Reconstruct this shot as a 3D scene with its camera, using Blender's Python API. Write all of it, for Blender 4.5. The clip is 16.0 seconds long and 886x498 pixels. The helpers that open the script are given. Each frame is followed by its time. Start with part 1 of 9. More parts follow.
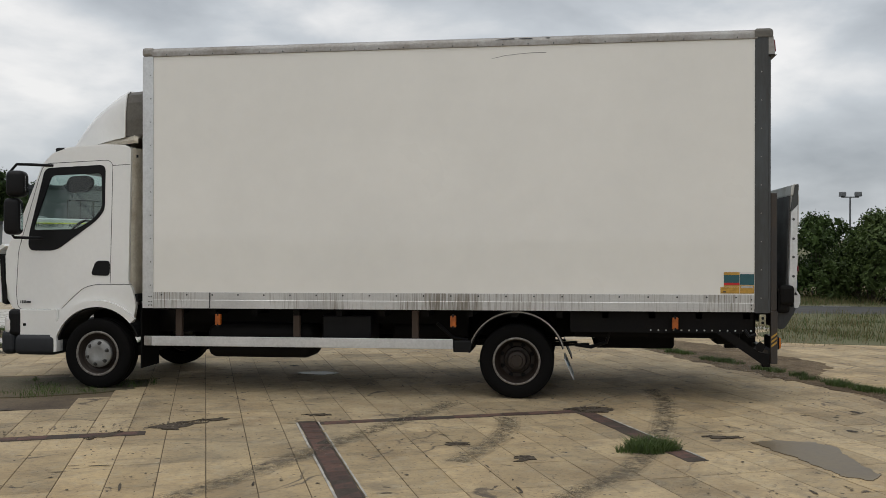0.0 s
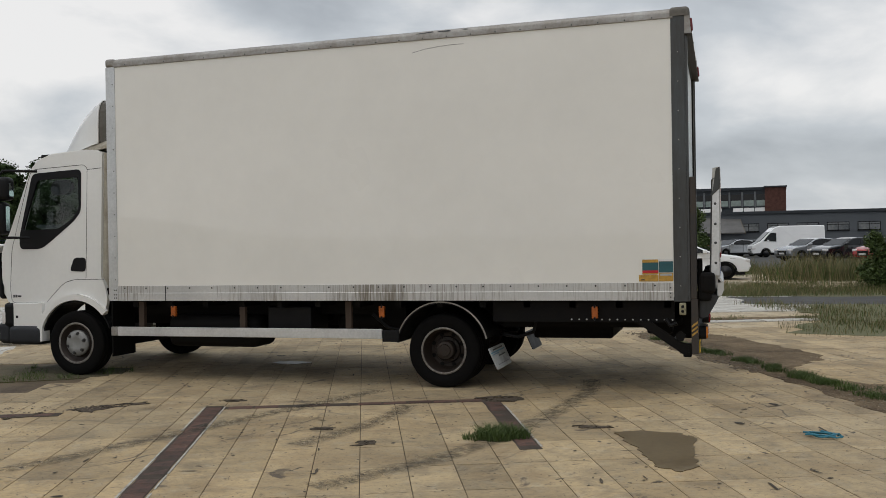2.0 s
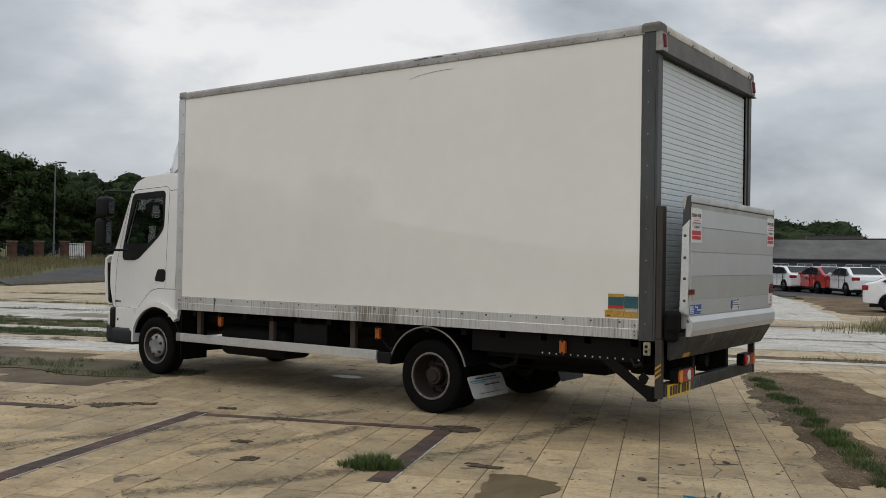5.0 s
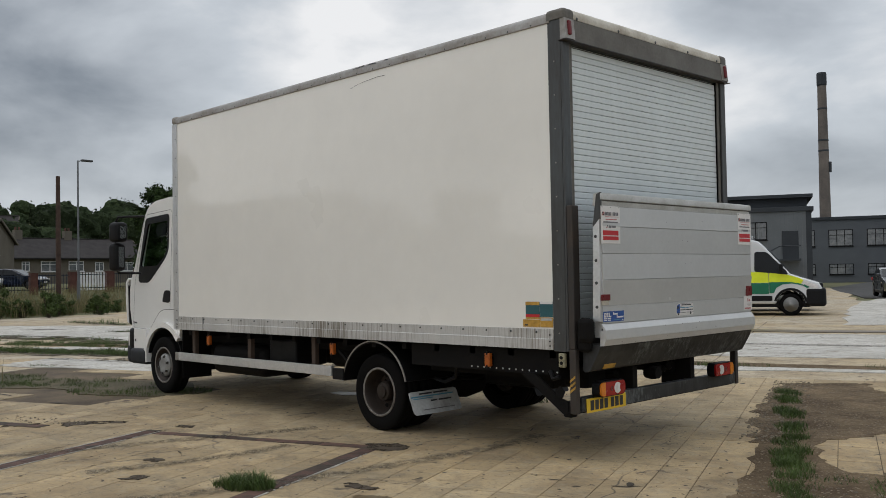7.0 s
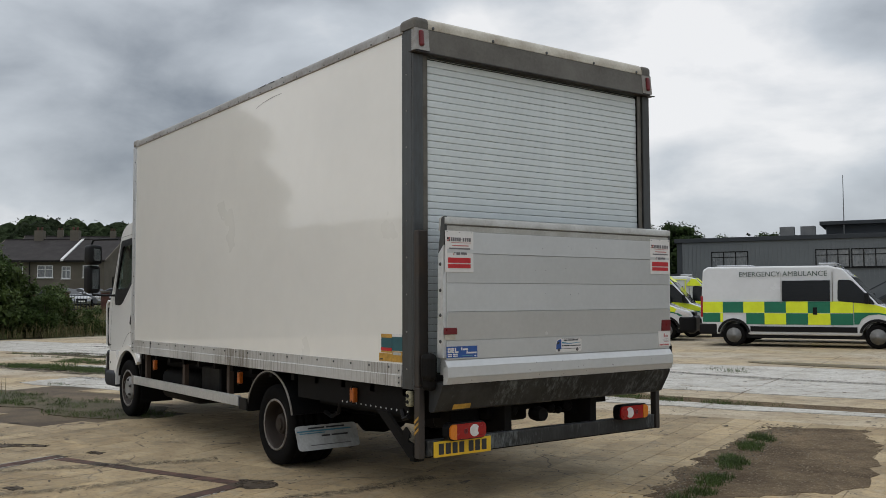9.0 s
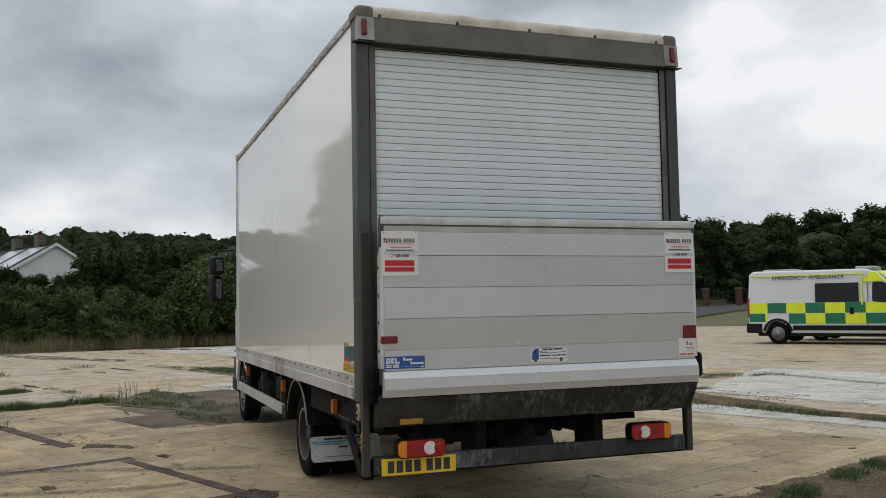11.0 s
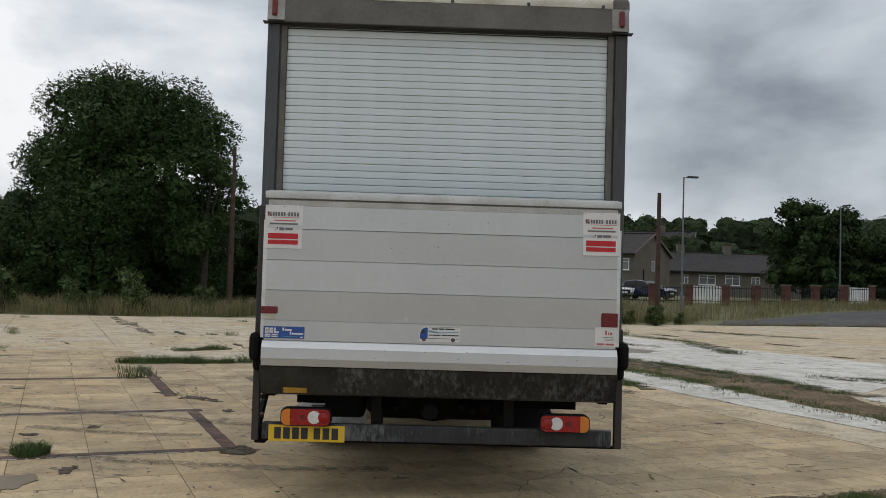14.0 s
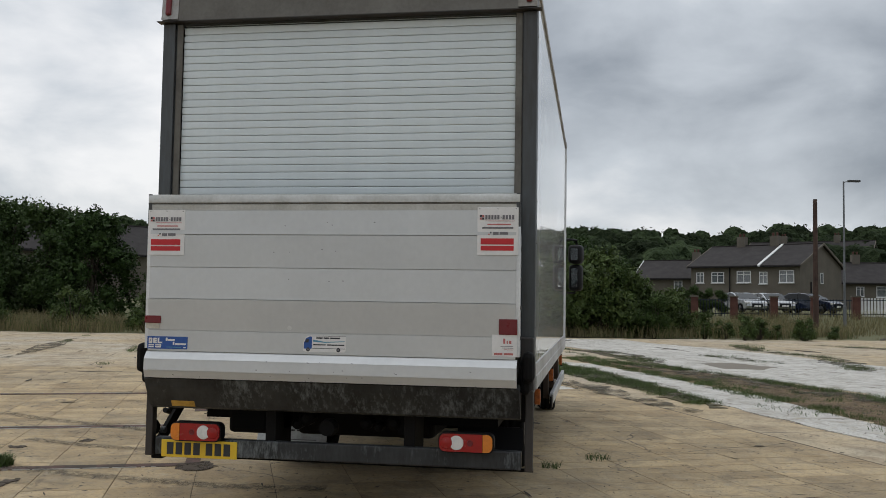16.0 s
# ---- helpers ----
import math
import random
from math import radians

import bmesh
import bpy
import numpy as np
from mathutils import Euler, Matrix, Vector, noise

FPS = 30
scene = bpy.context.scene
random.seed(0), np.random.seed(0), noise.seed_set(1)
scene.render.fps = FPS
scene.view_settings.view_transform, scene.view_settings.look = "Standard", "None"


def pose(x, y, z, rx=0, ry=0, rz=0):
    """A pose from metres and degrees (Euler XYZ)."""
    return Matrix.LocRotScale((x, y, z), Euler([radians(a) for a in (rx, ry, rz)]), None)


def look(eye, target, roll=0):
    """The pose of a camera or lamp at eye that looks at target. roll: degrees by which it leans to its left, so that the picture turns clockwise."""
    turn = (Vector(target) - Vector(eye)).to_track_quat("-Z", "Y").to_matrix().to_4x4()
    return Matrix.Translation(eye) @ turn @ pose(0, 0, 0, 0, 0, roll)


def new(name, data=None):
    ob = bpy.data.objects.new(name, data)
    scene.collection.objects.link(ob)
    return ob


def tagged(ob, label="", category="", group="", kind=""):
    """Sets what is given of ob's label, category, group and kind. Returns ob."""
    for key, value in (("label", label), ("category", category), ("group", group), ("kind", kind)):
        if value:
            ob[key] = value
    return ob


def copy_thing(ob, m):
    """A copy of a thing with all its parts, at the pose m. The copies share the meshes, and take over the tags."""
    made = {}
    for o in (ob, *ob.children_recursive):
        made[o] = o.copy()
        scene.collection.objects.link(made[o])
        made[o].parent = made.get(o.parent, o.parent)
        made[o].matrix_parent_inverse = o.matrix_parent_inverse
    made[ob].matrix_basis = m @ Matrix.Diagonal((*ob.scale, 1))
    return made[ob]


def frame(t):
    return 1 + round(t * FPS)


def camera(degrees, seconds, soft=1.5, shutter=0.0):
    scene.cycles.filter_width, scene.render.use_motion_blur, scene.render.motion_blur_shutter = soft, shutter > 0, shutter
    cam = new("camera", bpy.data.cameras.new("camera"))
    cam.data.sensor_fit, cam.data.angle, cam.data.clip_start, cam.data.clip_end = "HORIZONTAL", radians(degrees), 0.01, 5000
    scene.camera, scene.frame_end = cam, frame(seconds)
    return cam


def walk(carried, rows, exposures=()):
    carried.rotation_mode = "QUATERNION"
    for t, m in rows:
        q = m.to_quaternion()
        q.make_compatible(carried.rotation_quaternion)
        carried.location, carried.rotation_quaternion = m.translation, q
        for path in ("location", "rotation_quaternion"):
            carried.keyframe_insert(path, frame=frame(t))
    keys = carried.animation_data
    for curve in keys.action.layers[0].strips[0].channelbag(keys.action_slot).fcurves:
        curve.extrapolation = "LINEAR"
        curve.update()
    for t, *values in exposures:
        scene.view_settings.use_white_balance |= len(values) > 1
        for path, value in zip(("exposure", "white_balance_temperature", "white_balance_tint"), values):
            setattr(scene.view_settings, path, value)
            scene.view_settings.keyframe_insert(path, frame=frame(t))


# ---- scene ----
cam = camera(51.8, 16.0, 0.65)
PATH = [
    (0, (-1.894, -8.753, 1.454), (-2.152, -6.77, 1.453), 0.1),
    (0.5, (-1.378, -8.642, 1.458), (-1.819, -6.691, 1.479), 0.4),
    (1, (-0.796, -8.636, 1.445), (-1.323, -6.707, 1.458), 0.8),
    (1.5, (-0.247, -8.547, 1.428), (-0.833, -6.635, 1.416), 0.2),
    (2, (0.297, -8.439, 1.401), (-0.288, -6.527, 1.392), -0.9),
    (2.5, (0.867, -8.336, 1.397), (0.158, -6.466, 1.372), -1.1),
    (3, (1.409, -8.092, 1.43), (0.578, -6.273, 1.428), 0.1),
    (5.5, (3.363, -6.81, 1.506), (2.138, -5.229, 1.536), 0.5),
    (6, (3.788, -6.446, 1.472), (2.505, -4.912, 1.51), 0.0),
    (6.5, (4.068, -5.997, 1.443), (2.722, -4.518, 1.47), -0.7),
    (7, (4.319, -5.534, 1.465), (2.892, -4.134, 1.521), -1.0),
    (7.5, (4.542, -5.046, 1.501), (3.02, -3.752, 1.601), -0.4),
    (8, (4.773, -4.599, 1.498), (3.238, -3.321, 1.617), 0.5),
    (10.5, (5.798, -2.063, 1.491), (3.984, -1.229, 1.602), -1.7),
    (11, (5.831, -1.535, 1.482), (3.957, -0.849, 1.606), -1.0),
    (11.5, (5.856, -1.033, 1.452), (3.951, -0.433, 1.562), -0.5),
    (12, (6.036, -0.563, 1.456), (4.113, -0.018, 1.54), 0.2),
    (12.5, (6.192, -0.078, 1.452), (4.246, 0.381, 1.52), 0.6),
    (13, (6.265, 0.345, 1.49), (4.291, 0.645, 1.605), -0.3),
    (13.5, (6.346, 0.737, 1.493), (4.351, 0.843, 1.589), 1.1),
    (14, (6.286, 1.13, 1.458), (4.288, 1.17, 1.54), 1.7),
    (14.5, (6.241, 1.553, 1.475), (4.245, 1.538, 1.598), 1.1),
    (15, (6.103, 1.957, 1.406), (4.109, 1.875, 1.54), 0.8),
    (15.5, (5.849, 2.391, 1.442), (3.857, 2.237, 1.549), 0.9),
    (16, (5.659, 2.856, 1.414), (3.689, 2.53, 1.528), 0.9),
]
walk(cam, [(t, look(eye, target, roll)) for t, eye, target, roll in PATH], [(0, 0.05, 6720, 10), (2.5, 0.0, 6720, 10), (5.5, 0.03, 6650, 10), (9, 0.05, 6560, 10), (12, 0.12, 6560, 10), (16, 0.07, 6560, 10)])

# ---- sky and light ----
def build_sky():
    w = bpy.data.worlds.new("overcast_sky")
    scene.world = w
    w.use_nodes = True
    nt = w.node_tree
    nt.nodes.clear()
    N, L = nt.nodes.new, nt.links.new
    out, bg = N("ShaderNodeOutputWorld"), N("ShaderNodeBackground")
    sky = N("ShaderNodeTexSky")
    sky.sky_type, sky.sun_disc = "NISHITA", False
    sky.sun_elevation, sky.sun_rotation = SUN_EL, SUN_ROT
    sky.air_density, sky.dust_density = 1.0, 3.0
    dim = N("ShaderNodeVectorMath")
    dim.operation = "SCALE"
    dim.inputs["Scale"].default_value = 0.10
    L(sky.outputs[0], dim.inputs[0])
    co, sep = N("ShaderNodeTexCoord"), N("ShaderNodeSeparateXYZ")
    L(co.outputs["Generated"], sep.inputs[0])
    def mth(op, a, b):
        n = N("ShaderNodeMath")
        n.operation = op
        for i, v in enumerate((a, b)):
            if isinstance(v, (int, float)):
                n.inputs[i].default_value = v
            else:
                L(v, n.inputs[i])
        return n.outputs[0]
    up = mth("ADD", mth("ABSOLUTE", sep.outputs[2], 0.0), 0.30)
    px, py = mth("DIVIDE", sep.outputs[0], up), mth("DIVIDE", sep.outputs[1], up)
    comb = N("ShaderNodeCombineXYZ")
    L(px, comb.inputs[0]), L(py, comb.inputs[1])
    def cloud(scale, detail, offset, rough):
        mp, nz = N("ShaderNodeMapping"), N("ShaderNodeTexNoise")
        mp.inputs["Location"].default_value = offset
        mp.inputs["Rotation"].default_value = (0, 0, radians(-22))
        L(comb.outputs[0], mp.inputs[0])
        nz.inputs["Scale"].default_value, nz.inputs["Detail"].default_value = scale, detail
        nz.inputs["Roughness"].default_value, nz.inputs["Distortion"].default_value = rough, 0.15
        L(mp.outputs[0], nz.inputs["Vector"])
        return nz.outputs["Fac"]
    def puffs(scale, detail, offset, rough):
        mp, nz = N("ShaderNodeMapping"), N("ShaderNodeTexNoise")
        mp.inputs["Location"].default_value, mp.inputs["Scale"].default_value = offset, (1.0, 1.0, 2.1)
        L(co.outputs["Generated"], mp.inputs[0])
        nz.inputs["Scale"].default_value, nz.inputs["Detail"].default_value = scale, detail
        nz.inputs["Roughness"].default_value, nz.inputs["Distortion"].default_value = rough, 0.2
        L(mp.outputs[0], nz.inputs["Vector"])
        return nz.outputs["Fac"]
    big, fine = cloud(1.0, 3.0, (3.1, 1.7, 0.0), 0.45), puffs(4.6, 7.0, (2.3, 0.4, 0.7), 0.52)
    mix = mth("ADD", mth("MULTIPLY", big, 0.54), mth("MULTIPLY", fine, 0.46))
    # the cloud cover thickens upwards and towards the west
    height = mth("MULTIPLY", mth("MINIMUM", mth("ABSOLUTE", sep.outputs[2], 0.0), 0.34), 0.16)
    west = mth("MULTIPLY", mth("SUBTRACT", mth("MULTIPLY", sep.outputs[1], 0.45), sep.outputs[0]), 0.007)
    mix = mth("ADD", mix, mth("SUBTRACT", mth("ADD", height, west), 0.024))
    ramp = N("ShaderNodeValToRGB")
    L(mix, ramp.inputs[0])
    el = ramp.color_ramp.elements
    el[0].position, el[0].color = 0.40, (0.90, 0.91, 0.925, 1)
    el[1].position, el[1].color = 0.69, (0.215, 0.245, 0.285, 1)
    mid = el.new(0.50)
    mid.color = (0.57, 0.615, 0.665, 1)
    blend = N("ShaderNodeMix")
    blend.data_type = "RGBA"
    blend.inputs["Factor"].default_value = 0.88
    L(dim.outputs[0], blend.inputs["A"]), L(ramp.outputs[0], blend.inputs["B"])
    # an overcast sky is brightest overhead
    zen, lift_ = N("ShaderNodeMapRange"), N("ShaderNodeVectorMath")
    zen.interpolation_type = "SMOOTHSTEP"
    for k, v in (("From Min", 0.34), ("From Max", 0.9), ("To Min", 1.0), ("To Max", 1.75)):
        zen.inputs[k].default_value = v
    L(sep.outputs[2], zen.inputs["Value"])
    lift_.operation = "SCALE"
    L(blend.outputs["Result"], lift_.inputs[0]), L(zen.outputs[0], lift_.inputs["Scale"])
    L(lift_.outputs[0], bg.inputs[0])
    bg.inputs[1].default_value = SKY
    L(bg.outputs[0], out.inputs[0])


SUN_EL, SUN_ROT, SKY = radians(52), radians(200), 1.0
build_sky()
sun = new("sun", bpy.data.lights.new("sun", "SUN"))
sun.data.energy, sun.data.angle, sun.data.color = 0.36, radians(45), (1.0, 0.94, 0.85)
sun.matrix_world = look((-0.5, -4.8, 18), (0, 0, 0))

# ---- materials ----
def material(name, color, rough=0.6, metal=0.0, var=0.15, scale=3.0, fine=60.0, bump=0.1, spec=0.5, tint=None, rand=0.0, streak=0.0, coat=0.0, bumpd=0.01):
    """Base colour with variation at two scales, grain and wear in the gloss, and fine relief."""
    m = bpy.data.materials.new(name)
    m.use_nodes = True
    nt = m.node_tree
    N, L = nt.nodes.new, nt.links.new
    bsdf = nt.nodes["Principled BSDF"]
    co = N("ShaderNodeTexCoord")
    mp = N("ShaderNodeMapping")
    L(co.outputs["Object"], mp.inputs[0])
    if streak:
        mp.inputs["Scale"].default_value = (1.0, 1.0, streak)
    a, b = N("ShaderNodeTexNoise"), N("ShaderNodeTexNoise")
    for n, s, d in ((a, scale, 5.0), (b, fine, 3.0)):
        n.inputs["Scale"].default_value, n.inputs["Detail"].default_value = s, d
        n.inputs["Roughness"].default_value = 0.6
        L(mp.outputs[0], n.inputs["Vector"])
    add = N("ShaderNodeMath")
    add.operation = "MULTIPLY_ADD"
    L(b.outputs["Fac"], add.inputs[0])
    add.inputs[1].default_value = 0.4
    L(a.outputs["Fac"], add.inputs[2])
    mr = N("ShaderNodeMapRange")
    mr.inputs["From Min"].default_value, mr.inputs["From Max"].default_value = 0.45, 0.95
    L(add.outputs[0], mr.inputs["Value"])
    mix = N("ShaderNodeMix")
    mix.data_type = "RGBA"
    c = Vector(color)
    other = Vector(tint) if tint else c * (1 - 2.2 * var)
    mix.inputs["A"].default_value = (*[min(1, v * (1 + 0.5 * var)) for v in c], 1)
    mix.inputs["B"].default_value = (*[max(0, v) for v in other], 1)
    L(mr.outputs[0], mix.inputs["Factor"])
    col = mix.outputs["Result"]
    if rand:
        info, hsv = N("ShaderNodeObjectInfo"), N("ShaderNodeHueSaturation")
        geo = N("ShaderNodeNewGeometry")
        ad = N("ShaderNodeMath")
        ad.operation = "ADD"
        L(info.outputs["Random"], ad.inputs[0]), L(geo.outputs["Random Per Island"], ad.inputs[1])
        fr = N("ShaderNodeMath")
        fr.operation = "FRACT"
        L(ad.outputs[0], fr.inputs[0])
        rr = N("ShaderNodeMapRange")
        rr.inputs["To Min"].default_value, rr.inputs["To Max"].default_value = 1 - rand, 1 + rand
        L(fr.outputs[0], rr.inputs["Value"])
        L(rr.outputs[0], hsv.inputs["Value"])
        L(col, hsv.inputs["Color"])
        col = hsv.outputs["Color"]
    L(col, bsdf.inputs["Base Color"])
    rg = N("ShaderNodeMapRange")
    rg.inputs["To Min"].default_value, rg.inputs["To Max"].default_value = max(0.02, rough - 0.1), min(1, rough + 0.1)
    L(a.outputs["Fac"], rg.inputs["Value"])
    L(rg.outputs[0], bsdf.inputs["Roughness"])
    bsdf.inputs["Metallic"].default_value = metal
    bsdf.inputs["Specular IOR Level"].default_value = spec
    bsdf.inputs["Coat Weight"].default_value = coat
    if bump:
        bp = N("ShaderNodeBump")
        bp.inputs["Strength"].default_value, bp.inputs["Distance"].default_value = bump, bumpd
        L(add.outputs[0], bp.inputs["Height"])
        L(bp.outputs[0], bsdf.inputs["Normal"])
    return m


def glass(name, color=(0.75, 0.85, 0.82), rough=0.02, alpha=0.35):
    m = bpy.data.materials.new(name)
    m.use_nodes = True
    nt = m.node_tree
    N, L = nt.nodes.new, nt.links.new
    nt.nodes.clear()
    out, tr, gl, mx, lw = N("ShaderNodeOutputMaterial"), N("ShaderNodeBsdfTransparent"), N("ShaderNodeBsdfGlossy"), N("ShaderNodeMixShader"), N("ShaderNodeLayerWeight")
    tr.inputs[0].default_value = (*color, 1)
    gl.inputs["Roughness"].default_value = rough
    pw, fr = N("ShaderNodeMath"), N("ShaderNodeMath")
    pw.operation, fr.operation = "POWER", "MULTIPLY_ADD"
    lw.inputs["Blend"].default_value = 0.5
    L(lw.outputs["Facing"], pw.inputs[0])
    pw.inputs[1].default_value, fr.inputs[1].default_value, fr.inputs[2].default_value = 4.0, 0.85, 0.06
    L(pw.outputs[0], fr.inputs[0])
    L(fr.outputs[0], mx.inputs[0]), L(tr.outputs[0], mx.inputs[1]), L(gl.outputs[0], mx.inputs[2]), L(mx.outputs[0], out.inputs[0])
    return m


M = {}
M["grp"] = material("white_panel", (0.83, 0.815, 0.77), 0.30, var=0.03, scale=0.7, fine=5, bump=0.006, spec=0.2, coat=1.0)
M["cab"] = material("white_cab_paint", (0.82, 0.815, 0.79), 0.22, var=0.03, scale=1.2, fine=20, bump=0.0, coat=0.5)
M["alu"] = material("worn_aluminium", (0.72, 0.73, 0.74), 0.42, 0.75, var=0.12, scale=2.5, fine=40, bump=0.05)
M["alu_dull"] = material("dull_aluminium_rail", (0.38, 0.375, 0.365), 0.5, 0.4, tint=(0.19, 0.165, 0.135), var=0.2, scale=2.0, fine=30, bump=0.06)
M["alu_plank"] = material("anodised_plank", (0.60, 0.605, 0.60), 0.42, 0.40, var=0.06, scale=1.0, fine=25, bump=0.02, rand=0.10)
M["shutter"] = material("white_shutter", (0.65, 0.70, 0.71), 0.38, 0.0, var=0.06, scale=1.5, fine=30, bump=0.03, rand=0.03)
M["steel_grey"] = material("grey_steel_post", (0.070, 0.079, 0.085), 0.45, 0.25, var=0.25, scale=3.0, fine=40, bump=0.06, streak=0.2, tint=(0.036, 0.030, 0.024))
M["steel_brown"] = material("grimy_steel", (0.135, 0.126, 0.108), 0.55, 0.2, var=0.25, scale=3.0, fine=40, bump=0.08, tint=(0.075, 0.066, 0.055))
M["column"] = material("dark_lift_column", (0.022, 0.022, 0.023), 0.55, 0.1, var=0.35, scale=5.0, fine=50, bump=0.1, tint=(0.05, 0.036, 0.026))
M["amb_print"] = material("dark_green_letter", (0.006, 0.035, 0.022), 0.5, var=0.05, bump=0.0)
M["tip_alu"] = material("worn_tip_aluminium", (0.55, 0.55, 0.53), 0.42, 0.45, var=0.15, scale=4, fine=60, bump=0.05, tint=(0.36, 0.35, 0.32))
M["cream_cap"] = material("stained_cap_rail", (0.56, 0.53, 0.45), 0.45, 0.1, var=0.2, scale=6, fine=50, bump=0.05, tint=(0.36, 0.31, 0.24))
M["black_steel"] = material("black_chassis", (0.004, 0.004, 0.0045), 0.7, 0.0, var=0.3, scale=6, fine=60, bump=0.1, tint=(0.009, 0.008, 0.007), spec=0.12)
M["black_plastic"] = material("black_plastic", (0.006, 0.006, 0.007), 0.5, var=0.15, scale=8, fine=90, bump=0.05, spec=0.22)
M["grey_plastic"] = material("dark_grey_plastic", (0.014, 0.016, 0.020), 0.6, var=0.12, scale=5, fine=80, bump=0.05)
M["rubber"] = material("tyre_rubber", (0.0035, 0.0035, 0.0038), 0.85, var=0.25, scale=12, fine=90, bump=0.15, tint=(0.007, 0.0065, 0.006), spec=0.10)
M["rim"] = material("rusty_rim", (0.020, 0.016, 0.013), 0.6, 0.3, var=0.4, scale=14, fine=60, bump=0.2, tint=(0.03, 0.018, 0.012))
M["rim_edge"] = material("worn_rim_edge", (0.26, 0.25, 0.23), 0.6, 0.3, var=0.3, scale=16, fine=60, bump=0.1, tint=(0.06, 0.04, 0.03))
M["trim"] = material("silver_wheel_trim", (0.28, 0.28, 0.27), 0.42, 0.1, var=0.12, scale=10, fine=60, bump=0.03)
M["rust"] = material("rusty_post", (0.045, 0.030, 0.020), 0.8, 0.1, var=0.35, scale=9, fine=60, bump=0.2, tint=(0.06, 0.04, 0.03))
M["seat"] = material("dark_seat_fabric", (0.03, 0.035, 0.04), 0.9, var=0.2, scale=10, fine=120, bump=0.1)
M["red"] = material("red_lens", (0.33, 0.006, 0.008), 0.25, var=0.1, scale=20, fine=120, bump=0.1, coat=0.2)
M["orange"] = material("orange_lens", (0.75, 0.22, 0.02), 0.25, var=0.1, scale=20, fine=120, bump=0.1, coat=0.5)
M["clear"] = material("clear_lens", (0.75, 0.72, 0.70), 0.2, var=0.1, scale=20, fine=120, bump=0.1, coat=0.5)
M["plate"] = material("yellow_plate", (0.80, 0.52, 0.03), 0.4, var=0.06, scale=10, fine=60, bump=0.0)
M["white_sticker"] = material("white_sticker", (0.72, 0.70, 0.68), 0.45, var=0.05, scale=12, fine=60, bump=0.0)
M["red_dark"] = material("dark_red_reflector", (0.15, 0.006, 0.010), 0.3, var=0.1, scale=20, fine=120, bump=0.1)
M["marker"] = material("dull_orange_lens", (0.44, 0.105, 0.012), 0.35, var=0.25, scale=30, fine=120, bump=0.1)
M["control"] = material("dirty_cream_plastic", (0.40, 0.37, 0.24), 0.6, var=0.3, scale=20, fine=80, bump=0.05)
M["grimy_back"] = material("grimy_platform_back", (0.075, 0.078, 0.080), 0.6, 0.1, var=0.35, scale=4, fine=40, bump=0.1, tint=(0.022, 0.019, 0.016))
M["red_sticker"] = material("red_sticker", (0.52, 0.014, 0.02), 0.45, var=0.06, scale=12, fine=60, bump=0.0)
M["blue_sticker"] = material("blue_sticker", (0.02, 0.085, 0.32), 0.4, var=0.1, scale=12, fine=60, bump=0.0)
M["teal_sticker"] = material("teal_sticker", (0.02, 0.10, 0.12), 0.45, var=0.1, scale=12, fine=60, bump=0.0)
M["ochre_sticker"] = material("ochre_sticker", (0.55, 0.31, 0.05), 0.5, var=0.2, scale=20, fine=60, bump=0.0)
M["ink"] = material("dark_ink", (0.03, 0.03, 0.035), 0.5, var=0.1, bump=0.0)
M["grey_print"] = material("grey_print", (0.16, 0.15, 0.16), 0.5, var=0.1, bump=0.0)
M["pink_ink"] = material("faded_red_ink", (0.48, 0.14, 0.13), 0.5, var=0.1, bump=0.0)
M["blue_ink"] = material("light_blue_ink", (0.10, 0.30, 0.42), 0.5, var=0.15, scale=14, bump=0.0)
M["flap"] = material("grimy_white_flap", (0.50, 0.52, 0.52), 0.6, var=0.2, scale=7, fine=50, bump=0.05, tint=(0.28, 0.28, 0.27))
M["glass"] = glass("tinted_window_glass", (0.74, 0.84, 0.80))
M["dark_glass"] = material("dark_window_glass", (0.006, 0.007, 0.008), 0.08, var=0.1, bump=0.0, spec=0.35)
M["mirror"] = material("mirror_glass", (0.85, 0.87, 0.88), 0.04, 1.0, var=0.02, bump=0.0)


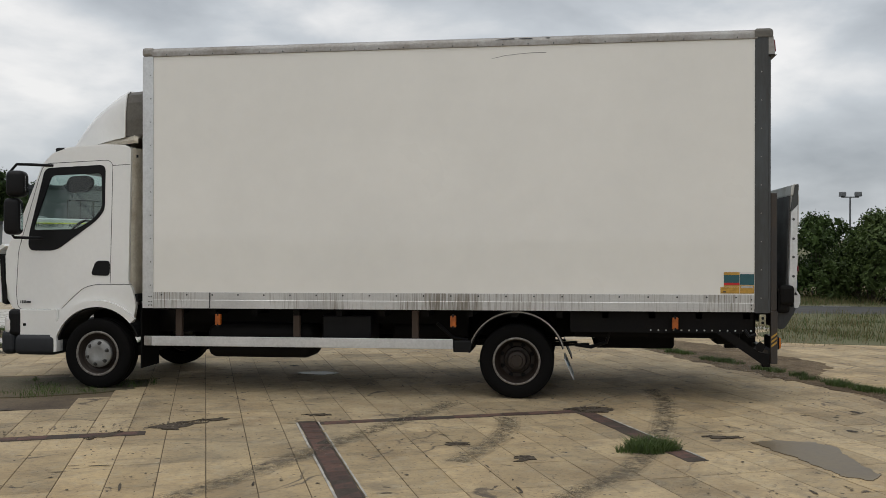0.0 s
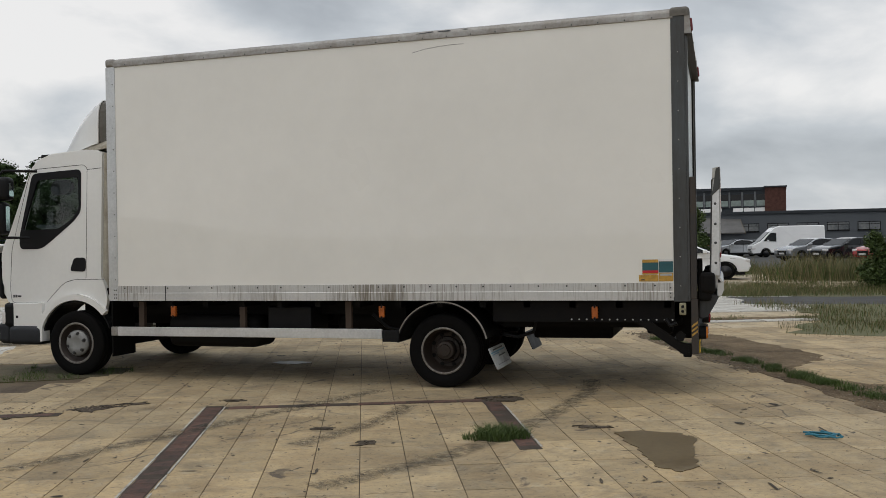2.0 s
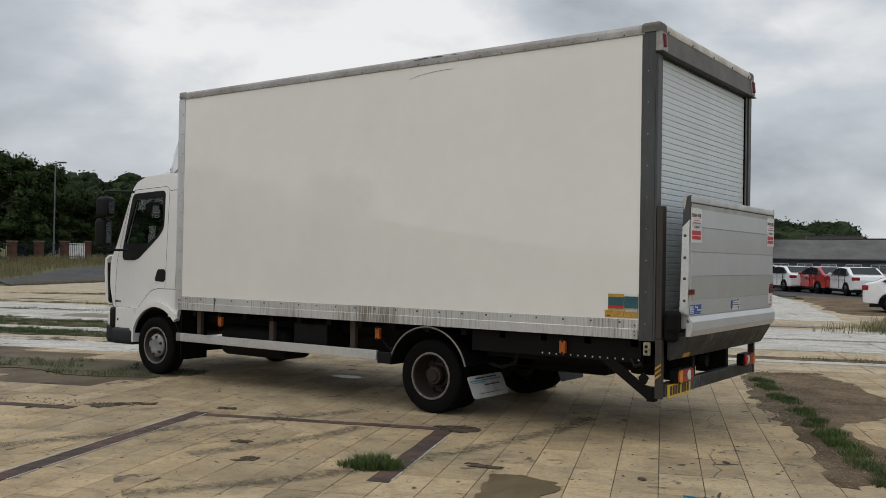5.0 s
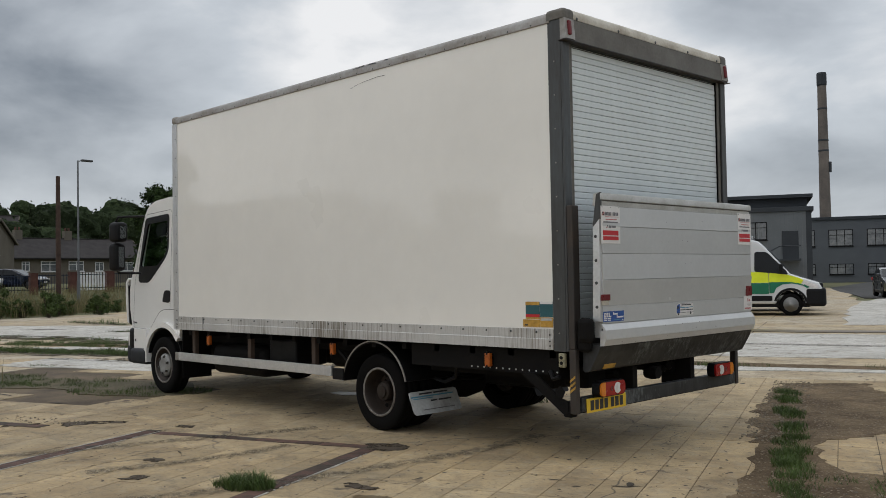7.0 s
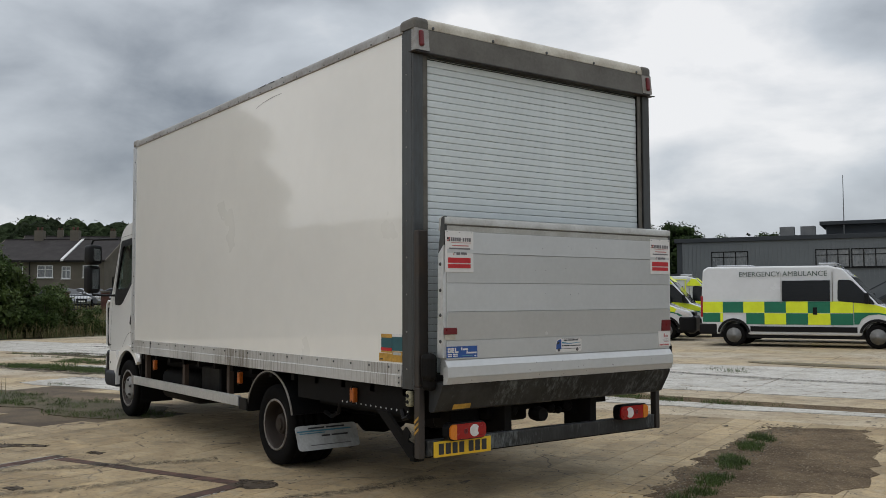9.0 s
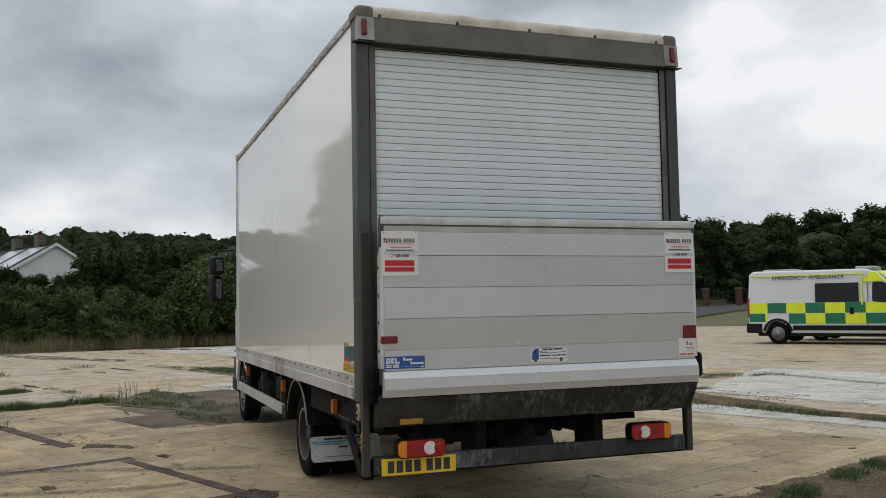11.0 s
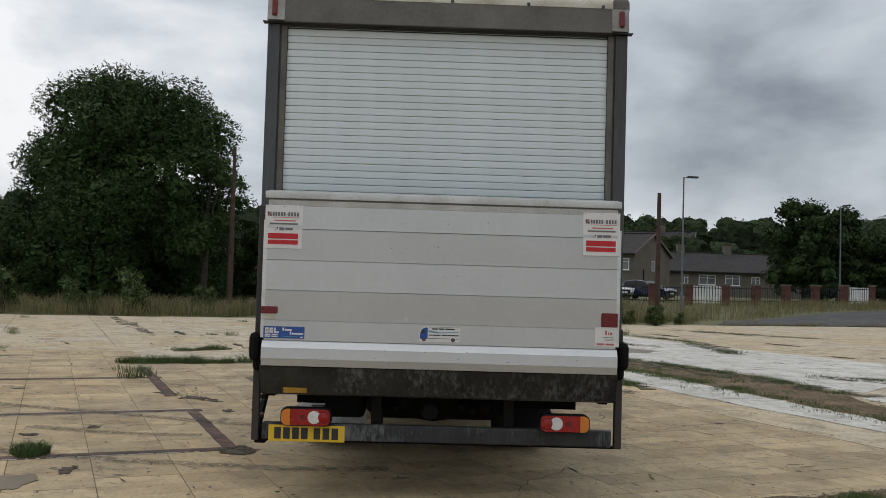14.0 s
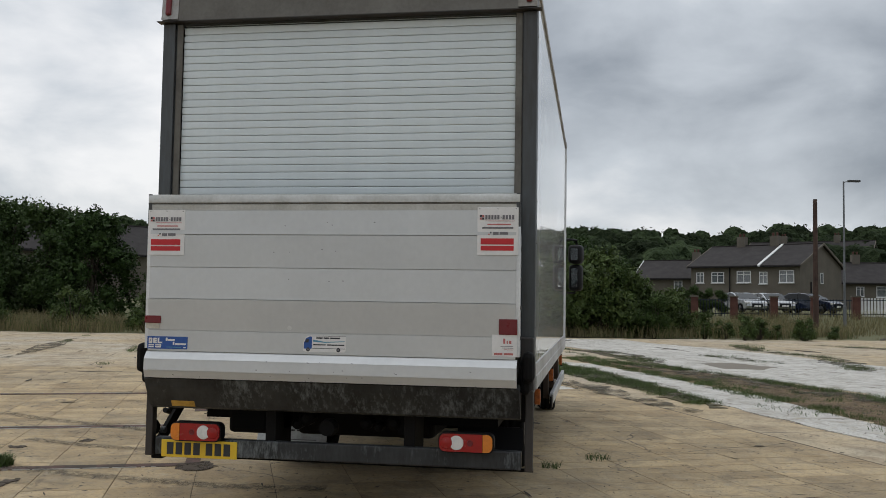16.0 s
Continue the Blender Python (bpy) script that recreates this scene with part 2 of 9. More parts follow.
def streaked_rail():
    """Bare aluminium with dark vertical dirt runs."""
    m = material("streaked_rail", (0.62, 0.62, 0.61), 0.45, 0.45, var=0.1, scale=2.0, fine=40, bump=0.04)
    nt = m.node_tree
    N, L = nt.nodes.new, nt.links.new
    bsdf = nt.nodes["Principled BSDF"]
    co, mp, nz, big, ramp, mul, mix = N("ShaderNodeTexCoord"), N("ShaderNodeMapping"), N("ShaderNodeTexNoise"), N("ShaderNodeTexNoise"), N("ShaderNodeMapRange"), N("ShaderNodeMath"), N("ShaderNodeMix")
    mp.inputs["Scale"].default_value = (70, 70, 3.0)
    L(co.outputs["Object"], mp.inputs[0]), L(mp.outputs[0], nz.inputs["Vector"])
    nz.inputs["Scale"].default_value, nz.inputs["Detail"].default_value = 1.0, 4.0
    big.inputs["Scale"].default_value = 0.9
    L(co.outputs["Object"], big.inputs["Vector"])
    mul.operation = "MULTIPLY"
    L(nz.outputs["Fac"], mul.inputs[0]), L(big.outputs["Fac"], mul.inputs[1])
    ramp.inputs["From Min"].default_value, ramp.inputs["From Max"].default_value = 0.24, 0.40
    L(mul.outputs[0], ramp.inputs["Value"])
    mix.data_type = "RGBA"
    L(ramp.outputs[0], mix.inputs["Factor"])
    old = bsdf.inputs["Base Color"].links[0].from_socket
    L(old, mix.inputs["A"])
    mix.inputs["B"].default_value = (0.22, 0.198, 0.165, 1)
    L(mix.outputs["Result"], bsdf.inputs["Base Color"])
    return m


M["rail_streak"] = streaked_rail()


def scuffed(name, color, scuff, lo, hi):
    """Dark grimy steel with paler scuffs that run down in short streaks."""
    m = material(name, color, 0.5, 0.2, var=0.35, scale=6.0, fine=50, bump=0.1, streak=0.3)
    nt = m.node_tree
    N, L = nt.nodes.new, nt.links.new
    bsdf = nt.nodes["Principled BSDF"]
    co, mp, nz, big, mul, ramp, mix = N("ShaderNodeTexCoord"), N("ShaderNodeMapping"), N("ShaderNodeTexNoise"), N("ShaderNodeTexNoise"), N("ShaderNodeMath"), N("ShaderNodeMapRange"), N("ShaderNodeMix")
    mp.inputs["Scale"].default_value = (30, 34, 11)
    L(co.outputs["Object"], mp.inputs[0]), L(mp.outputs[0], nz.inputs["Vector"])
    nz.inputs["Scale"].default_value, nz.inputs["Detail"].default_value, nz.inputs["Roughness"].default_value = 1.0, 5.0, 0.7
    big.inputs["Scale"].default_value = 1.9
    L(co.outputs["Object"], big.inputs["Vector"])
    mul.operation = "MULTIPLY"
    L(nz.outputs["Fac"], mul.inputs[0]), L(big.outputs["Fac"], mul.inputs[1])
    ramp.inputs["From Min"].default_value, ramp.inputs["From Max"].default_value = lo, hi
    L(mul.outputs[0], ramp.inputs["Value"])
    mix.data_type = "RGBA"
    L(ramp.outputs[0], mix.inputs["Factor"])
    L(bsdf.inputs["Base Color"].links[0].from_socket, mix.inputs["A"])
    mix.inputs["B"].default_value = (*scuff, 1)
    L(mix.outputs["Result"], bsdf.inputs["Base Color"])
    return m


M["galv"] = scuffed("scuffed_galvanised_beam", (0.036, 0.038, 0.040), (0.15, 0.165, 0.17), 0.27, 0.42)

# ---- mesh helpers ----

def mesh(bm, name, mat, smooth=False):
    me = bpy.data.meshes.new(name)
    bmesh.ops.recalc_face_normals(bm, faces=bm.faces)
    bm.to_mesh(me)
    bm.free()
    if mat:
        me.materials.append(M[mat] if isinstance(mat, str) else mat)
    if smooth:
        for p in me.polygons:
            p.use_smooth = True
    return me


def part(name, bm, mat, parent=None, label="", smooth=False, at=None):
    ob = new(name, bm if isinstance(bm, bpy.types.Mesh) else mesh(bm, name, mat, smooth))
    if parent:
        ob.parent = parent
    if at:
        ob.matrix_basis = at
    if label:
        tagged(ob, label)
    return ob


def thing(name, label, category, group="", at=None, kind=""):
    ob = new(name)
    ob.empty_display_size = 0.2
    tagged(ob, label, category, group, kind)
    if at:
        ob.matrix_basis = at
    return ob


def box(x0, x1, y0, y1, z0, z1, bevel=0.0, bm=None, seg=2):
    bm = bm or bmesh.new()
    vs = [bm.verts.new((x, y, z)) for x in (x0, x1) for y in (y0, y1) for z in (z0, z1)]
    fs = [bm.faces.new([vs[i] for i in q]) for q in ((0, 1, 3, 2), (4, 6, 7, 5), (0, 4, 5, 1), (2, 3, 7, 6), (0, 2, 6, 4), (1, 5, 7, 3))]
    if bevel:
        es = list({e for f in fs for e in f.edges})
        bmesh.ops.bevel(bm, geom=es, offset=bevel, segments=seg, affect="EDGES", profile=0.5)
    return bm


def plate(outer, holes, axis, a, b, bm=None):
    """A flat plate with holes, of outlines in the two other axes, from a to b along the axis."""
    bm = bm or bmesh.new()
    loops = [list(outer)] + [list(h) for h in holes]
    flat = [p for lp in loops for p in lp]
    def place(p, v):
        return {"x": (v, p[0], p[1]), "y": (p[0], v, p[1]), "z": (p[0], p[1], v)}[axis]
    fb = bmesh.new()
    fv = [fb.verts.new((p[0], p[1], 0)) for p in flat]
    k = 0
    for lp in loops:
        for i in range(len(lp)):
            fb.edges.new((fv[k + i], fv[k + (i + 1) % len(lp)]))
        k += len(lp)
    fb.verts.index_update()
    bmesh.ops.triangle_fill(fb, use_beauty=True, use_dissolve=False, edges=fb.edges[:])
    tris = [[v.index for v in f.verts] for f in fb.faces]
    fb.free()
    front, back = [bm.verts.new(place(p, a)) for p in flat], [bm.verts.new(place(p, b)) for p in flat]
    for t in tris:
        for vs in (front, back):
            bm.faces.new([vs[i] for i in t])
    k = 0
    for lp in loops:
        n = len(lp)
        for i in range(n):
            j = (i + 1) % n
            bm.faces.new((front[k + i], front[k + j], back[k + j], back[k + i]))
        k += n
    return bm


def sweep(profile, axis, a, b, bm=None, closed=True, rings=1):
    """Extrudes a profile, given in the two other axes, along an axis."""
    bm = bm or bmesh.new()
    def place(p, v):
        return {"x": (v, p[0], p[1]), "y": (p[0], v, p[1]), "z": (p[0], p[1], v)}[axis]
    rows = [[bm.verts.new(place(p, a + (b - a) * r / rings)) for p in profile] for r in range(rings + 1)]
    n = len(profile)
    for r0, r1 in zip(rows, rows[1:]):
        for i in range(n if closed else n - 1):
            j = (i + 1) % n
            bm.faces.new((r0[i], r0[j], r1[j], r1[i]))
    if closed:
        bm.faces.new(rows[0]), bm.faces.new(rows[-1])
    return bm


def lathe(profile, seg=32, axis="y", bm=None, centre=(0, 0, 0), caps=True):
    """Turns a profile of (radius, along) about an axis."""
    bm = bm or bmesh.new()
    c = Vector(centre)
    rows = []
    for r, h in profile:
        row = []
        for i in range(seg):
            t = 2 * math.pi * i / seg
            p, q = r * math.cos(t), r * math.sin(t)
            row.append(bm.verts.new(c + Vector({"y": (p, h, q), "z": (p, q, h), "x": (h, p, q)}[axis])))
        rows.append(row)
    for r0, r1 in zip(rows, rows[1:]):
        for i in range(seg):
            j = (i + 1) % seg
            bm.faces.new((r0[i], r0[j], r1[j], r1[i]))
    if caps and profile[0][0] > 1e-6:
        bm.faces.new(rows[0])
    if caps and profile[-1][0] > 1e-6:
        bm.faces.new(rows[-1])
    return bm


def tube(points, r, seg=8, bm=None):
    bm = bm or bmesh.new()
    pts = [Vector(p) for p in points]
    rows = []
    for i, p in enumerate(pts):
        d = (pts[min(i + 1, len(pts) - 1)] - pts[max(i - 1, 0)]).normalized()
        s = d.cross(Vector((0, 0, 1)))
        s = s.normalized() if s.length > 0.05 else Vector((1, 0, 0))
        u = s.cross(d).normalized()
        rr = r[i] if isinstance(r, (list, tuple)) else r
        rows.append([bm.verts.new(p + s * rr * math.cos(2 * math.pi * k / seg) + u * rr * math.sin(2 * math.pi * k / seg)) for k in range(seg)])
    for a, b in zip(rows, rows[1:]):
        for k in range(seg):
            j = (k + 1) % seg
            bm.faces.new((a[k], a[j], b[j], b[k]))
    bm.faces.new(rows[0]), bm.faces.new(rows[-1])
    return bm


def arc(cx, cz, r, a0, a1, n):
    return [(cx + r * math.cos(radians(a0 + (a1 - a0) * i / n)), cz + r * math.sin(radians(a0 + (a1 - a0) * i / n))) for i in range(n + 1)]


def rounded(pts, r, n=5, closed=True):
    """Rounds the corners of an outline, or of an open line."""
    out, k = [], len(pts)
    for i, p in enumerate(pts):
        if not closed and i in (0, k - 1):
            out.append(tuple(p))
            continue
        a, b, c = Vector(pts[i - 1]), Vector(p), Vector(pts[(i + 1) % k])
        q = min(r, 0.45 * (a - b).length, 0.45 * (c - b).length)
        s, e = b + (a - b).normalized() * q, b + (c - b).normalized() * q
        for j in range(n + 1):
            t = j / n
            out.append(tuple(s * (1 - t) ** 2 + b * 2 * t * (1 - t) + e * t ** 2))
    return out


def soften(ob, width, seg=3, deg=50):
    bv = ob.modifiers.new("soft_edges", "BEVEL")
    bv.width, bv.segments, bv.limit_method, bv.angle_limit = width, seg, "ANGLE", radians(deg)
    return ob


def smooth_by_angle(ob, deg=35):
    me = ob.data
    for p in me.polygons:
        p.use_smooth = True
    bm = bmesh.new()
    bm.from_mesh(me)
    for e in bm.edges:
        e.smooth = len(e.link_faces) == 2 and e.calc_face_angle(0) < radians(deg)
    bm.to_mesh(me)
    bm.free()
    return ob


def words(text, size, mat, parent, at, label=""):
    """Lettering in the built-in font as a thin mesh. Its x runs along the text, its z faces the reader."""
    cu = bpy.data.curves.new("lettering", "FONT")
    cu.body, cu.size, cu.extrude, cu.align_x, cu.align_y = text, size, 0.001, "CENTER", "CENTER"
    tmp = bpy.data.objects.new("lettering", cu)
    scene.collection.objects.link(tmp)
    me = bpy.data.meshes.new_from_object(tmp.evaluated_get(bpy.context.evaluated_depsgraph_get()))
    bpy.data.objects.remove(tmp)
    me.materials.clear()
    me.materials.append(M[mat])
    ob = new("lettering", me)
    ob.parent = parent
    ob.matrix_basis = at
    return tagged(ob, label) if label else ob

# ---- ground: yard axes run at 22 degrees to the truck ----
GA = radians(22)
GU, GV, GO = Vector((math.cos(GA), math.sin(GA))), Vector((-math.sin(GA), math.cos(GA))), Vector((-1.75, -0.45))


def yard(u, v, z=0.0):
    p = GO + GU * u + GV * v
    return Vector((p.x, p.y, z))


def gz(x, y):
    """Height of the land: flat yard, a slow rise to the west and north-west, then a wooded hill."""
    d = math.hypot(x - 5, y)
    c = (5 - x) / max(d, 1e-3)
    f = min(1.0, max(0.0, (c - 0.45) / 0.3))
    return f * (0.068 * max(0.0, min(d, 64.7) - 54) + 0.0343 * max(0.0, min(d, 80) - 64.7) + 0.092 * max(0.0, min(d, 330) - 112)) + (1 - f) * 0.02 * max(0.0, min(d, 420) - 150)


def yard_material(name, a, b, c, joints):
    """Worn pale concrete tiles: two tones in large drifts, dark spots and stains, hairline cracks."""
    m = bpy.data.materials.new(name)
    m.use_nodes = True
    nt = m.node_tree
    N, L = nt.nodes.new, nt.links.new
    bsdf = nt.nodes["Principled BSDF"]
    geo, mp = N("ShaderNodeNewGeometry"), N("ShaderNodeMapping")
    mp.inputs["Rotation"].default_value = (0, 0, -GA)
    L(geo.outputs["Position"], mp.inputs[0])
    def noise_(scale, detail, rough=0.6, dist=0.0, stretch=None):
        n = N("ShaderNodeTexNoise")
        n.inputs["Scale"].default_value, n.inputs["Detail"].default_value, n.inputs["Roughness"].default_value, n.inputs["Distortion"].default_value = scale, detail, rough, dist
        if stretch:
            m2 = N("ShaderNodeMapping")
            m2.inputs["Scale"].default_value = stretch
            L(mp.outputs[0], m2.inputs[0])
            L(m2.outputs[0], n.inputs["Vector"])
        else:
            L(mp.outputs[0], n.inputs["Vector"])
        return n.outputs["Fac"]
    def remap(v, lo, hi, t0=0.0, t1=1.0):
        r = N("ShaderNodeMapRange")
        for k, x in (("From Min", lo), ("From Max", hi), ("To Min", t0), ("To Max", t1)):
            r.inputs[k].default_value = x
        L(v, r.inputs["Value"])
        return r.outputs[0]
    def mixc(f, ca, cb, mode="MIX"):
        x = N("ShaderNodeMix")
        x.data_type, x.blend_type = "RGBA", mode
        if isinstance(f, float):
            x.inputs["Factor"].default_value = f
        else:
            L(f, x.inputs["Factor"])
        for s, v in (("A", ca), ("B", cb)):
            if isinstance(v, tuple):
                x.inputs[s].default_value = (*v, 1)
            else:
                L(v, x.inputs[s])
        return x.outputs["Result"]
    drift = noise_(0.22, 4, 0.6, 0.6)
    mid = noise_(1.3, 6, 0.65, 0.4)
    fine = noise_(14, 6, 0.7)
    grit = noise_(90, 3, 0.7)
    col = mixc(remap(drift, 0.38, 0.62), a, b)
    col = mixc(remap(mid, 0.47, 0.70, 0.0, 0.85), col, c)
    col = mixc(remap(noise_(2.6, 8, 0.72, 0.8, (0.85, 1.15, 1)), 0.48, 0.66, 0.0, 0.60), col, (0.16, 0.132, 0.092))
    col = mixc(remap(noise_(26, 4, 0.7, 0.3), 0.52, 0.68, 0.0, 0.50), col, (0.13, 0.105, 0.075))
    col = mixc(remap(noise_(7.0, 6, 0.7, 0.4), 0.53, 0.70, 0.0, 0.55), col, (0.48, 0.41, 0.29))
    col = mixc(remap(noise_(0.5, 5, 0.6, 0.5, (0.5, 1.6, 1)), 0.56, 0.75, 0, 0.3), col, (0.19, 0.155, 0.105))
    spots = remap(noise_(2.6, 4, 0.55, 1.2), 0.66, 0.72)
    col = mixc(remap(fine, 0.35, 0.75, 0.0, 0.45), col, (0.26, 0.215, 0.15))
    col = mixc(spots, col, (0.13, 0.10, 0.07))
    col = mixc(remap(noise_(11, 3, 0.5, 0.8), 0.67, 0.72), col, (0.085, 0.065, 0.045))
    col = mixc(remap(noise_(38, 2, 0.5, 0.5), 0.68, 0.73, 0.0, 0.8), col, (0.075, 0.06, 0.045))
    vor = N("ShaderNodeTexVoronoi")
    vor.feature = "DISTANCE_TO_EDGE"
    vor.inputs["Scale"].default_value = 0.34
    wob = N("ShaderNodeMix")
    wob.data_type = "RGBA"
    wob.blend_type = "ADD"
    wob.inputs["Factor"].default_value = 0.35
    nz = N("ShaderNodeTexNoise")
    nz.inputs["Scale"].default_value = 2.2
    L(mp.outputs[0], nz.inputs["Vector"])
    L(mp.outputs[0], wob.inputs["A"]), L(nz.outputs["Color"], wob.inputs["B"])
    L(wob.outputs["Result"], vor.inputs["Vector"])
    crack = remap(vor.outputs["Distance"], 0.0, 0.0045, 1.0, 0.0)
    cm = N("ShaderNodeMath")
    cm.operation = "MULTIPLY"
    L(crack, cm.inputs[0]), L(remap(noise_(0.7, 3), 0.48, 0.58), cm.inputs[1])
    col = mixc(cm.outputs[0], col, (0.10, 0.08, 0.06))
    if joints:
        br = N("ShaderNodeTexBrick")
        br.offset = 0.0
        br.inputs["Scale"].default_value = 1.0
        br.inputs["Brick Width"].default_value, br.inputs["Row Height"].default_value = joints
        br.inputs["Mortar Size"].default_value, br.inputs["Mortar Smooth"].default_value = 0.022, 0.5
        L(mp.outputs[0], br.inputs["Vector"])
        jm = N("ShaderNodeMath")
        jm.operation = "MULTIPLY"
        L(br.outputs["Fac"], jm.inputs[0]), L(remap(noise_(0.4, 4), 0.40, 0.58, 0.1, 0.95), jm.inputs[1])
        col = mixc(jm.outputs[0], col, (0.14, 0.11, 0.075))
    else:
        info, hsv = N("ShaderNodeObjectInfo"), N("ShaderNodeHueSaturation")
        ad, fr = N("ShaderNodeMath"), N("ShaderNodeMath")
        ad.operation, fr.operation = "ADD", "FRACT"
        L(info.outputs["Random"], ad.inputs[0]), L(geo.outputs["Random Per Island"], ad.inputs[1])
        L(ad.outputs[0], fr.inputs[0])
        L(remap(fr.outputs[0], 0, 1, 0.80, 1.12), hsv.inputs["Value"])
        L(col, hsv.inputs["Color"])
        col = hsv.outputs["Color"]
    L(col, bsdf.inputs["Base Color"])
    L(remap(mid, 0.3, 0.7, 0.72, 0.92), bsdf.inputs["Roughness"])
    bsdf.inputs["Specular IOR Level"].default_value = 0.42
    h = N("ShaderNodeMath")
    h.operation = "MULTIPLY_ADD"
    L(grit, h.inputs[0])
    h.inputs[1].default_value = 0.35
    L(fine, h.inputs[2])
    bp = N("ShaderNodeBump")
    bp.inputs["Strength"].default_value, bp.inputs["Distance"].default_value = 0.5, 0.012
    L(h.outputs[0], bp.inputs["Height"])
    L(bp.outputs[0], bsdf.inputs["Normal"])
    return m


M["yard"] = yard_material("worn_yard_concrete", (0.525, 0.400, 0.232), (0.530, 0.465, 0.360), (0.300, 0.220, 0.135), (3.0, 2.4))
M["tile"] = yard_material("worn_floor_tile", (0.500, 0.362, 0.190), (0.450, 0.348, 0.206), (0.270, 0.189, 0.102), None)
M["grey_slab"] = yard_material("grey_slab", (0.58, 0.57, 0.535), (0.66, 0.645, 0.60), (0.40, 0.385, 0.355), (4.0, 3.0))
M["land"] = material("rough_land", (0.105, 0.095, 0.045), 0.95, var=0.3, scale=0.3, fine=8, bump=0.4, tint=(0.09, 0.10, 0.035))


def soil_material(name, dark, tan, pale):
    """Broken ground: dark earth and tan dust in drifts, strewn with small pale stones."""
    m = bpy.data.materials.new(name)
    m.use_nodes = True
    nt = m.node_tree
    N, L = nt.nodes.new, nt.links.new
    bsdf, geo = nt.nodes["Principled BSDF"], N("ShaderNodeNewGeometry")
    def noise_(scale, detail, rough):
        n = N("ShaderNodeTexNoise")
        n.inputs["Scale"].default_value, n.inputs["Detail"].default_value, n.inputs["Roughness"].default_value = scale, detail, rough
        L(geo.outputs["Position"], n.inputs["Vector"])
        return n.outputs["Fac"]
    def remap(v, lo, hi, t0=0.0, t1=1.0):
        r = N("ShaderNodeMapRange")
        for k, x in (("From Min", lo), ("From Max", hi), ("To Min", t0), ("To Max", t1)):
            r.inputs[k].default_value = x
        L(v, r.inputs["Value"])
        return r.outputs[0]
    def mixc(f, a, b):
        x = N("ShaderNodeMix")
        x.data_type = "RGBA"
        L(f, x.inputs["Factor"])
        for k, v in (("A", a), ("B", b)):
            if isinstance(v, tuple):
                x.inputs[k].default_value = (*v, 1)
            else:
                L(v, x.inputs[k])
        return x.outputs["Result"]
    vor = N("ShaderNodeTexVoronoi")
    vor.inputs["Scale"].default_value = 38
    L(geo.outputs["Position"], vor.inputs["Vector"])
    sep = N("ShaderNodeSeparateColor")
    L(vor.outputs["Color"], sep.inputs[0])
    pick = N("ShaderNodeMath")
    pick.operation = "MULTIPLY"
    L(remap(vor.outputs["Distance"], 0.30, 0.42, 1.0, 0.0), pick.inputs[0]), L(remap(sep.outputs[0], 0.62, 0.70), pick.inputs[1])
    col = mixc(remap(noise_(1.3, 7, 0.65), 0.42, 0.60), dark, tan)
    col = mixc(remap(noise_(9, 6, 0.75), 0.45, 0.66, 0.0, 0.75), col, dark)
    col = mixc(pick.outputs[0], col, pale)
    col = mixc(remap(noise_(60, 4, 0.7), 0.45, 0.7, 0.0, 0.5), col, tuple(v * 0.45 for v in dark))
    L(col, bsdf.inputs["Base Color"])
    bsdf.inputs["Roughness"].default_value, bsdf.inputs["Specular IOR Level"].default_value = 0.95, 0.25
    h, bp = N("ShaderNodeMath"), N("ShaderNodeBump")
    h.operation = "MULTIPLY_ADD"
    L(pick.outputs[0], h.inputs[0])
    h.inputs[1].default_value = 0.5
    L(noise_(16, 7, 0.75), h.inputs[2])
    bp.inputs["Strength"].default_value, bp.inputs["Distance"].default_value = 0.9, 0.05
    L(h.outputs[0], bp.inputs["Height"]), L(bp.outputs[0], bsdf.inputs["Normal"])
    return m


M["soil"] = soil_material("gravelly_soil", (0.120, 0.083, 0.048), (0.27, 0.196, 0.118), (0.35, 0.28, 0.19))
M["damp_soil"] = material("damp_mossy_soil", (0.115, 0.088, 0.052), 0.95, var=0.35, scale=1.1, fine=22, bump=1.0, tint=(0.045, 0.046, 0.02), bumpd=0.06)
M["dark_soil"] = material("dark_joint_dirt", (0.060, 0.044, 0.032), 0.95, var=0.3, scale=6, fine=50, bump=0.6, tint=(0.030, 0.022, 0.016))
M["joint_sand"] = material("dirty_joint_sand", (0.150, 0.110, 0.066), 0.95, var=0.3, scale=1.3, fine=40, bump=0.6, tint=(0.050, 0.036, 0.024))
M["asphalt"] = material("old_asphalt", (0.062, 0.060, 0.058), 0.9, var=0.2, scale=1.2, fine=90, bump=0.4)
M["brick_red"] = material("worn_floor_brick", (0.105, 0.047, 0.034), 0.85, var=0.3, scale=9, fine=60, bump=0.5, rand=0.3, tint=(0.040, 0.030, 0.023))
M["stone"] = material("gravel_stone", (0.25, 0.205, 0.15), 0.9, var=0.25, scale=12, fine=60, bump=0.3, rand=0.3)
M["white_line"] = material("pale_mortar_line", (0.50, 0.47, 0.42), 0.9, var=0.25, scale=9, fine=60, bump=0.3)
M["wet"] = material("wet_brown_puddle", (0.085, 0.058, 0.027), 0.36, spec=0.22, var=0.25, scale=5, fine=20, bump=0.02, tint=(0.17, 0.13, 0.075))
M["blade"] = material("green_blade", (0.064, 0.106, 0.017), 0.7, var=0.2, scale=2, fine=20, bump=0.0, rand=0.35)
M["dry_blade"] = material("dry_blade", (0.170, 0.134, 0.066), 0.8, var=0.2, scale=2, fine=20, bump=0.0, rand=0.45, tint=(0.125, 0.120, 0.045))


def data_mesh(name, verts, faces, mat):
    me = bpy.data.meshes.new(name)
    me.from_pydata([tuple(v) for v in verts], [], faces)
    me.update()
    me.materials.append(M[mat])
    return me


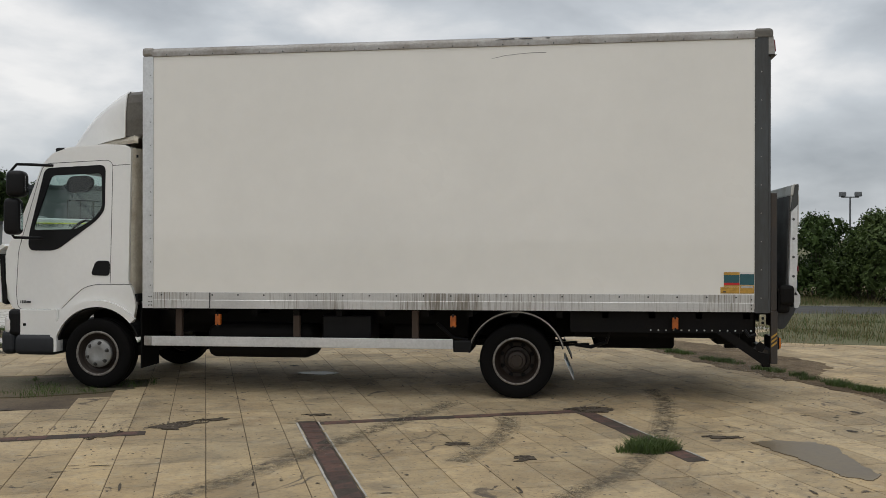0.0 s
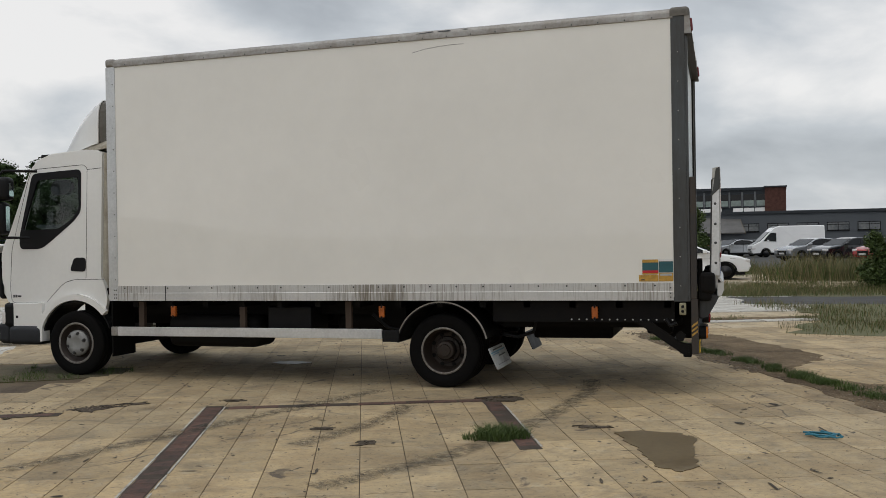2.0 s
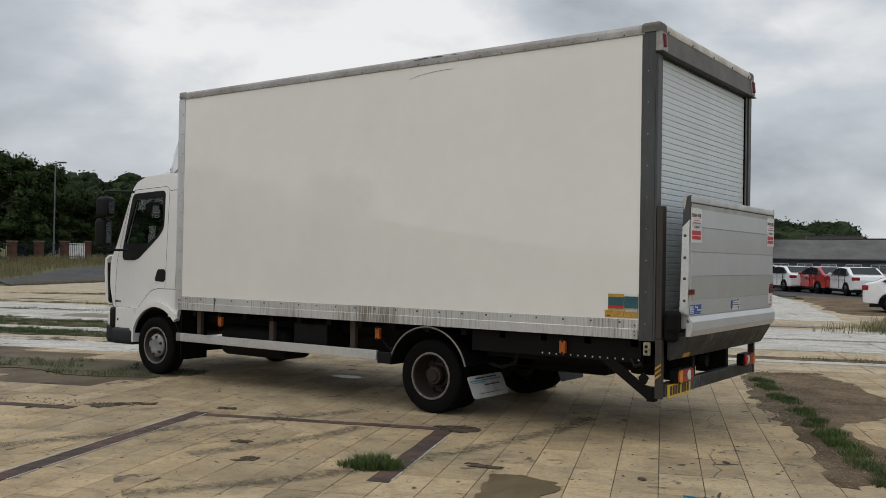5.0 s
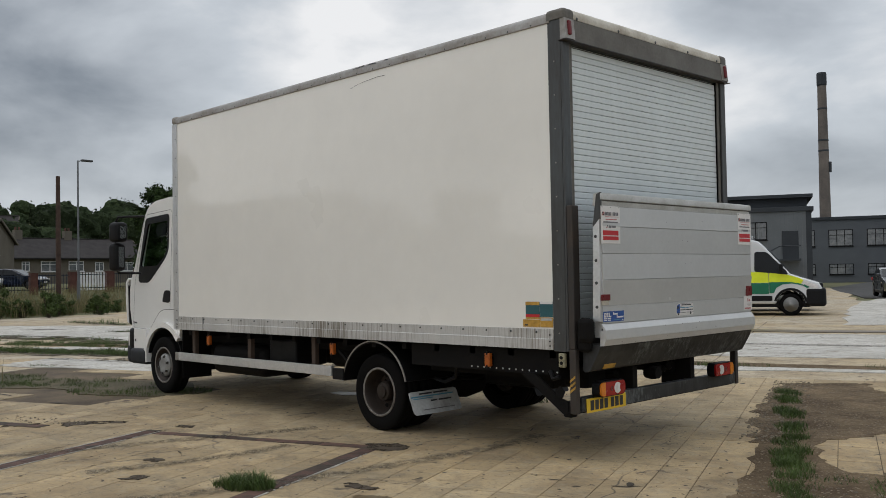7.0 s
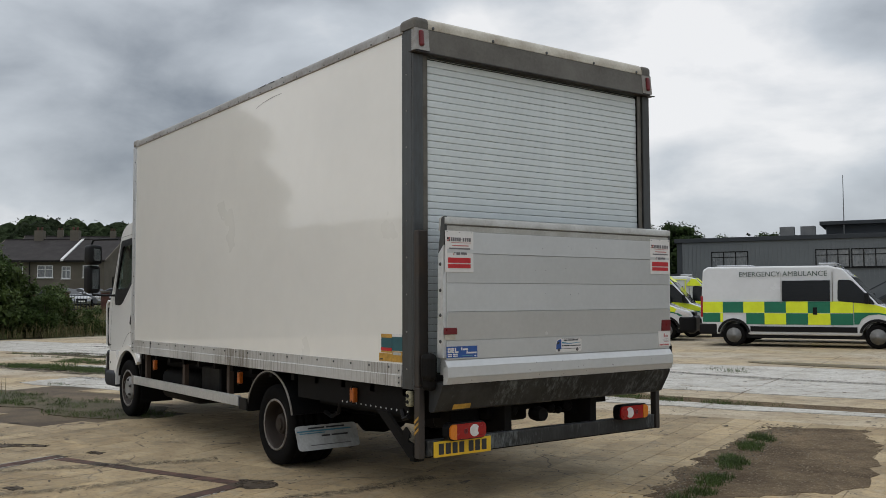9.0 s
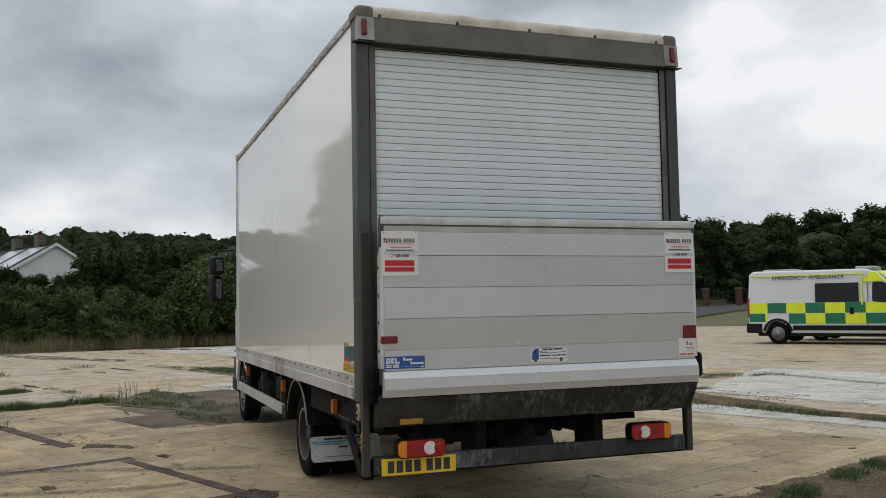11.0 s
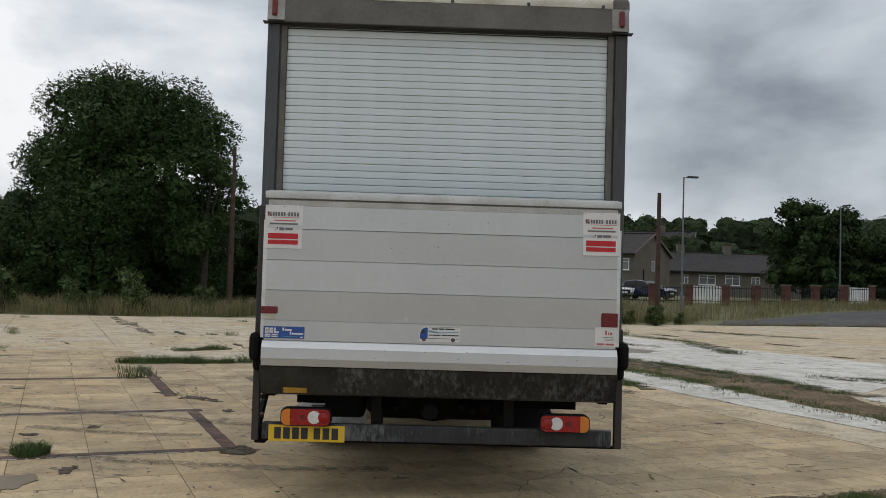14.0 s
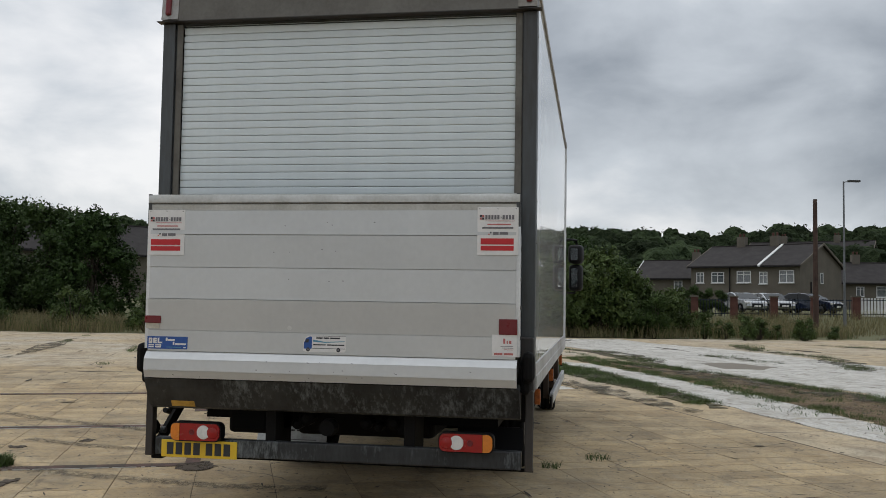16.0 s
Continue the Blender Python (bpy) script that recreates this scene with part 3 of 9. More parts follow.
def build_land():
    t = np.linspace(-1, 1, 141)
    ax = np.sinh(t * 5.2) / np.sinh(5.2) * 1500
    vs, fs, n = [], [], len(ax)
    for y in ax:
        for x in ax:
            vs.append((x, y, gz(x, y) - 0.06))
    for j in range(n - 1):
        for i in range(n - 1):
            fs.append((j * n + i, j * n + i + 1, (j + 1) * n + i + 1, (j + 1) * n + i))
    ob = new("ground", data_mesh("ground", vs, fs, "land"))
    tagged(ob, "rough grassy land rising to a hill", "ground", kind="structure")


def sheet(name, outline, z, mat, label, category, kind="structure", steps=6, wob=0.0, seed=1, thick=0.05):
    """A paved or earthen sheet of the given outline, its edge subdivided and made ragged."""
    rnd = random.Random(seed)
    pts = []
    for i, p in enumerate(outline):
        q = outline[(i + 1) % len(outline)]
        for k in range(steps):
            s = k / steps
            pts.append((p[0] + (q[0] - p[0]) * s + rnd.uniform(-wob, wob), p[1] + (q[1] - p[1]) * s + rnd.uniform(-wob, wob)))
    ob = part(name, plate(pts, [], "z", z - thick, z), mat)
    return tagged(ob, label, category, kind=kind)


def uvs(pts):
    return [tuple(yard(u, v)[:2]) for u, v in pts]


build_land()
sheet("pavement", [(-24, -34), (-27, -13), (-31, -4), (-32.5, 3), (-34.5, 10), (-36.8, 15.5), (-40.5, 23), (-44, 34), (-50, 46), (-36, 64), (-22, 62), (-12, 36), (4, 30), (40, 28), (40, -40)], -0.008, "yard", "pale worn concrete yard", "yard", steps=14, wob=0.25)
sheet("slab", uvs([(-2.0, 9.4), (3.0, 9.2), (14, 9.0), (14, 14.4), (2.0, 15.0), (-3.6, 14.8)]), 0.002, "grey_slab", "grey paved strip of small slabs", "pavement", wob=0.1, seed=2)
sheet("slab", uvs([(-26, 10.6), (-17.5, 11.0), (-10.2, 10.0), (-4.3, 10.3), (-2.6, 9.9), (-6, 16.0), (-26, 15)]), 0.001, "grey_slab", "whitish bare slab", "pavement", wob=0.3, seed=3)
sheet("slab", uvs([(-12, 7.6), (-6.9, 7.5), (-4, 7.1), (-1.2, 6.95), (3, 7.0), (14, 7.0), (14, 7.35), (2, 7.40), (-1.5, 7.9), (-4, 8.25), (-8, 8.45), (-12, 8.4), (-13, 8.0)]), 0.002, "grey_slab", "whitish slab edge", "pavement", wob=0.08, seed=4)
sheet("slab", [(-11.8, 38.2), (-10.2, 40.0), (-7.1, 32.3), (-5.0, 26.3), (-2.4, 19.4), (-5.2, 18.2), (-7.8, 25.0), (-10.6, 33.0)], 0.0015, "grey_slab", "pale grey paved lane towards the car park", "pavement", wob=0.15, seed=19, thick=0.03)
sheet("soil_patch", [(-9.4, 40.0), (-6.7, 32.5), (-4.6, 26.5), (-3.2, 23.4), (-0.5, 24.3), (-3.0, 31.0), (-5.6, 38.5)], 0.002, "soil", "bare brown earth beside the paved lane", "soil", kind="stuff", wob=0.25, seed=20, thick=0.03)
sheet("road", [(-37.2, 15.2), (-40.8, 22.8), (-44.3, 33.8), (-50.3, 46), (-58, 54), (-54, 37), (-50, 26), (-44, 18)], 0.03, "asphalt", "old grey asphalt road", "road", steps=4, wob=0.15, thick=0.3, seed=5)
for v in bpy.data.objects["road"].data.vertices:
    v.co.z += gz(v.co.x, v.co.y)
sheet("road", [(-24, 62), (-13, 40), (5, 37), (60, 34), (60, 125), (-40, 125)], -0.006, "asphalt", "car park asphalt", "road", steps=4, wob=0.2, seed=6)

# soil, ragged and strewn with stones
soil_spots = [
    ([(3.0, 1.2), (3.45, 1.3), (4.35, 2.2), (4.3, 4.2), (3.95, 5.7), (3.0, 5.45), (2.85, 2.9)], 7),
    ([(3.05, -1.25), (3.45, -1.1), (5.2, -0.7), (5.4, 0.1), (3.6, 0.25), (3.5, 1.4), (3.02, 1.4)], 8),
    ([(-14.6, 8.6), (-11, 8.6), (-8, 8.5), (-4.4, 8.15), (-1.5, 7.95), (2, 7.42), (14, 7.4), (14, 7.75), (1, 8.1), (-2.5, 9.6), (-4.3, 10.1), (-8.6, 10.1), (-10.2, 9.75), (-11.5, 9.2), (-14.6, 9.0)], 9),
    ([(-14.5, 7.0), (-9.8, 6.82), (-5.2, 6.72), (-3.4, 6.8), (-4.0, 7.1), (-6.9, 7.5), (-9.8, 7.75), (-14.5, 7.7)], 10),
    ([(-18.7, 10.1), (-17.8, 10.8), (-13.5, 10.3), (-10.2, 9.95), (-10.2, 9.7), (-13.5, 9.95), (-17, 10.3)], 15),
    ([(-8.6, 2.6), (-8.0, 1.9), (-6.3, 2.4), (-5.2, 1.95), (-4.2, 2.15), (-3.8, 2.5), (-4.6, 3.3), (-5.5, 3.35), (-6.3, 3.2), (-8.0, 3.5), (-9.9, 3.7)], 11),
    ([(-8.55, -0.4), (-8.2, -0.4), (-8.15, 2.2), (-8.5, 2.2)], 16),
    ([(-11.5, 0.9), (-11.0, 0.8), (-11.5, 2.0), (-12.0, 2.0)], 17),
]
for pts, seed in soil_spots:
    sheet("soil_patch", uvs(pts), 0.0045 if seed == 7 else 0.0035 if seed == 8 else -0.001 if seed < 10 else 0.004, "soil" if seed < 10 else "damp_soil", "bare gravelly soil where slabs are broken out" if seed < 10 else "dark weedy soil in a broken strip", "soil", kind="stuff", wob=0.07 if seed < 9 else 0.16 if seed < 11 else 0.07, steps=14 if seed < 9 else 6, seed=seed, thick=0.03)
sheet("slab", [(-12.8, 0.1), (-9.0, 1.5), (-9.6, 2.5), (-13.4, 1.5)], 0.004, "grey_slab", "whitish bare slab strip", "pavement", wob=0.1, seed=12, thick=0.03)

# dark debris, puddles and stains
def faint(name, color, density, lo=0.35, hi=0.70, scale=9.0):
    """A thin film that the grain of the concrete breaks up."""
    m = bpy.data.materials.new(name)
    m.use_nodes = True
    nt = m.node_tree
    N, L = nt.nodes.new, nt.links.new
    bsdf = nt.nodes["Principled BSDF"]
    bsdf.inputs["Base Color"].default_value, bsdf.inputs["Roughness"].default_value = (*color, 1), 0.9
    geo, nz, mr = N("ShaderNodeNewGeometry"), N("ShaderNodeTexNoise"), N("ShaderNodeMapRange")
    nz.inputs["Scale"].default_value, nz.inputs["Detail"].default_value, nz.inputs["Roughness"].default_value = scale, 7.0, 0.75
    L(geo.outputs["Position"], nz.inputs["Vector"])
    mr.inputs["From Min"].default_value, mr.inputs["From Max"].default_value = lo, hi
    mr.inputs["To Min"].default_value, mr.inputs["To Max"].default_value = 0.0, density
    L(nz.outputs["Fac"], mr.inputs["Value"])
    L(mr.outputs[0], bsdf.inputs["Alpha"])
    return m


M["soil_film"] = faint("soil_film", (0.085, 0.07, 0.042), 0.9, 0.46, 0.62, 1.6)
M["tyre_mark"] = faint("tyre_mark", (0.10, 0.088, 0.066), 0.28, 0.38, 0.66, 14.0)
M["dark_dirt"] = faint("packed_dirt", (0.058, 0.042, 0.026), 1.0, 0.38, 0.52, 5.0)


def blot(name, pts, z, mat, label, category, seed, wob=0.03, kind="stuff"):
    return sheet(name, pts, z, mat, label, category, kind, 5, wob, seed, 0.004)


blot("puddle", [(-0.47, -1.66), (-0.28, -1.55), (-0.01, -1.60), (0.12, -1.76), (0.08, -2.08), (0.12, -2.40), (0.13, -2.61), (0.05, -2.74), (-0.11, -2.64), (-0.19, -2.45), (-0.27, -2.14), (-0.40, -1.87)], 0.0052, "wet", "shallow brown puddle drying on the concrete", "puddle", 21, 0.02, "")
blot("puddle", [(-4.95, 1.50), (-4.6, 1.45), (-4.45, 1.62), (-4.65, 1.72), (-4.9, 1.66)], 0.0052, "wet", "small puddle under the truck", "puddle", 22, 0.02, "")
blot("puddle", [(-7.6, 14.6), (-5.0, 14.9), (-2.0, 16.4), (-2.3, 17.0), (-5.0, 15.8), (-7.7, 15.1)], 0.0052, "wet", "long dark puddle along a slab edge", "puddle", 23, 0.08, "")
blot("puddle", [(-17.3, 5.4), (-15.6, 5.7), (-15.7, 6.6), (-16.5, 7.0), (-17.9, 6.2)], 0.0052, "wet", "long dark puddle on a slab", "puddle", 24, 0.06, "")
for i, pts in enumerate(([(-1.88, -0.44), (-1.70, -0.26), (-1.46, -0.30), (-1.42, -0.45), (-1.62, -0.62)], [(-5.2, -1.72), (-5.0, -1.42), (-4.78, -1.24), (-4.70, -1.32), (-4.92, -1.62), (-4.95, -1.84)], [(-4.12, -1.02), (-3.98, -0.94), (-3.9, -0.99), (-4.04, -1.07)], [(-5.5, -2.2), (-5.38, -1.9), (-5.3, -1.95), (-5.42, -2.25)], [(-0.82, -1.48), (-0.55, -1.42), (-0.52, -1.5), (-0.74, -1.56)], [(-2.22, -2.38), (-2.1, -2.34), (-2.08, -2.46), (-2.2, -2.5)], [(-2.75, -2.0), (-2.6, -1.95), (-2.58, -2.05), (-2.72, -2.1)])):
    blot("dirt_patch", pts, 0.0055, "dark_dirt", "dark dirt caught in a broken joint", "dirt", 30 + i)
for i, (x, y, w, h) in enumerate(((-18.5, -5.4, 2.2, 0.10), (-19, -1.2, 1.6, 0.12), (-14.5, -3.0, 1.2, 0.10), (-21, 3.0, 2.5, 0.14), (-25, 9.5, 2.2, 0.2), (-21, 12, 1.8, 0.22), (-16, 11.5, 1.0, 0.12), (-12, 14, 1.2, 0.10), (-24.5, 5.2, 2.4, 0.12))):
    c, s = GU * w / 2, GV * h
    p = Vector((x, y))
    blot("dirt_patch", [tuple(p - c), tuple(p + s), tuple(p + c), tuple(p - s)], 0.0055, "dark_dirt", "dark dirt caught in a broken joint", "dirt", 50 + i, 0.05)


# thin soil washed over the far slabs
for i, (a, b, w) in enumerate((((-21.5, 17.7), (-17.8, 16.3), 0.5), ((-17.8, 16.3), (-14.75, 16.4), 0.4), ((-14.75, 16.4), (-9.8, 14.06), 0.5), ((-21.5, 21.1), (-16.4, 23.2), 0.7), ((-4.6, 11.5), (-2.5, 13.0), 0.6), ((-18, 11.0), (-12.5, 10.4), 0.5), ((-15.5, 13.2), (-12.0, 13.4), 0.35), ((-17, 6.8), (-4, 7.1), 0.5), ((-13, 9.4), (-2, 9.9), 0.7), ((-10, 5.9), (-3, 6.2), 0.35), ((-28, 6.0), (-20, 7.5), 0.6), ((-30, 11.0), (-24, 12.5), 0.6), ((-27, 0.5), (-16, 0.9), 0.3), ((-24, -4.9), (-14, -4.7), 0.25))):
    A, B = Vector(a), Vector(b)
    n = (B - A).normalized().orthogonal() * w
    blot("soil_film", uvs([tuple(A - n * 0.3), tuple((A + B) / 2 - n), tuple(B - n * 0.2), tuple(B + n * 0.3), tuple((A + B) / 2 + n), tuple(A + n * 0.4)]), 0.0125, "soil_film", "thin dark soil washed over the slabs", "soil", 80 + i, 0.12)

# tyre marks: ribbons of thin rubber
def ribbon(pts, width, z, name, label):
    vs, fs = [], []
    P = [Vector(p) for p in pts]
    P = [P[i].lerp(P[i + 1], k / 4) for i in range(len(P) - 1) for k in range(4)] + [P[-1]]
    for _ in range(3):
        P = [P[0]] + [(P[i - 1] + P[i] * 2 + P[i + 1]) / 4 for i in range(1, len(P) - 1)] + [P[-1]]
    for k, f in enumerate((1.35, 1.0, 0.62)):
        strip_of(vs, fs, P, width * f, z + 0.0003 * k)
    tagged(new(name, data_mesh(name, vs, fs, "tyre_mark")), label, "tyre mark", kind="stuff")


def strip_of(vs, fs, P, w, z):
    o = len(vs)
    for i, p in enumerate(P):
        d = (P[min(i + 1, len(P) - 1)] - P[max(i - 1, 0)]).normalized()
        n = Vector((-d.y, d.x)) * w / 2
        vs += [(p.x + n.x, p.y + n.y, z), (p.x - n.x, p.y - n.y, z)]
    for i in range(len(P) - 1):
        fs.append((o + 2 * i, o + 2 * i + 1, o + 2 * i + 3, o + 2 * i + 2))


ribbon([(-1.0, 0.9), (-0.92, 0.4), (-0.92, 0.0), (-1.0, -0.6), (-1.08, -1.2), (-1.2, -1.8), (-1.36, -2.4), (-1.6, -3.0), (-2.0, -3.6)], 0.17, 0.0062, "tyre_mark", "curved dark tyre mark on the concrete")
ribbon([(-2.9, -0.2), (-3.05, -0.7), (-3.22, -1.15), (-3.45, -1.75), (-3.68, -2.5), (-3.98, -3.4), (-4.3, -4.0)], 0.18, 0.0062, "tyre_mark", "curved dark tyre mark on the concrete")
ribbon([(-2.35, -0.9), (-2.32, -1.4), (-2.4, -2.0), (-2.6, -2.6)], 0.16, 0.0062, "tyre_mark", "faint tyre mark on the concrete")
ribbon([(-9.5, 11.0), (-6.0, 11.0), (-3.0, 11.6), (0.0, 12.9)], 0.35, 0.0062, "tyre_mark", "faint tyre mark on the paving")

# ---- the box truck: rear at x = 0, nose towards -x, near side on y = 0 ----
W = 2.5
truck = thing("box_truck", "white box truck with folded aluminium tail lift, parked on the yard", "truck")


def rivets(name, pts, axis, r, parent, mat="steel_grey"):
    bm = bmesh.new()
    for p in pts:
        lathe([(r, 0), (r * 0.9, -0.004), (r * 0.4, -0.006), (0.0005, -0.006)] if axis == "-y" else [(r, 0), (r * 0.9, 0.004), (r * 0.4, 0.006), (0.0005, 0.006)], 8, axis[-1], bm, p)
    return tagged(part(name, bm, mat, parent), kind="stuff")


def build_box():
    body = part("box_body", box(-6.0, -0.12, 0.004, W - 0.004, 0.90, 3.408), "grp", truck, "glossy white flat-sided box body")
    # floor and rails
    for y0, y1, sgn in ((-0.008, 0.03, -1), (W - 0.03, W + 0.008, 1)):
        prof = [(y0, 0.87), (y1, 0.87), (y1, 1.03), (y0 + 0.004, 1.03), (y0 + 0.004, 0.955), (y0, 0.950)] if sgn < 0 else [(y0, 0.87), (y1, 0.87), (y1, 0.95), (y1 - 0.004, 0.955), (y1 - 0.004, 1.03), (y0, 1.03)]
        part("bottom_rail", sweep(prof, "x", -5.94, -0.125), "rail_streak", body, "dirty aluminium bottom rail")
        top = [(0.0, 3.402), (-0.008, 3.406), (-0.008, 3.446), (-0.002, 3.466), (0.012, 3.482), (0.036, 3.494), (0.075, 3.50), (0.12, 3.50), (0.12, 3.402)]
        if sgn > 0:
            top = [(W - p, q) for p, q in top]
        smooth_by_angle(part("top_rail", sweep(top, "x", -5.95, -0.10), "alu_dull", body, "rounded aluminium roof rail"))
        post = [(-6.05, y0 + 0.002), (-5.94, y0 + 0.002), (-5.94, y1), (-6.05, y1)]
        part("front_corner_post", sweep(post, "z", 0.87, 3.405), "alu", body, "aluminium corner post")
        part("front_corner_cap", box(-6.06, -5.94, min(y0, y1) - (0.003 if sgn < 0 else -0.0), max(y0, y1) + (0.003 if sgn > 0 else 0.06), 3.405, 3.498, 0.028, seg=3), "alu_dull", body)
    part("roof", box(-5.95, -0.10, 0.10, W - 0.10, 3.44, 3.497), "alu_dull", body)
    part("front_wall", box(-6.05, -6.0, 0.03, W - 0.03, 0.87, 3.48), "grp", body)
    part("box_floor", box(-5.95, -0.05, 0.03, W - 0.03, 0.86, 0.90), "black_steel", body)
    rivets("rail_rivet", [(-5.85 + 0.265 * i, -0.006, 1.005) for i in range(22)], "-y", 0.009, body)
    rivets("roof_rivet", [(-5.8 + 0.24 * i, -0.009, 3.418) for i in range(24)], "-y", 0.007, body)
    rivets("post_rivet", [(-5.965, -0.007, 1.1 + 0.235 * i) for i in range(10)], "-y", 0.006, body)
    rivets("corner_rivet", [(x, -0.009, z) for x in (-5.98, -5.955, -0.15) for z in (0.90, 0.935, 0.985)], "-y", 0.007, body)
    part("rail_joint", box(-5.352, -5.340, -0.0105, 0.0, 0.872, 1.028), "steel_grey", body)
    # scrapes below the roof rail
    sc = bmesh.new()
    for x0, x1, z0, z1, t in ((-2.52, -2.32, 3.462, 3.468, 0.010), (-2.30, -2.15, 3.468, 3.464, 0.012), (-2.05, -1.98, 3.470, 3.466, 0.010)):
        sc.faces.new([sc.verts.new(p) for p in ((x0, -0.006, z0), (x1, -0.006, z1), (x1 - 0.02, -0.002, z1 + t), (x0 + 0.03, -0.002, z0 + t * 0.7))])
    pts = [(-2.55, 3.285), (-2.42, 3.312), (-2.28, 3.325), (-2.15, 3.333), (-2.03, 3.331)]
    for (x0, z0), (x1, z1) in zip(pts, pts[1:]):
        sc.faces.new([sc.verts.new(p) for p in ((x0, 0.001, z0), (x1, 0.001, z1), (x1, 0.001, z1 + 0.0035), (x0, 0.001, z0 + 0.003))])
    tagged(part("scrape", sc, "ink", body, "dark scrapes in the paint"), kind="stuff")
    # rear frame
    frame_ = tagged(part("rear_frame", plate([(0, 0.86), (W, 0.86), (W, 3.44), (0, 3.44)], [[(0.135, 0.95), (0.135, 3.235), (W - 0.135, 3.235), (W - 0.135, 0.95)]], "x", -0.12, 0.0), "steel_grey", truck), "grey steel rear door frame")
    for s in (0, 1):
        y0, y1 = ((0.0, 0.085) if not s else (W - 0.085, W))
        part("rear_post", box(0.0, 0.022, y0, y1, 0.86, 3.24, 0.006), "steel_grey", frame_)
        g0, g1 = ((0.092, 0.135) if not s else (W - 0.135, W - 0.092))
        part("shutter_guide", box(-0.03, 0.008, g0, g1, 0.95, 3.235, 0.004), "steel_brown", frame_, "dark rusty shutter guide")
        part("outline_lamp_bracket", sweep([(0.0, 3.258), (0.058, 3.258), (0.044, 3.418), (0.0, 3.418)], "y", (0.0 if not s else W - 0.118), (0.118 if not s else W)), "alu_dull", frame_, "bare aluminium lamp bracket")
        lamp = part("outline_lamp", box(-0.012, 0.022, (0.030 if not s else W - 0.068), (0.068 if not s else W - 0.030), 3.285, 3.402, 0.013, seg=3), "red_dark", frame_, "red outline marker lamp")
        for v in lamp.data.vertices:
            v.co.x += 0.050 - 0.0875 * (v.co.z - 3.33)
        y0, y1 = (-0.010, 0.112) if not s else (W - 0.112, W + 0.010)
        cap = box(-0.125, 0.046, y0, y1, 3.418, 3.502)
        top = [e for e in cap.edges if min(v.co.z for v in e.verts) > 3.46 or (abs(e.verts[0].co.z - e.verts[1].co.z) > 0.01 and max(v.co.x for v in e.verts) > 0 and abs(e.verts[0].co.y - (y1 if s else y0)) < 0.001)]
        bmesh.ops.bevel(cap, geom=top, offset=0.036, segments=5, affect="EDGES", profile=0.5)
        smooth_by_angle(part("corner_cap", cap, "steel_brown", frame_, "rounded grey corner cap"))
        rivets("post_rivet", [(-0.062, -0.001 if not s else W + 0.001, 1.0 + 0.262 * i) for i in range(9)], "-y" if not s else "y", 0.006, frame_, "alu_dull")
    part("header", sweep([(0.0, 3.247), (0.056, 3.247), (0.054, 3.262), (0.040, 3.418), (0.0, 3.418)], "y", 0.118, W - 0.118), "steel_brown", frame_, "grimy grey header panel")
    part("drip_lip", box(0.0, 0.066, -0.028, W + 0.028, 3.242, 3.2465), "column", frame_)
    prof = [(-0.12, 3.412), (0.042, 3.42), (0.044, 3.45), (0.034, 3.482), (0.010, 3.503), (-0.04, 3.512), (-0.12, 3.508)]
    smooth_by_angle(part("cap_rail", sweep(prof, "y", 0.112, W - 0.112), "cream_cap", frame_, "stained cream roof cap rail"))
    rivets("cap_bolt", [(0.042, y, 3.432) for y in (0.16, 0.72, 1.27, 1.80, 2.32)], "x", 0.013, frame_)
    # shutter of slats
    sh = part("roller_shutter", box(-0.06, -0.035, 0.11, W - 0.11, 0.95, 3.24), "shutter", truck, "white slatted roller shutter, closed")
    prof = [(-0.034, 0.0006), (-0.018, 0.0006), (-0.0152, 0.0025), (-0.0142, 0.010), (-0.0142, 0.038), (-0.0152, 0.0452), (-0.018, 0.0474), (-0.034, 0.0474)]
    slat = mesh(sweep(prof, "y", 0.118, W - 0.118), "slat", "shutter")
    for i in range(46):
        part("slat", slat, None, sh, at=pose(0, 0, 0.965 + 0.0490 * i))
    part("slat_gap", box(-0.0355, -0.033, 0.12, W - 0.12, 0.95, 3.23), "steel_grey", sh)
    return body, frame_


def bars(parent, mat, origin, rows, axis="x", lift=0.002, name="print_bar"):
    """Thin printed bars on a face: rows of (a0, a1, z0, z1). On an x face a runs along y, on a y face along x."""
    ob = None
    for a0, a1, z0, z1 in rows:
        o = Vector(origin)
        if axis == "x":
            bm = box(o.x, o.x + lift, o.y + a0, o.y + a1, o.z + z0, o.z + z1)
        else:
            bm = box(o.x + a0, o.x + a1, o.y - lift, o.y, o.z + z0, o.z + z1)
        ob = part(name, bm, mat, parent)
    return ob


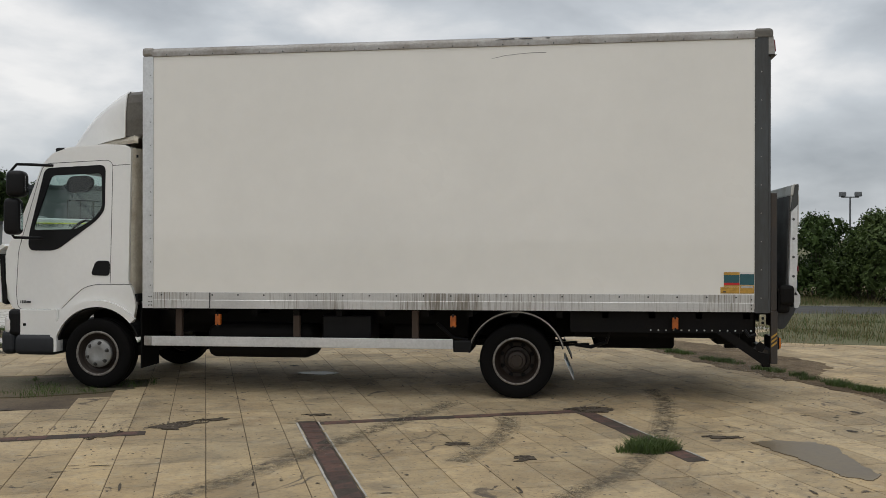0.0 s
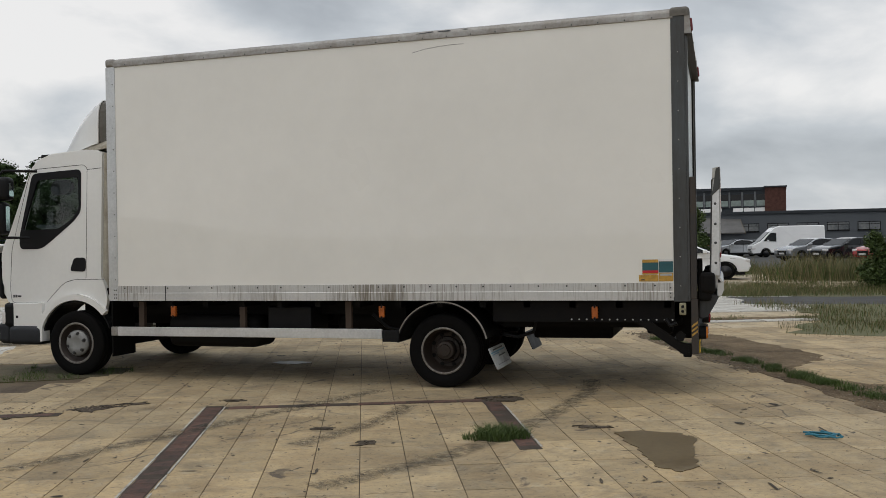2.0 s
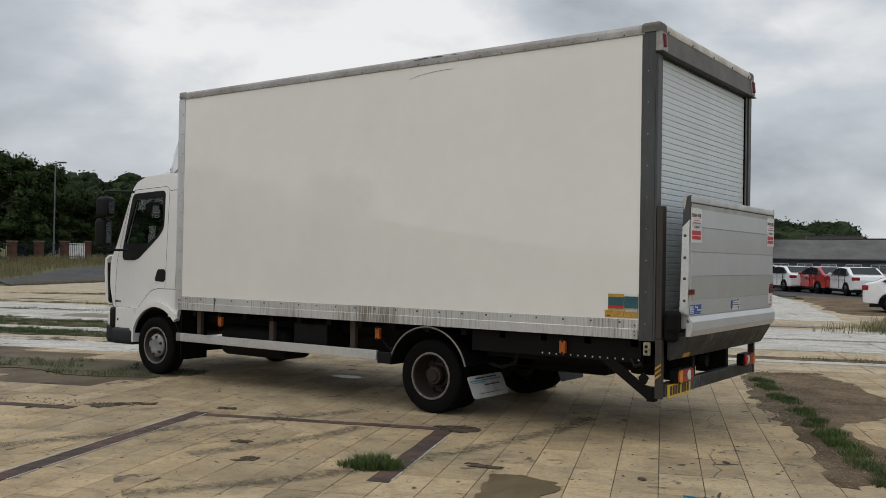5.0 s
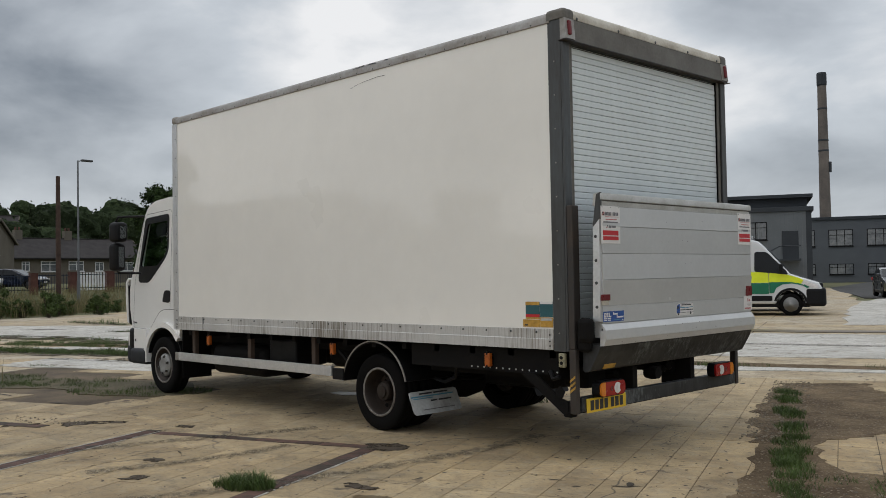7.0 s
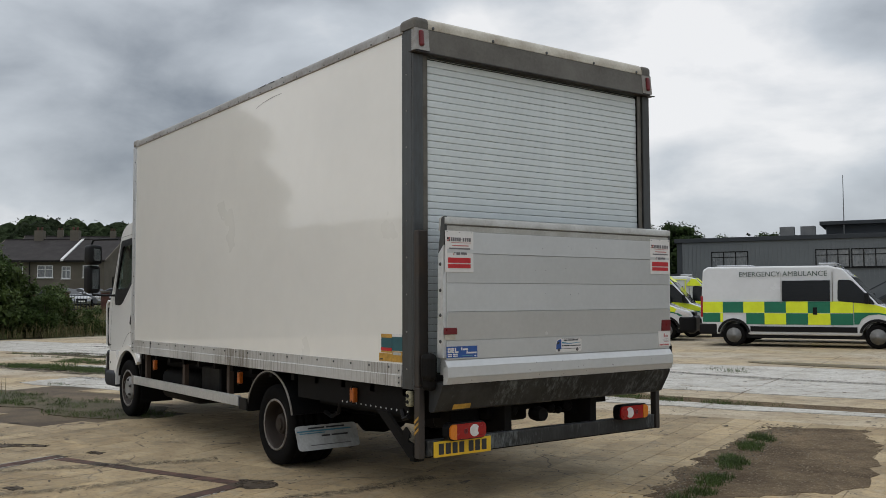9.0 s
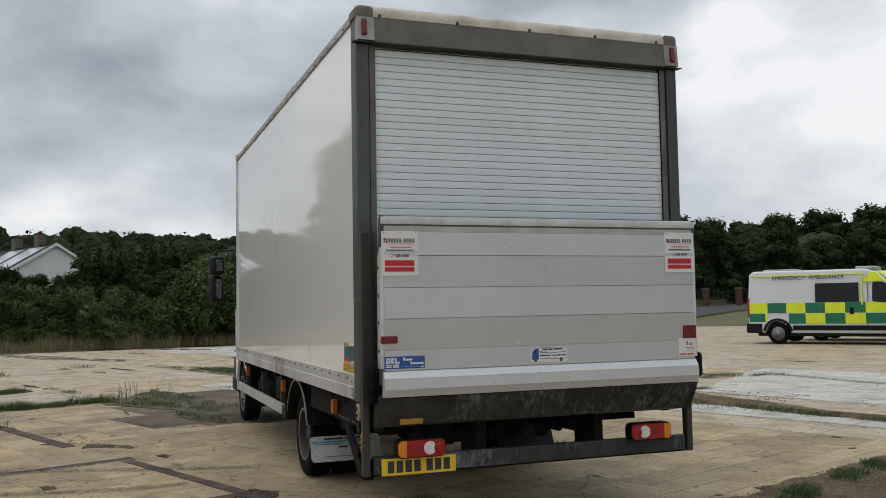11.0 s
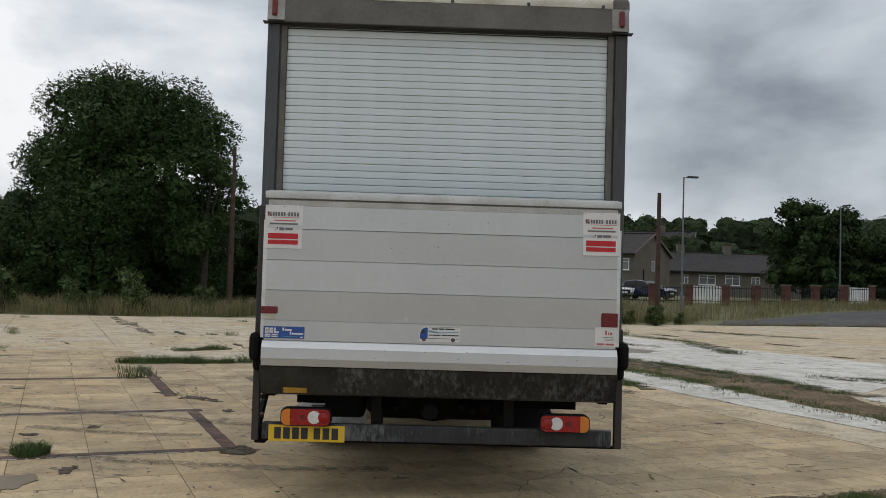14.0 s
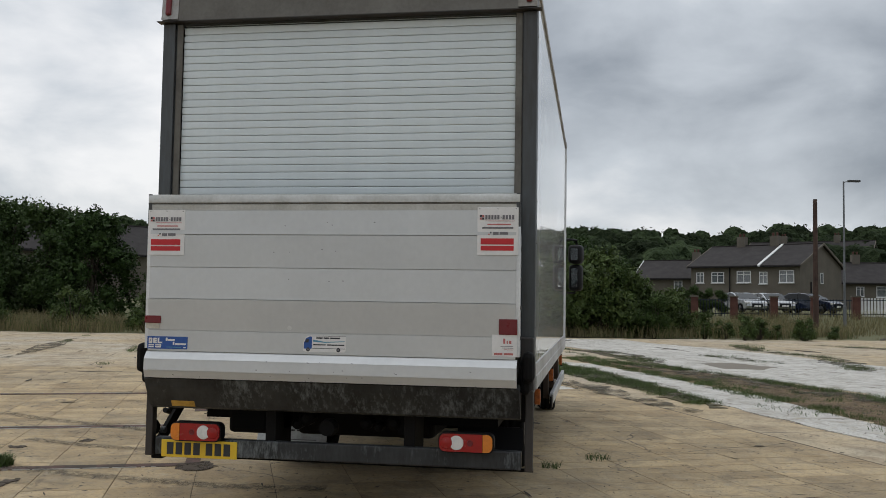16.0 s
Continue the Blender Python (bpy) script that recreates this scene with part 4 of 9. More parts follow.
def build_lift():
    for s in (0, 1):
        y0, y1 = (0.0, 0.085) if not s else (W - 0.085, W)
        part("lift_column", box(0.024, 0.078, y0, y1, 0.88, 1.975 if not s else 1.2, 0.008), "column", truck, "dark worn steel tail lift column")
        part("column_leg", box(0.024, 0.085, y0 if not s else y1 - 0.048, y0 + 0.048 if not s else y1, 0.39, 0.879, 0.006), "column", truck, "dark steel leg below the lift column")
        part("hydraulic_arm", box(0.085, 0.20, (y0 + 0.01), (y1 - 0.01), 0.86, 1.08, 0.03), "black_steel", truck)
        part("hinge_block", box(0.10, 0.235, (-0.012 if not s else W - 0.06), (0.06 if not s else W + 0.012), 0.93, 1.12, 0.035), "black_steel", truck, "worn black hinge block")
    hz = bmesh.new()
    for i in range(3):
        z = 0.545 + 0.040 * i
        hz.faces.new([hz.verts.new(p) for p in ((0.028, -0.003, z), (0.080, -0.003, z + 0.040), (0.080, -0.003, z + 0.060), (0.028, -0.003, z + 0.020))])
    part("hazard_stripe", hz, "ochre_sticker", truck, "worn yellow hazard stripes")
    # platform: planks, lip, edges
    bounds = [(1.957, 1.803), (1.803, 1.598), (1.598, 1.40), (1.40, 1.203), (1.203, 1.072)]
    xs = lambda z: 0.272 + 0.012 * (z - 1.1) / 0.9
    plat = part("platform", sweep([(0.222, 1.957), (0.195, 0.97), (0.24, 0.97), (xs(1.1) - 0.006, 1.08), (xs(1.955) - 0.006, 1.957)], "y", 0.10, W - 0.10), "alu_plank", truck, "folded ribbed aluminium lift platform")
    for i, (a, b) in enumerate(bounds):
        up, dn = ((0.001, 0.007), (0.003, 0.003), (0.001, 0.006), (0.014, 0.0), (0.004, 0.004))[i]
        prof = [(xs(a) - 0.014, a), (xs(b) - 0.014, b), (xs(b) + dn, b + 0.004), (xs(a) + up, a - 0.001)]
        part("plank", sweep(prof, "y", 0.095, W - 0.095), "alu_plank", plat)
    part("plank", sweep([(xs(1.072) - 0.02, 1.072), (xs(1.072), 1.071), (0.302, 1.026), (0.285, 1.022)], "y", 0.085, W - 0.085), "alu_plank", plat)
    part("plank", sweep([(0.25, 1.023), (0.3035, 1.025), (0.3055, 0.957), (0.25, 0.957)], "y", 0.085, W - 0.085), "alu_plank", plat)
    part("plank", sweep([(0.25, 0.956), (0.3045, 0.956), (0.286, 0.909), (0.25, 0.907)], "y", 0.085, W - 0.085), "alu_plank", plat)
    part("platform_back", sweep([(0.208, 1.95), (0.221, 1.95), (0.194, 0.97), (0.181, 0.97)], "y", 0.11, W - 0.11), "grimy_back", plat, "grimy dark underside of the platform")
    for y0, y1 in ((0.07, 0.098), (W - 0.098, W - 0.07)):
        part("side_channel", sweep([(0.218, 1.80), (0.276, 1.86), (0.268, 1.09), (0.20, 1.09)], "y", y0, y1), "alu", plat)
        part("tip_cheek", sweep([(0.250, 2.045), (0.284, 2.06), (0.281, 1.865), (0.214, 1.805)], "y", y0 + 0.002, y1 - 0.002), "steel_grey", plat, "dark steel cheek")
        rivets("edge_stud", [(0.24, y0 if y0 < 1 else y1, z) for z in (1.20, 1.38, 1.55, 1.73)], "-y" if y0 < 1 else "y", 0.013, plat)
    prof = [(0.222, 2.047), (0.25, 2.056), (0.272, 2.058), (0.284, 2.052), (0.289, 2.038), (0.287, 2.006), (0.276, 2.004), (0.276, 1.996), (0.282, 1.993), (0.279, 1.958), (0.215, 1.958)]
    smooth_by_angle(part("tip_edge", sweep(prof, "y", 0.075, W - 0.075), "tip_alu", plat, "rounded aluminium tip edge"))
    # dark strip laid in the tip's groove to draw its shadow line
    part("edge_shadow_line", box(0.2765, 0.2785, 0.085, W - 0.085, 1.9965, 2.0035), "steel_brown", plat)
    nick = random.Random(31)
    nk = bmesh.new()
    for _ in range(34):
        y, z, k = nick.uniform(0.2, W - 0.2), nick.choice((0.93, 0.985, 1.04, 1.35, 1.52, 1.70, 1.87)) + nick.uniform(-0.02, 0.02), nick.uniform(0.003, 0.012)
        x = (xs(z) + 0.005) if z > 1.08 else 0.3085
        if nick.random() < 0.6:
            y = 1.1 + nick.gauss(0, 0.25)
        nk.faces.new([nk.verts.new(p) for p in ((x, y, z), (x, y + k, z - 0.002), (x, y + k * 0.9, z + 0.003), (x, y + 0.1 * k, z + 0.004))])
    tagged(part("scratch", nk, "grey_print", plat), kind="stuff")
    # dents
    for y, z in ((1.03, 1.655), (1.02, 1.245)):
        part("dent", lathe([(0.03, 0.0), (0.024, 0.002), (0.012, 0.0035), (0.0005, 0.004)], 14, "x", None, (xs(z) - 0.001, y, z)), "alu_plank", plat, "small raised dent", smooth=True)
    # torsion beam and bumper
    prof = [(0.10, 0.72), (0.12, 0.705), (0.165, 0.72), (0.240, 0.85), (0.262, 0.90), (0.240, 0.915), (0.10, 0.915)]
    part("torsion_beam", sweep(prof, "y", 0.07, W - 0.07), "galv", truck, "grimy galvanised torsion beam")
    part("bumper_beam", box(0.02, 0.085, 0.07, W - 0.07, 0.40, 0.51, 0.006), "galv", truck, "dark steel underrun bumper beam")
    for y in (0.80, 1.70):
        part("bumper_bracket", box(-0.25, 0.05, y, y + 0.07, 0.45, 0.86, 0.005), "black_steel", truck)
    part("bumper_lip", box(0.0, 0.02, 0.0, W, 0.38, 0.40), "black_steel", truck)
    # lamps
    for s in (0, 1):
        y0 = 0.207 if not s else 1.938
        def pill(a, b, z0, z1, r, ends, x0, x1):
            """A plate with one or both ends rounded."""
            q = []
            for cy, cz, t0, far in ((b - r, z1 - r, 0, True), (a + r, z1 - r, 90, False), (a + r, z0 + r, 180, False), (b - r, z0 + r, 270, True)):
                if ("b" if far else "a") in ends:
                    q += arc(cy, cz, r, t0, t0 + 90, 6)
                else:
                    q.append((b if far else a, z1 if cz > (z0 + z1) / 2 else z0))
            return plate(q, [], "x", x0, x1)
        lamp = part("tail_lamp", pill(y0 - 0.004, y0 + 0.334, 0.500, 0.622, 0.040, "ab", 0.078, 0.146), "black_plastic", truck, "red and amber tail lamp cluster")
        def lens(a, b, mat, name, x=0.150):
            ends = ("a" if not s else "b") if mat == "orange" else ("b" if not s else "a")
            return part(name, pill(y0 + a, y0 + b, 0.508, 0.614, 0.034, ends, x - 0.015, x + 0.012), mat, lamp)
        am = (0.004, 0.062) if not s else (0.268, 0.326)
        lens(*am, "orange", "amber_lens")
        rd = (0.064, 0.326) if not s else (0.004, 0.266)
        lens(*rd, "red", "red_lens", 0.147)
        cy = y0 + (0.222 if not s else 0.108)
        off = 0.031 if not s else -0.031
        part("reversing_lens", lathe([(0.044, 0.0), (0.042, 0.004), (0.0005, 0.005)], 24, "x", None, (0.1585, cy, 0.561)), "clear", lamp)
        part("red_disc", lathe([(0.038, 0.0), (0.035, 0.004), (0.0005, 0.007)], 24, "x", None, (0.1605, cy + 2 * off, 0.561)), "red", lamp)
        part("bulb_ring", lathe([(0.020, 0.0), (0.016, 0.003), (0.010, 0.0015), (0.0005, 0.002)], 16, "x", None, (0.1585, y0 + (0.145 if not s else 0.19), 0.561)), "red_dark", lamp)
    pl = part("number_plate", box(0.086, 0.096, 0.118, 0.630, 0.388, 0.498, 0.004), "plate", truck, "yellow rear number plate with dark bars")
    bars(pl, "ink", (0.096, 0.118, 0.388), [(0.040 + 0.060 * i, 0.040 + 0.060 * i + 0.044, 0.018, 0.094) for i in range(4)] + [(0.304 + 0.060 * i, 0.304 + 0.060 * i + 0.044, 0.018, 0.094) for i in range(3)], name="plate_bar")
    # stickers on the platform
    def sign(y, z, mirrored):
        x = xs(z) + 0.004
        st = part("company_sign", box(x, x + 0.004, y, y + 0.245, z, z + 0.285, 0.002), "white_sticker", plat, "white sign with red bars and small print")
        bars(st, "red_sticker", (x + 0.004, y, z), [(0.022, 0.218, 0.028, 0.056), (0.022, 0.218, 0.064, 0.100)])
        bars(st, "pink_ink", (x + 0.004, y, z), [(0.015, 0.027, 0.212, 0.224), (0.029, 0.041, 0.226, 0.240), (0.05, 0.225, 0.203, 0.2055), (0.060, 0.200, 0.180, 0.187), (0.066, 0.075, 0.120, 0.128)])
        bars(st, "ink", (x + 0.004, y, z), [(0.029, 0.041, 0.212, 0.224), (0.015, 0.027, 0.226, 0.240), (0.077, 0.085, 0.130, 0.140)])
        bars(st, "grey_print", (x + 0.004, y, z), [(0.048 + 0.0178 * i, 0.048 + 0.0178 * i + 0.0125, 0.213, 0.239) for i in range(5)] + [(0.139, 0.146, 0.224, 0.228)] + [(0.150 + 0.019 * i, 0.150 + 0.019 * i + 0.013, 0.213, 0.239) for i in range(4)] + [(0.030, 0.215, 0.158, 0.168), (0.095, 0.128, 0.120, 0.138), (0.134, 0.185, 0.122, 0.138)])
        bars(st, "ink", (x + 0.004, y, z), [(q, q + 0.005, 0.274, 0.279) for q in (0.012, 0.12, 0.228)], name="screw_head")
    sign(0.078, 1.674, 0)
    sign(2.172, 1.688, 1)
    def sticker(name, y0, y1, z0, z1, mat, label, rows):
        x = xs((z0 + z1) / 2) + 0.0045
        st = part(name, box(x, x + 0.002, y0, y1, z0, z1), mat, plat, label)
        for m, r in rows:
            bars(st, m, (x + 0.002, y0, z0), [r], lift=0.001)
    sticker("maker_sticker", 0.092, 0.360, 1.087, 1.165, "blue_sticker", "blue sticker with white print bars", [("white_sticker", (0.010, 0.034, 0.034, 0.068)), ("blue_sticker", (0.018, 0.026, 0.044, 0.058)), ("white_sticker", (0.040, 0.064, 0.034, 0.068)), ("blue_sticker", (0.050, 0.066, 0.054, 0.058)), ("blue_sticker", (0.050, 0.066, 0.044, 0.048)), ("white_sticker", (0.070, 0.080, 0.034, 0.068)), ("white_sticker", (0.080, 0.100, 0.034, 0.044)), ("white_sticker", (0.010, 0.046, 0.008, 0.016)), ("white_sticker", (0.054, 0.094, 0.008, 0.016)), ("white_sticker", (0.010, 0.046, 0.020, 0.028)), ("white_sticker", (0.054, 0.094, 0.020, 0.028)), ("white_sticker", (0.124, 0.136, 0.050, 0.070)), ("white_sticker", (0.140, 0.184, 0.050, 0.062)), ("white_sticker", (0.172, 0.182, 0.026, 0.046)), ("white_sticker", (0.186, 0.260, 0.026, 0.037)), ("blue_ink", (0.130, 0.225, 0.010, 0.014)), ("white_sticker", (0.240, 0.258, 0.007, 0.013))])
    # lorry-shaped dealer sticker
    z0, y0 = 1.092, 1.108
    x = xs(1.14) + 0.0045
    outline = rounded([(0.0, 0.004), (0.03, -0.002), (0.262, 0.0), (0.272, 0.012), (0.272, 0.094), (0.262, 0.100), (0.05, 0.100), (0.018, 0.090), (0.002, 0.055)], 0.010)
    st = part("dealer_sticker", plate([(y0 + a, z0 + b) for a, b in outline], [], "x", x, x + 0.002), "white_sticker", plat, "white sticker with a small blue lorry shape")
    cabp = rounded([(0.006, 0.018), (0.058, 0.018), (0.058, 0.092), (0.044, 0.093), (0.020, 0.082), (0.008, 0.055)], 0.006)
    part("print_shape", plate([(y0 + a, z0 + b) for a, b in cabp], [], "x", x + 0.002, x + 0.003), "blue_sticker", st)
    part("print_shape", plate([(y0 + a, z0 + b) for a, b in rounded([(0.012, 0.056), (0.036, 0.056), (0.040, 0.076), (0.022, 0.076)], 0.003)], [], "x", x + 0.003, x + 0.004), "ink", st)
    part("print_shape", plate([(y0 + a, z0 + b) for a, b in ((0.066, 0.062), (0.14, 0.056), (0.264, 0.064), (0.264, 0.068), (0.14, 0.062), (0.066, 0.074))], [], "x", x + 0.002, x + 0.003), "blue_ink", st)
    for w0 in (0.034, 0.225):
        part("print_shape", lathe([(0.013, 0.002), (0.012, 0.0035), (0.0005, 0.0035)], 14, "x", None, (x, y0 + w0, z0 + 0.014)), "ink", st)
        part("print_shape", lathe([(0.006, 0.0035), (0.005, 0.0045), (0.0005, 0.0045)], 12, "x", None, (x, y0 + w0, z0 + 0.014)), "grey_print", st)
    bars(st, "ink", (x + 0.002, y0, z0), [(0.085, 0.125, 0.080, 0.089), (0.131, 0.165, 0.080, 0.089), (0.171, 0.235, 0.080, 0.089), (0.066, 0.145, 0.040, 0.047), (0.153, 0.262, 0.040, 0.047), (0.060, 0.268, 0.020, 0.023), (0.060, 0.268, 0.095, 0.097)], lift=0.001)
    sticker("hire_sticker", 2.268, 2.416, 1.093, 1.220, "white_sticker", "white sticker with faded red print", [("pink_ink", (0.066, 0.078, 0.075, 0.105)), ("pink_ink", (0.086, 0.094, 0.075, 0.093)), ("pink_ink", (0.100, 0.114, 0.075, 0.093)), ("pink_ink", (0.012, 0.062, 0.008, 0.020)), ("pink_ink", (0.070, 0.125, 0.008, 0.020)), ("grey_print", (0.05, 0.125, 0.058, 0.061)), ("grey_print", (0.06, 0.125, 0.048, 0.051)), ("pink_ink", (0.07, 0.125, 0.038, 0.041))])
    part("reflector", box(xs(1.28), xs(1.28) + 0.012, 0.072, 0.180, 1.248, 1.294, 0.004), "red_dark", plat, "red reflector")
    part("reflector", box(xs(1.28), xs(1.28) + 0.012, 2.307, 2.416, 1.220, 1.312, 0.004), "red_dark", plat, "red reflector")
    part("reflector_backing", box(xs(1.22), xs(1.22) + 0.004, 0.080, 0.168, 1.214, 1.246), "cream_cap", plat)
    for y in (0.22, 1.16):
        z = 0.722 if y < 1 else 0.955
        part("warning_sticker", sweep([(0.171 if y < 1 else 0.246, z), (0.191 if y < 1 else 0.256, z + (0.045 if y < 1 else 0.02)), (0.188 if y < 1 else 0.25, z + (0.045 if y < 1 else 0.02)), (0.166 if y < 1 else 0.24, z)], "y", y, y + 0.155), "ochre_sticker", truck, "small orange warning sticker")
    # side control box, and step arms below the frame
    cb = part("control_box", box(-0.078, -0.018, -0.004, 0.03, 0.738, 0.848, 0.01), "control", truck, "pale push-button control box")
    for z in (0.772, 0.814):
        part("push_button", lathe([(0.014, -0.0), (0.012, -0.008), (0.0005, -0.009)], 14, "y", None, (-0.048, -0.004, z)), "black_plastic", cb)
    part("bumper_arm", sweep([(-0.47, 0.68), (-0.33, 0.68), (-0.08, 0.50), (0.0, 0.48), (0.0, 0.375), (-0.05, 0.385)], "y", 0.004, 0.030), "black_steel", truck)
    part("hook_plate", plate(rounded([(-0.115, 0.56), (-0.07, 0.60), (-0.02, 0.56), (-0.05, 0.50), (-0.10, 0.51)], 0.01), [], "y", -0.004, 0.004), "black_steel", truck)
    part("hinge_pin", lathe([(0.022, 0.02), (0.022, -0.012), (0.0005, -0.013)], 12, "y", None, (-0.10, 0.03, 0.53)), "galv", truck)
    part("bumper_foot", box(-0.05, 0.024, 0.01, 0.09, 0.36, 0.48, 0.01), "black_steel", truck)
    part("pump_motor", box(-0.40, -0.16, 0.46, 0.74, 0.52, 0.72, 0.03), "black_steel", truck)
    for y, z, r in ((0.80, 0.62, 0.05), (0.96, 0.60, 0.035), (1.02, 0.64, 0.05), (1.42, 0.62, 0.04), (1.50, 0.60, 0.03), (1.60, 0.63, 0.05)):
        part("hydraulic_fitting", lathe([(r * 0.6, -0.10), (r, -0.08), (r, 0.02), (r * 0.5, 0.04)], 10, "x", None, (-0.12, y, z)), "black_steel", truck, smooth=False)
    return plat


def tyre_mesh(r, w, rim_r):
    b = w / 2
    prof = [(rim_r, -b * 0.82), (rim_r + 0.012, -b * 0.92), (r * 0.80, -b), (r * 0.93, -b * 0.97), (r * 0.985, -b * 0.84)]
    for i, y in enumerate((-0.62, -0.56, -0.30, -0.24, -0.03, 0.03, 0.24, 0.30, 0.56, 0.62)):
        prof.append((r if (i % 4) in (0, 3) else r - 0.010, b * y))
    prof += [(r * 0.985, b * 0.84), (r * 0.93, b * 0.97), (r * 0.80, b), (rim_r + 0.012, b * 0.92), (rim_r, b * 0.82)]
    bm = bmesh.new()
    seg = 48
    rows = [[bm.verts.new((p * math.cos(2 * math.pi * i / seg), h, p * math.sin(2 * math.pi * i / seg))) for i in range(seg)] for p, h in prof]
    for a, c in zip(rows, rows[1:]):
        for i in range(seg):
            j = (i + 1) % seg
            bm.faces.new((a[i], a[j], c[j], c[i]))
    return mesh(bm, "tyre", "rubber", True)


def build_wheels():
    R, RIM = 0.362, 0.222
    tyre = tyre_mesh(R, 0.21, RIM)
    # near side faces -y
    deep = [(RIM + 0.012, -0.092), (RIM + 0.008, -0.104), (RIM - 0.010, -0.100), (RIM - 0.016, -0.07), (RIM - 0.026, -0.045), (RIM - 0.030, 0.01), (0.168, 0.055), (0.135, 0.06), (0.125, 0.035), (0.098, 0.03), (0.094, -0.03), (0.085, -0.05), (0.06, -0.054), (0.055, -0.07), (0.0005, -0.072)]
    shallow = [(RIM + 0.012, -0.098), (RIM + 0.006, -0.104), (RIM - 0.012, -0.098), (RIM - 0.025, -0.03), (0.17, -0.02), (0.12, -0.06), (0.0005, -0.062)]
    def rim(profile, name):
        me = mesh(lathe(profile, 40, caps=False), name, "rim")
        me.materials.append(M["rim_edge"])
        for p in me.polygons:
            r = math.hypot(p.center.x, p.center.z)
            if r > RIM - 0.013:
                p.material_index = 1
        return me
    rim_deep, rim_shallow = rim(deep, "rim"), rim(shallow, "rim")
    for me in (rim_deep, rim_shallow):
        for p in me.polygons:
            p.use_smooth = math.hypot(p.center.x, p.center.z) > RIM - 0.03
    hole = mesh(lathe([(0.022, -0.004), (0.016, -0.005), (0.0005, -0.005)], 10, "y", None, (0, 0.052, 0)), "hand_hole", "black_steel")
    nut = mesh(lathe([(0.014, 0.02), (0.014, -0.012), (0.0005, -0.013)], 6, "y", None, (0, 0.03, 0)), "wheel_nut", "rim")
    trim = mesh(lathe([(0.143, -0.045), (0.146, -0.075), (0.138, -0.088), (0.075, -0.112), (0.066, -0.108), (0.0005, -0.106)], 40), "wheel_trim", "trim", True)
    tn = mesh(lathe([(0.024, -0.094), (0.022, -0.098), (0.016, -0.098), (0.013, -0.118), (0.0005, -0.119)], 12), "trim_nut", "steel_grey")
    def round_(name, me, n, radius, turn, wh):
        for i in range(n):
            t = 2 * math.pi * (i + turn) / n
            part(name, me, None, wh, at=pose(radius * math.cos(t), 0, radius * math.sin(t)))
    def wheel(x, y, flip, front, label=""):
        wh = part("wheel", tyre, None, truck, label or "black truck tyre on a steel rim", at=pose(x, y, R, 0, 0, 180 if flip else 0))
        part("rim", rim_shallow if front else rim_deep, None, wh)
        if front:
            part("wheel_trim", trim, None, wh, "silver plastic wheel trim")
            round_("wheel_nut", tn, 6, 0.106, 0.3, wh)
        else:
            round_("hand_hole", hole, 8, 0.158, 0.5, wh)
            round_("wheel_nut", nut, 6, 0.112, 0.0, wh)
    for y, f in ((0.245, False), (W - 0.245, True)):
        wheel(-6.61, y, f, True, "front tyre with a silver wheel trim")
    for y, f in ((0.20, False), (0.45, False), (W - 0.31, True), (W - 0.56, True)):
        wheel(-2.31, y, f, False, "twin rear tyre on a rusty steel rim")


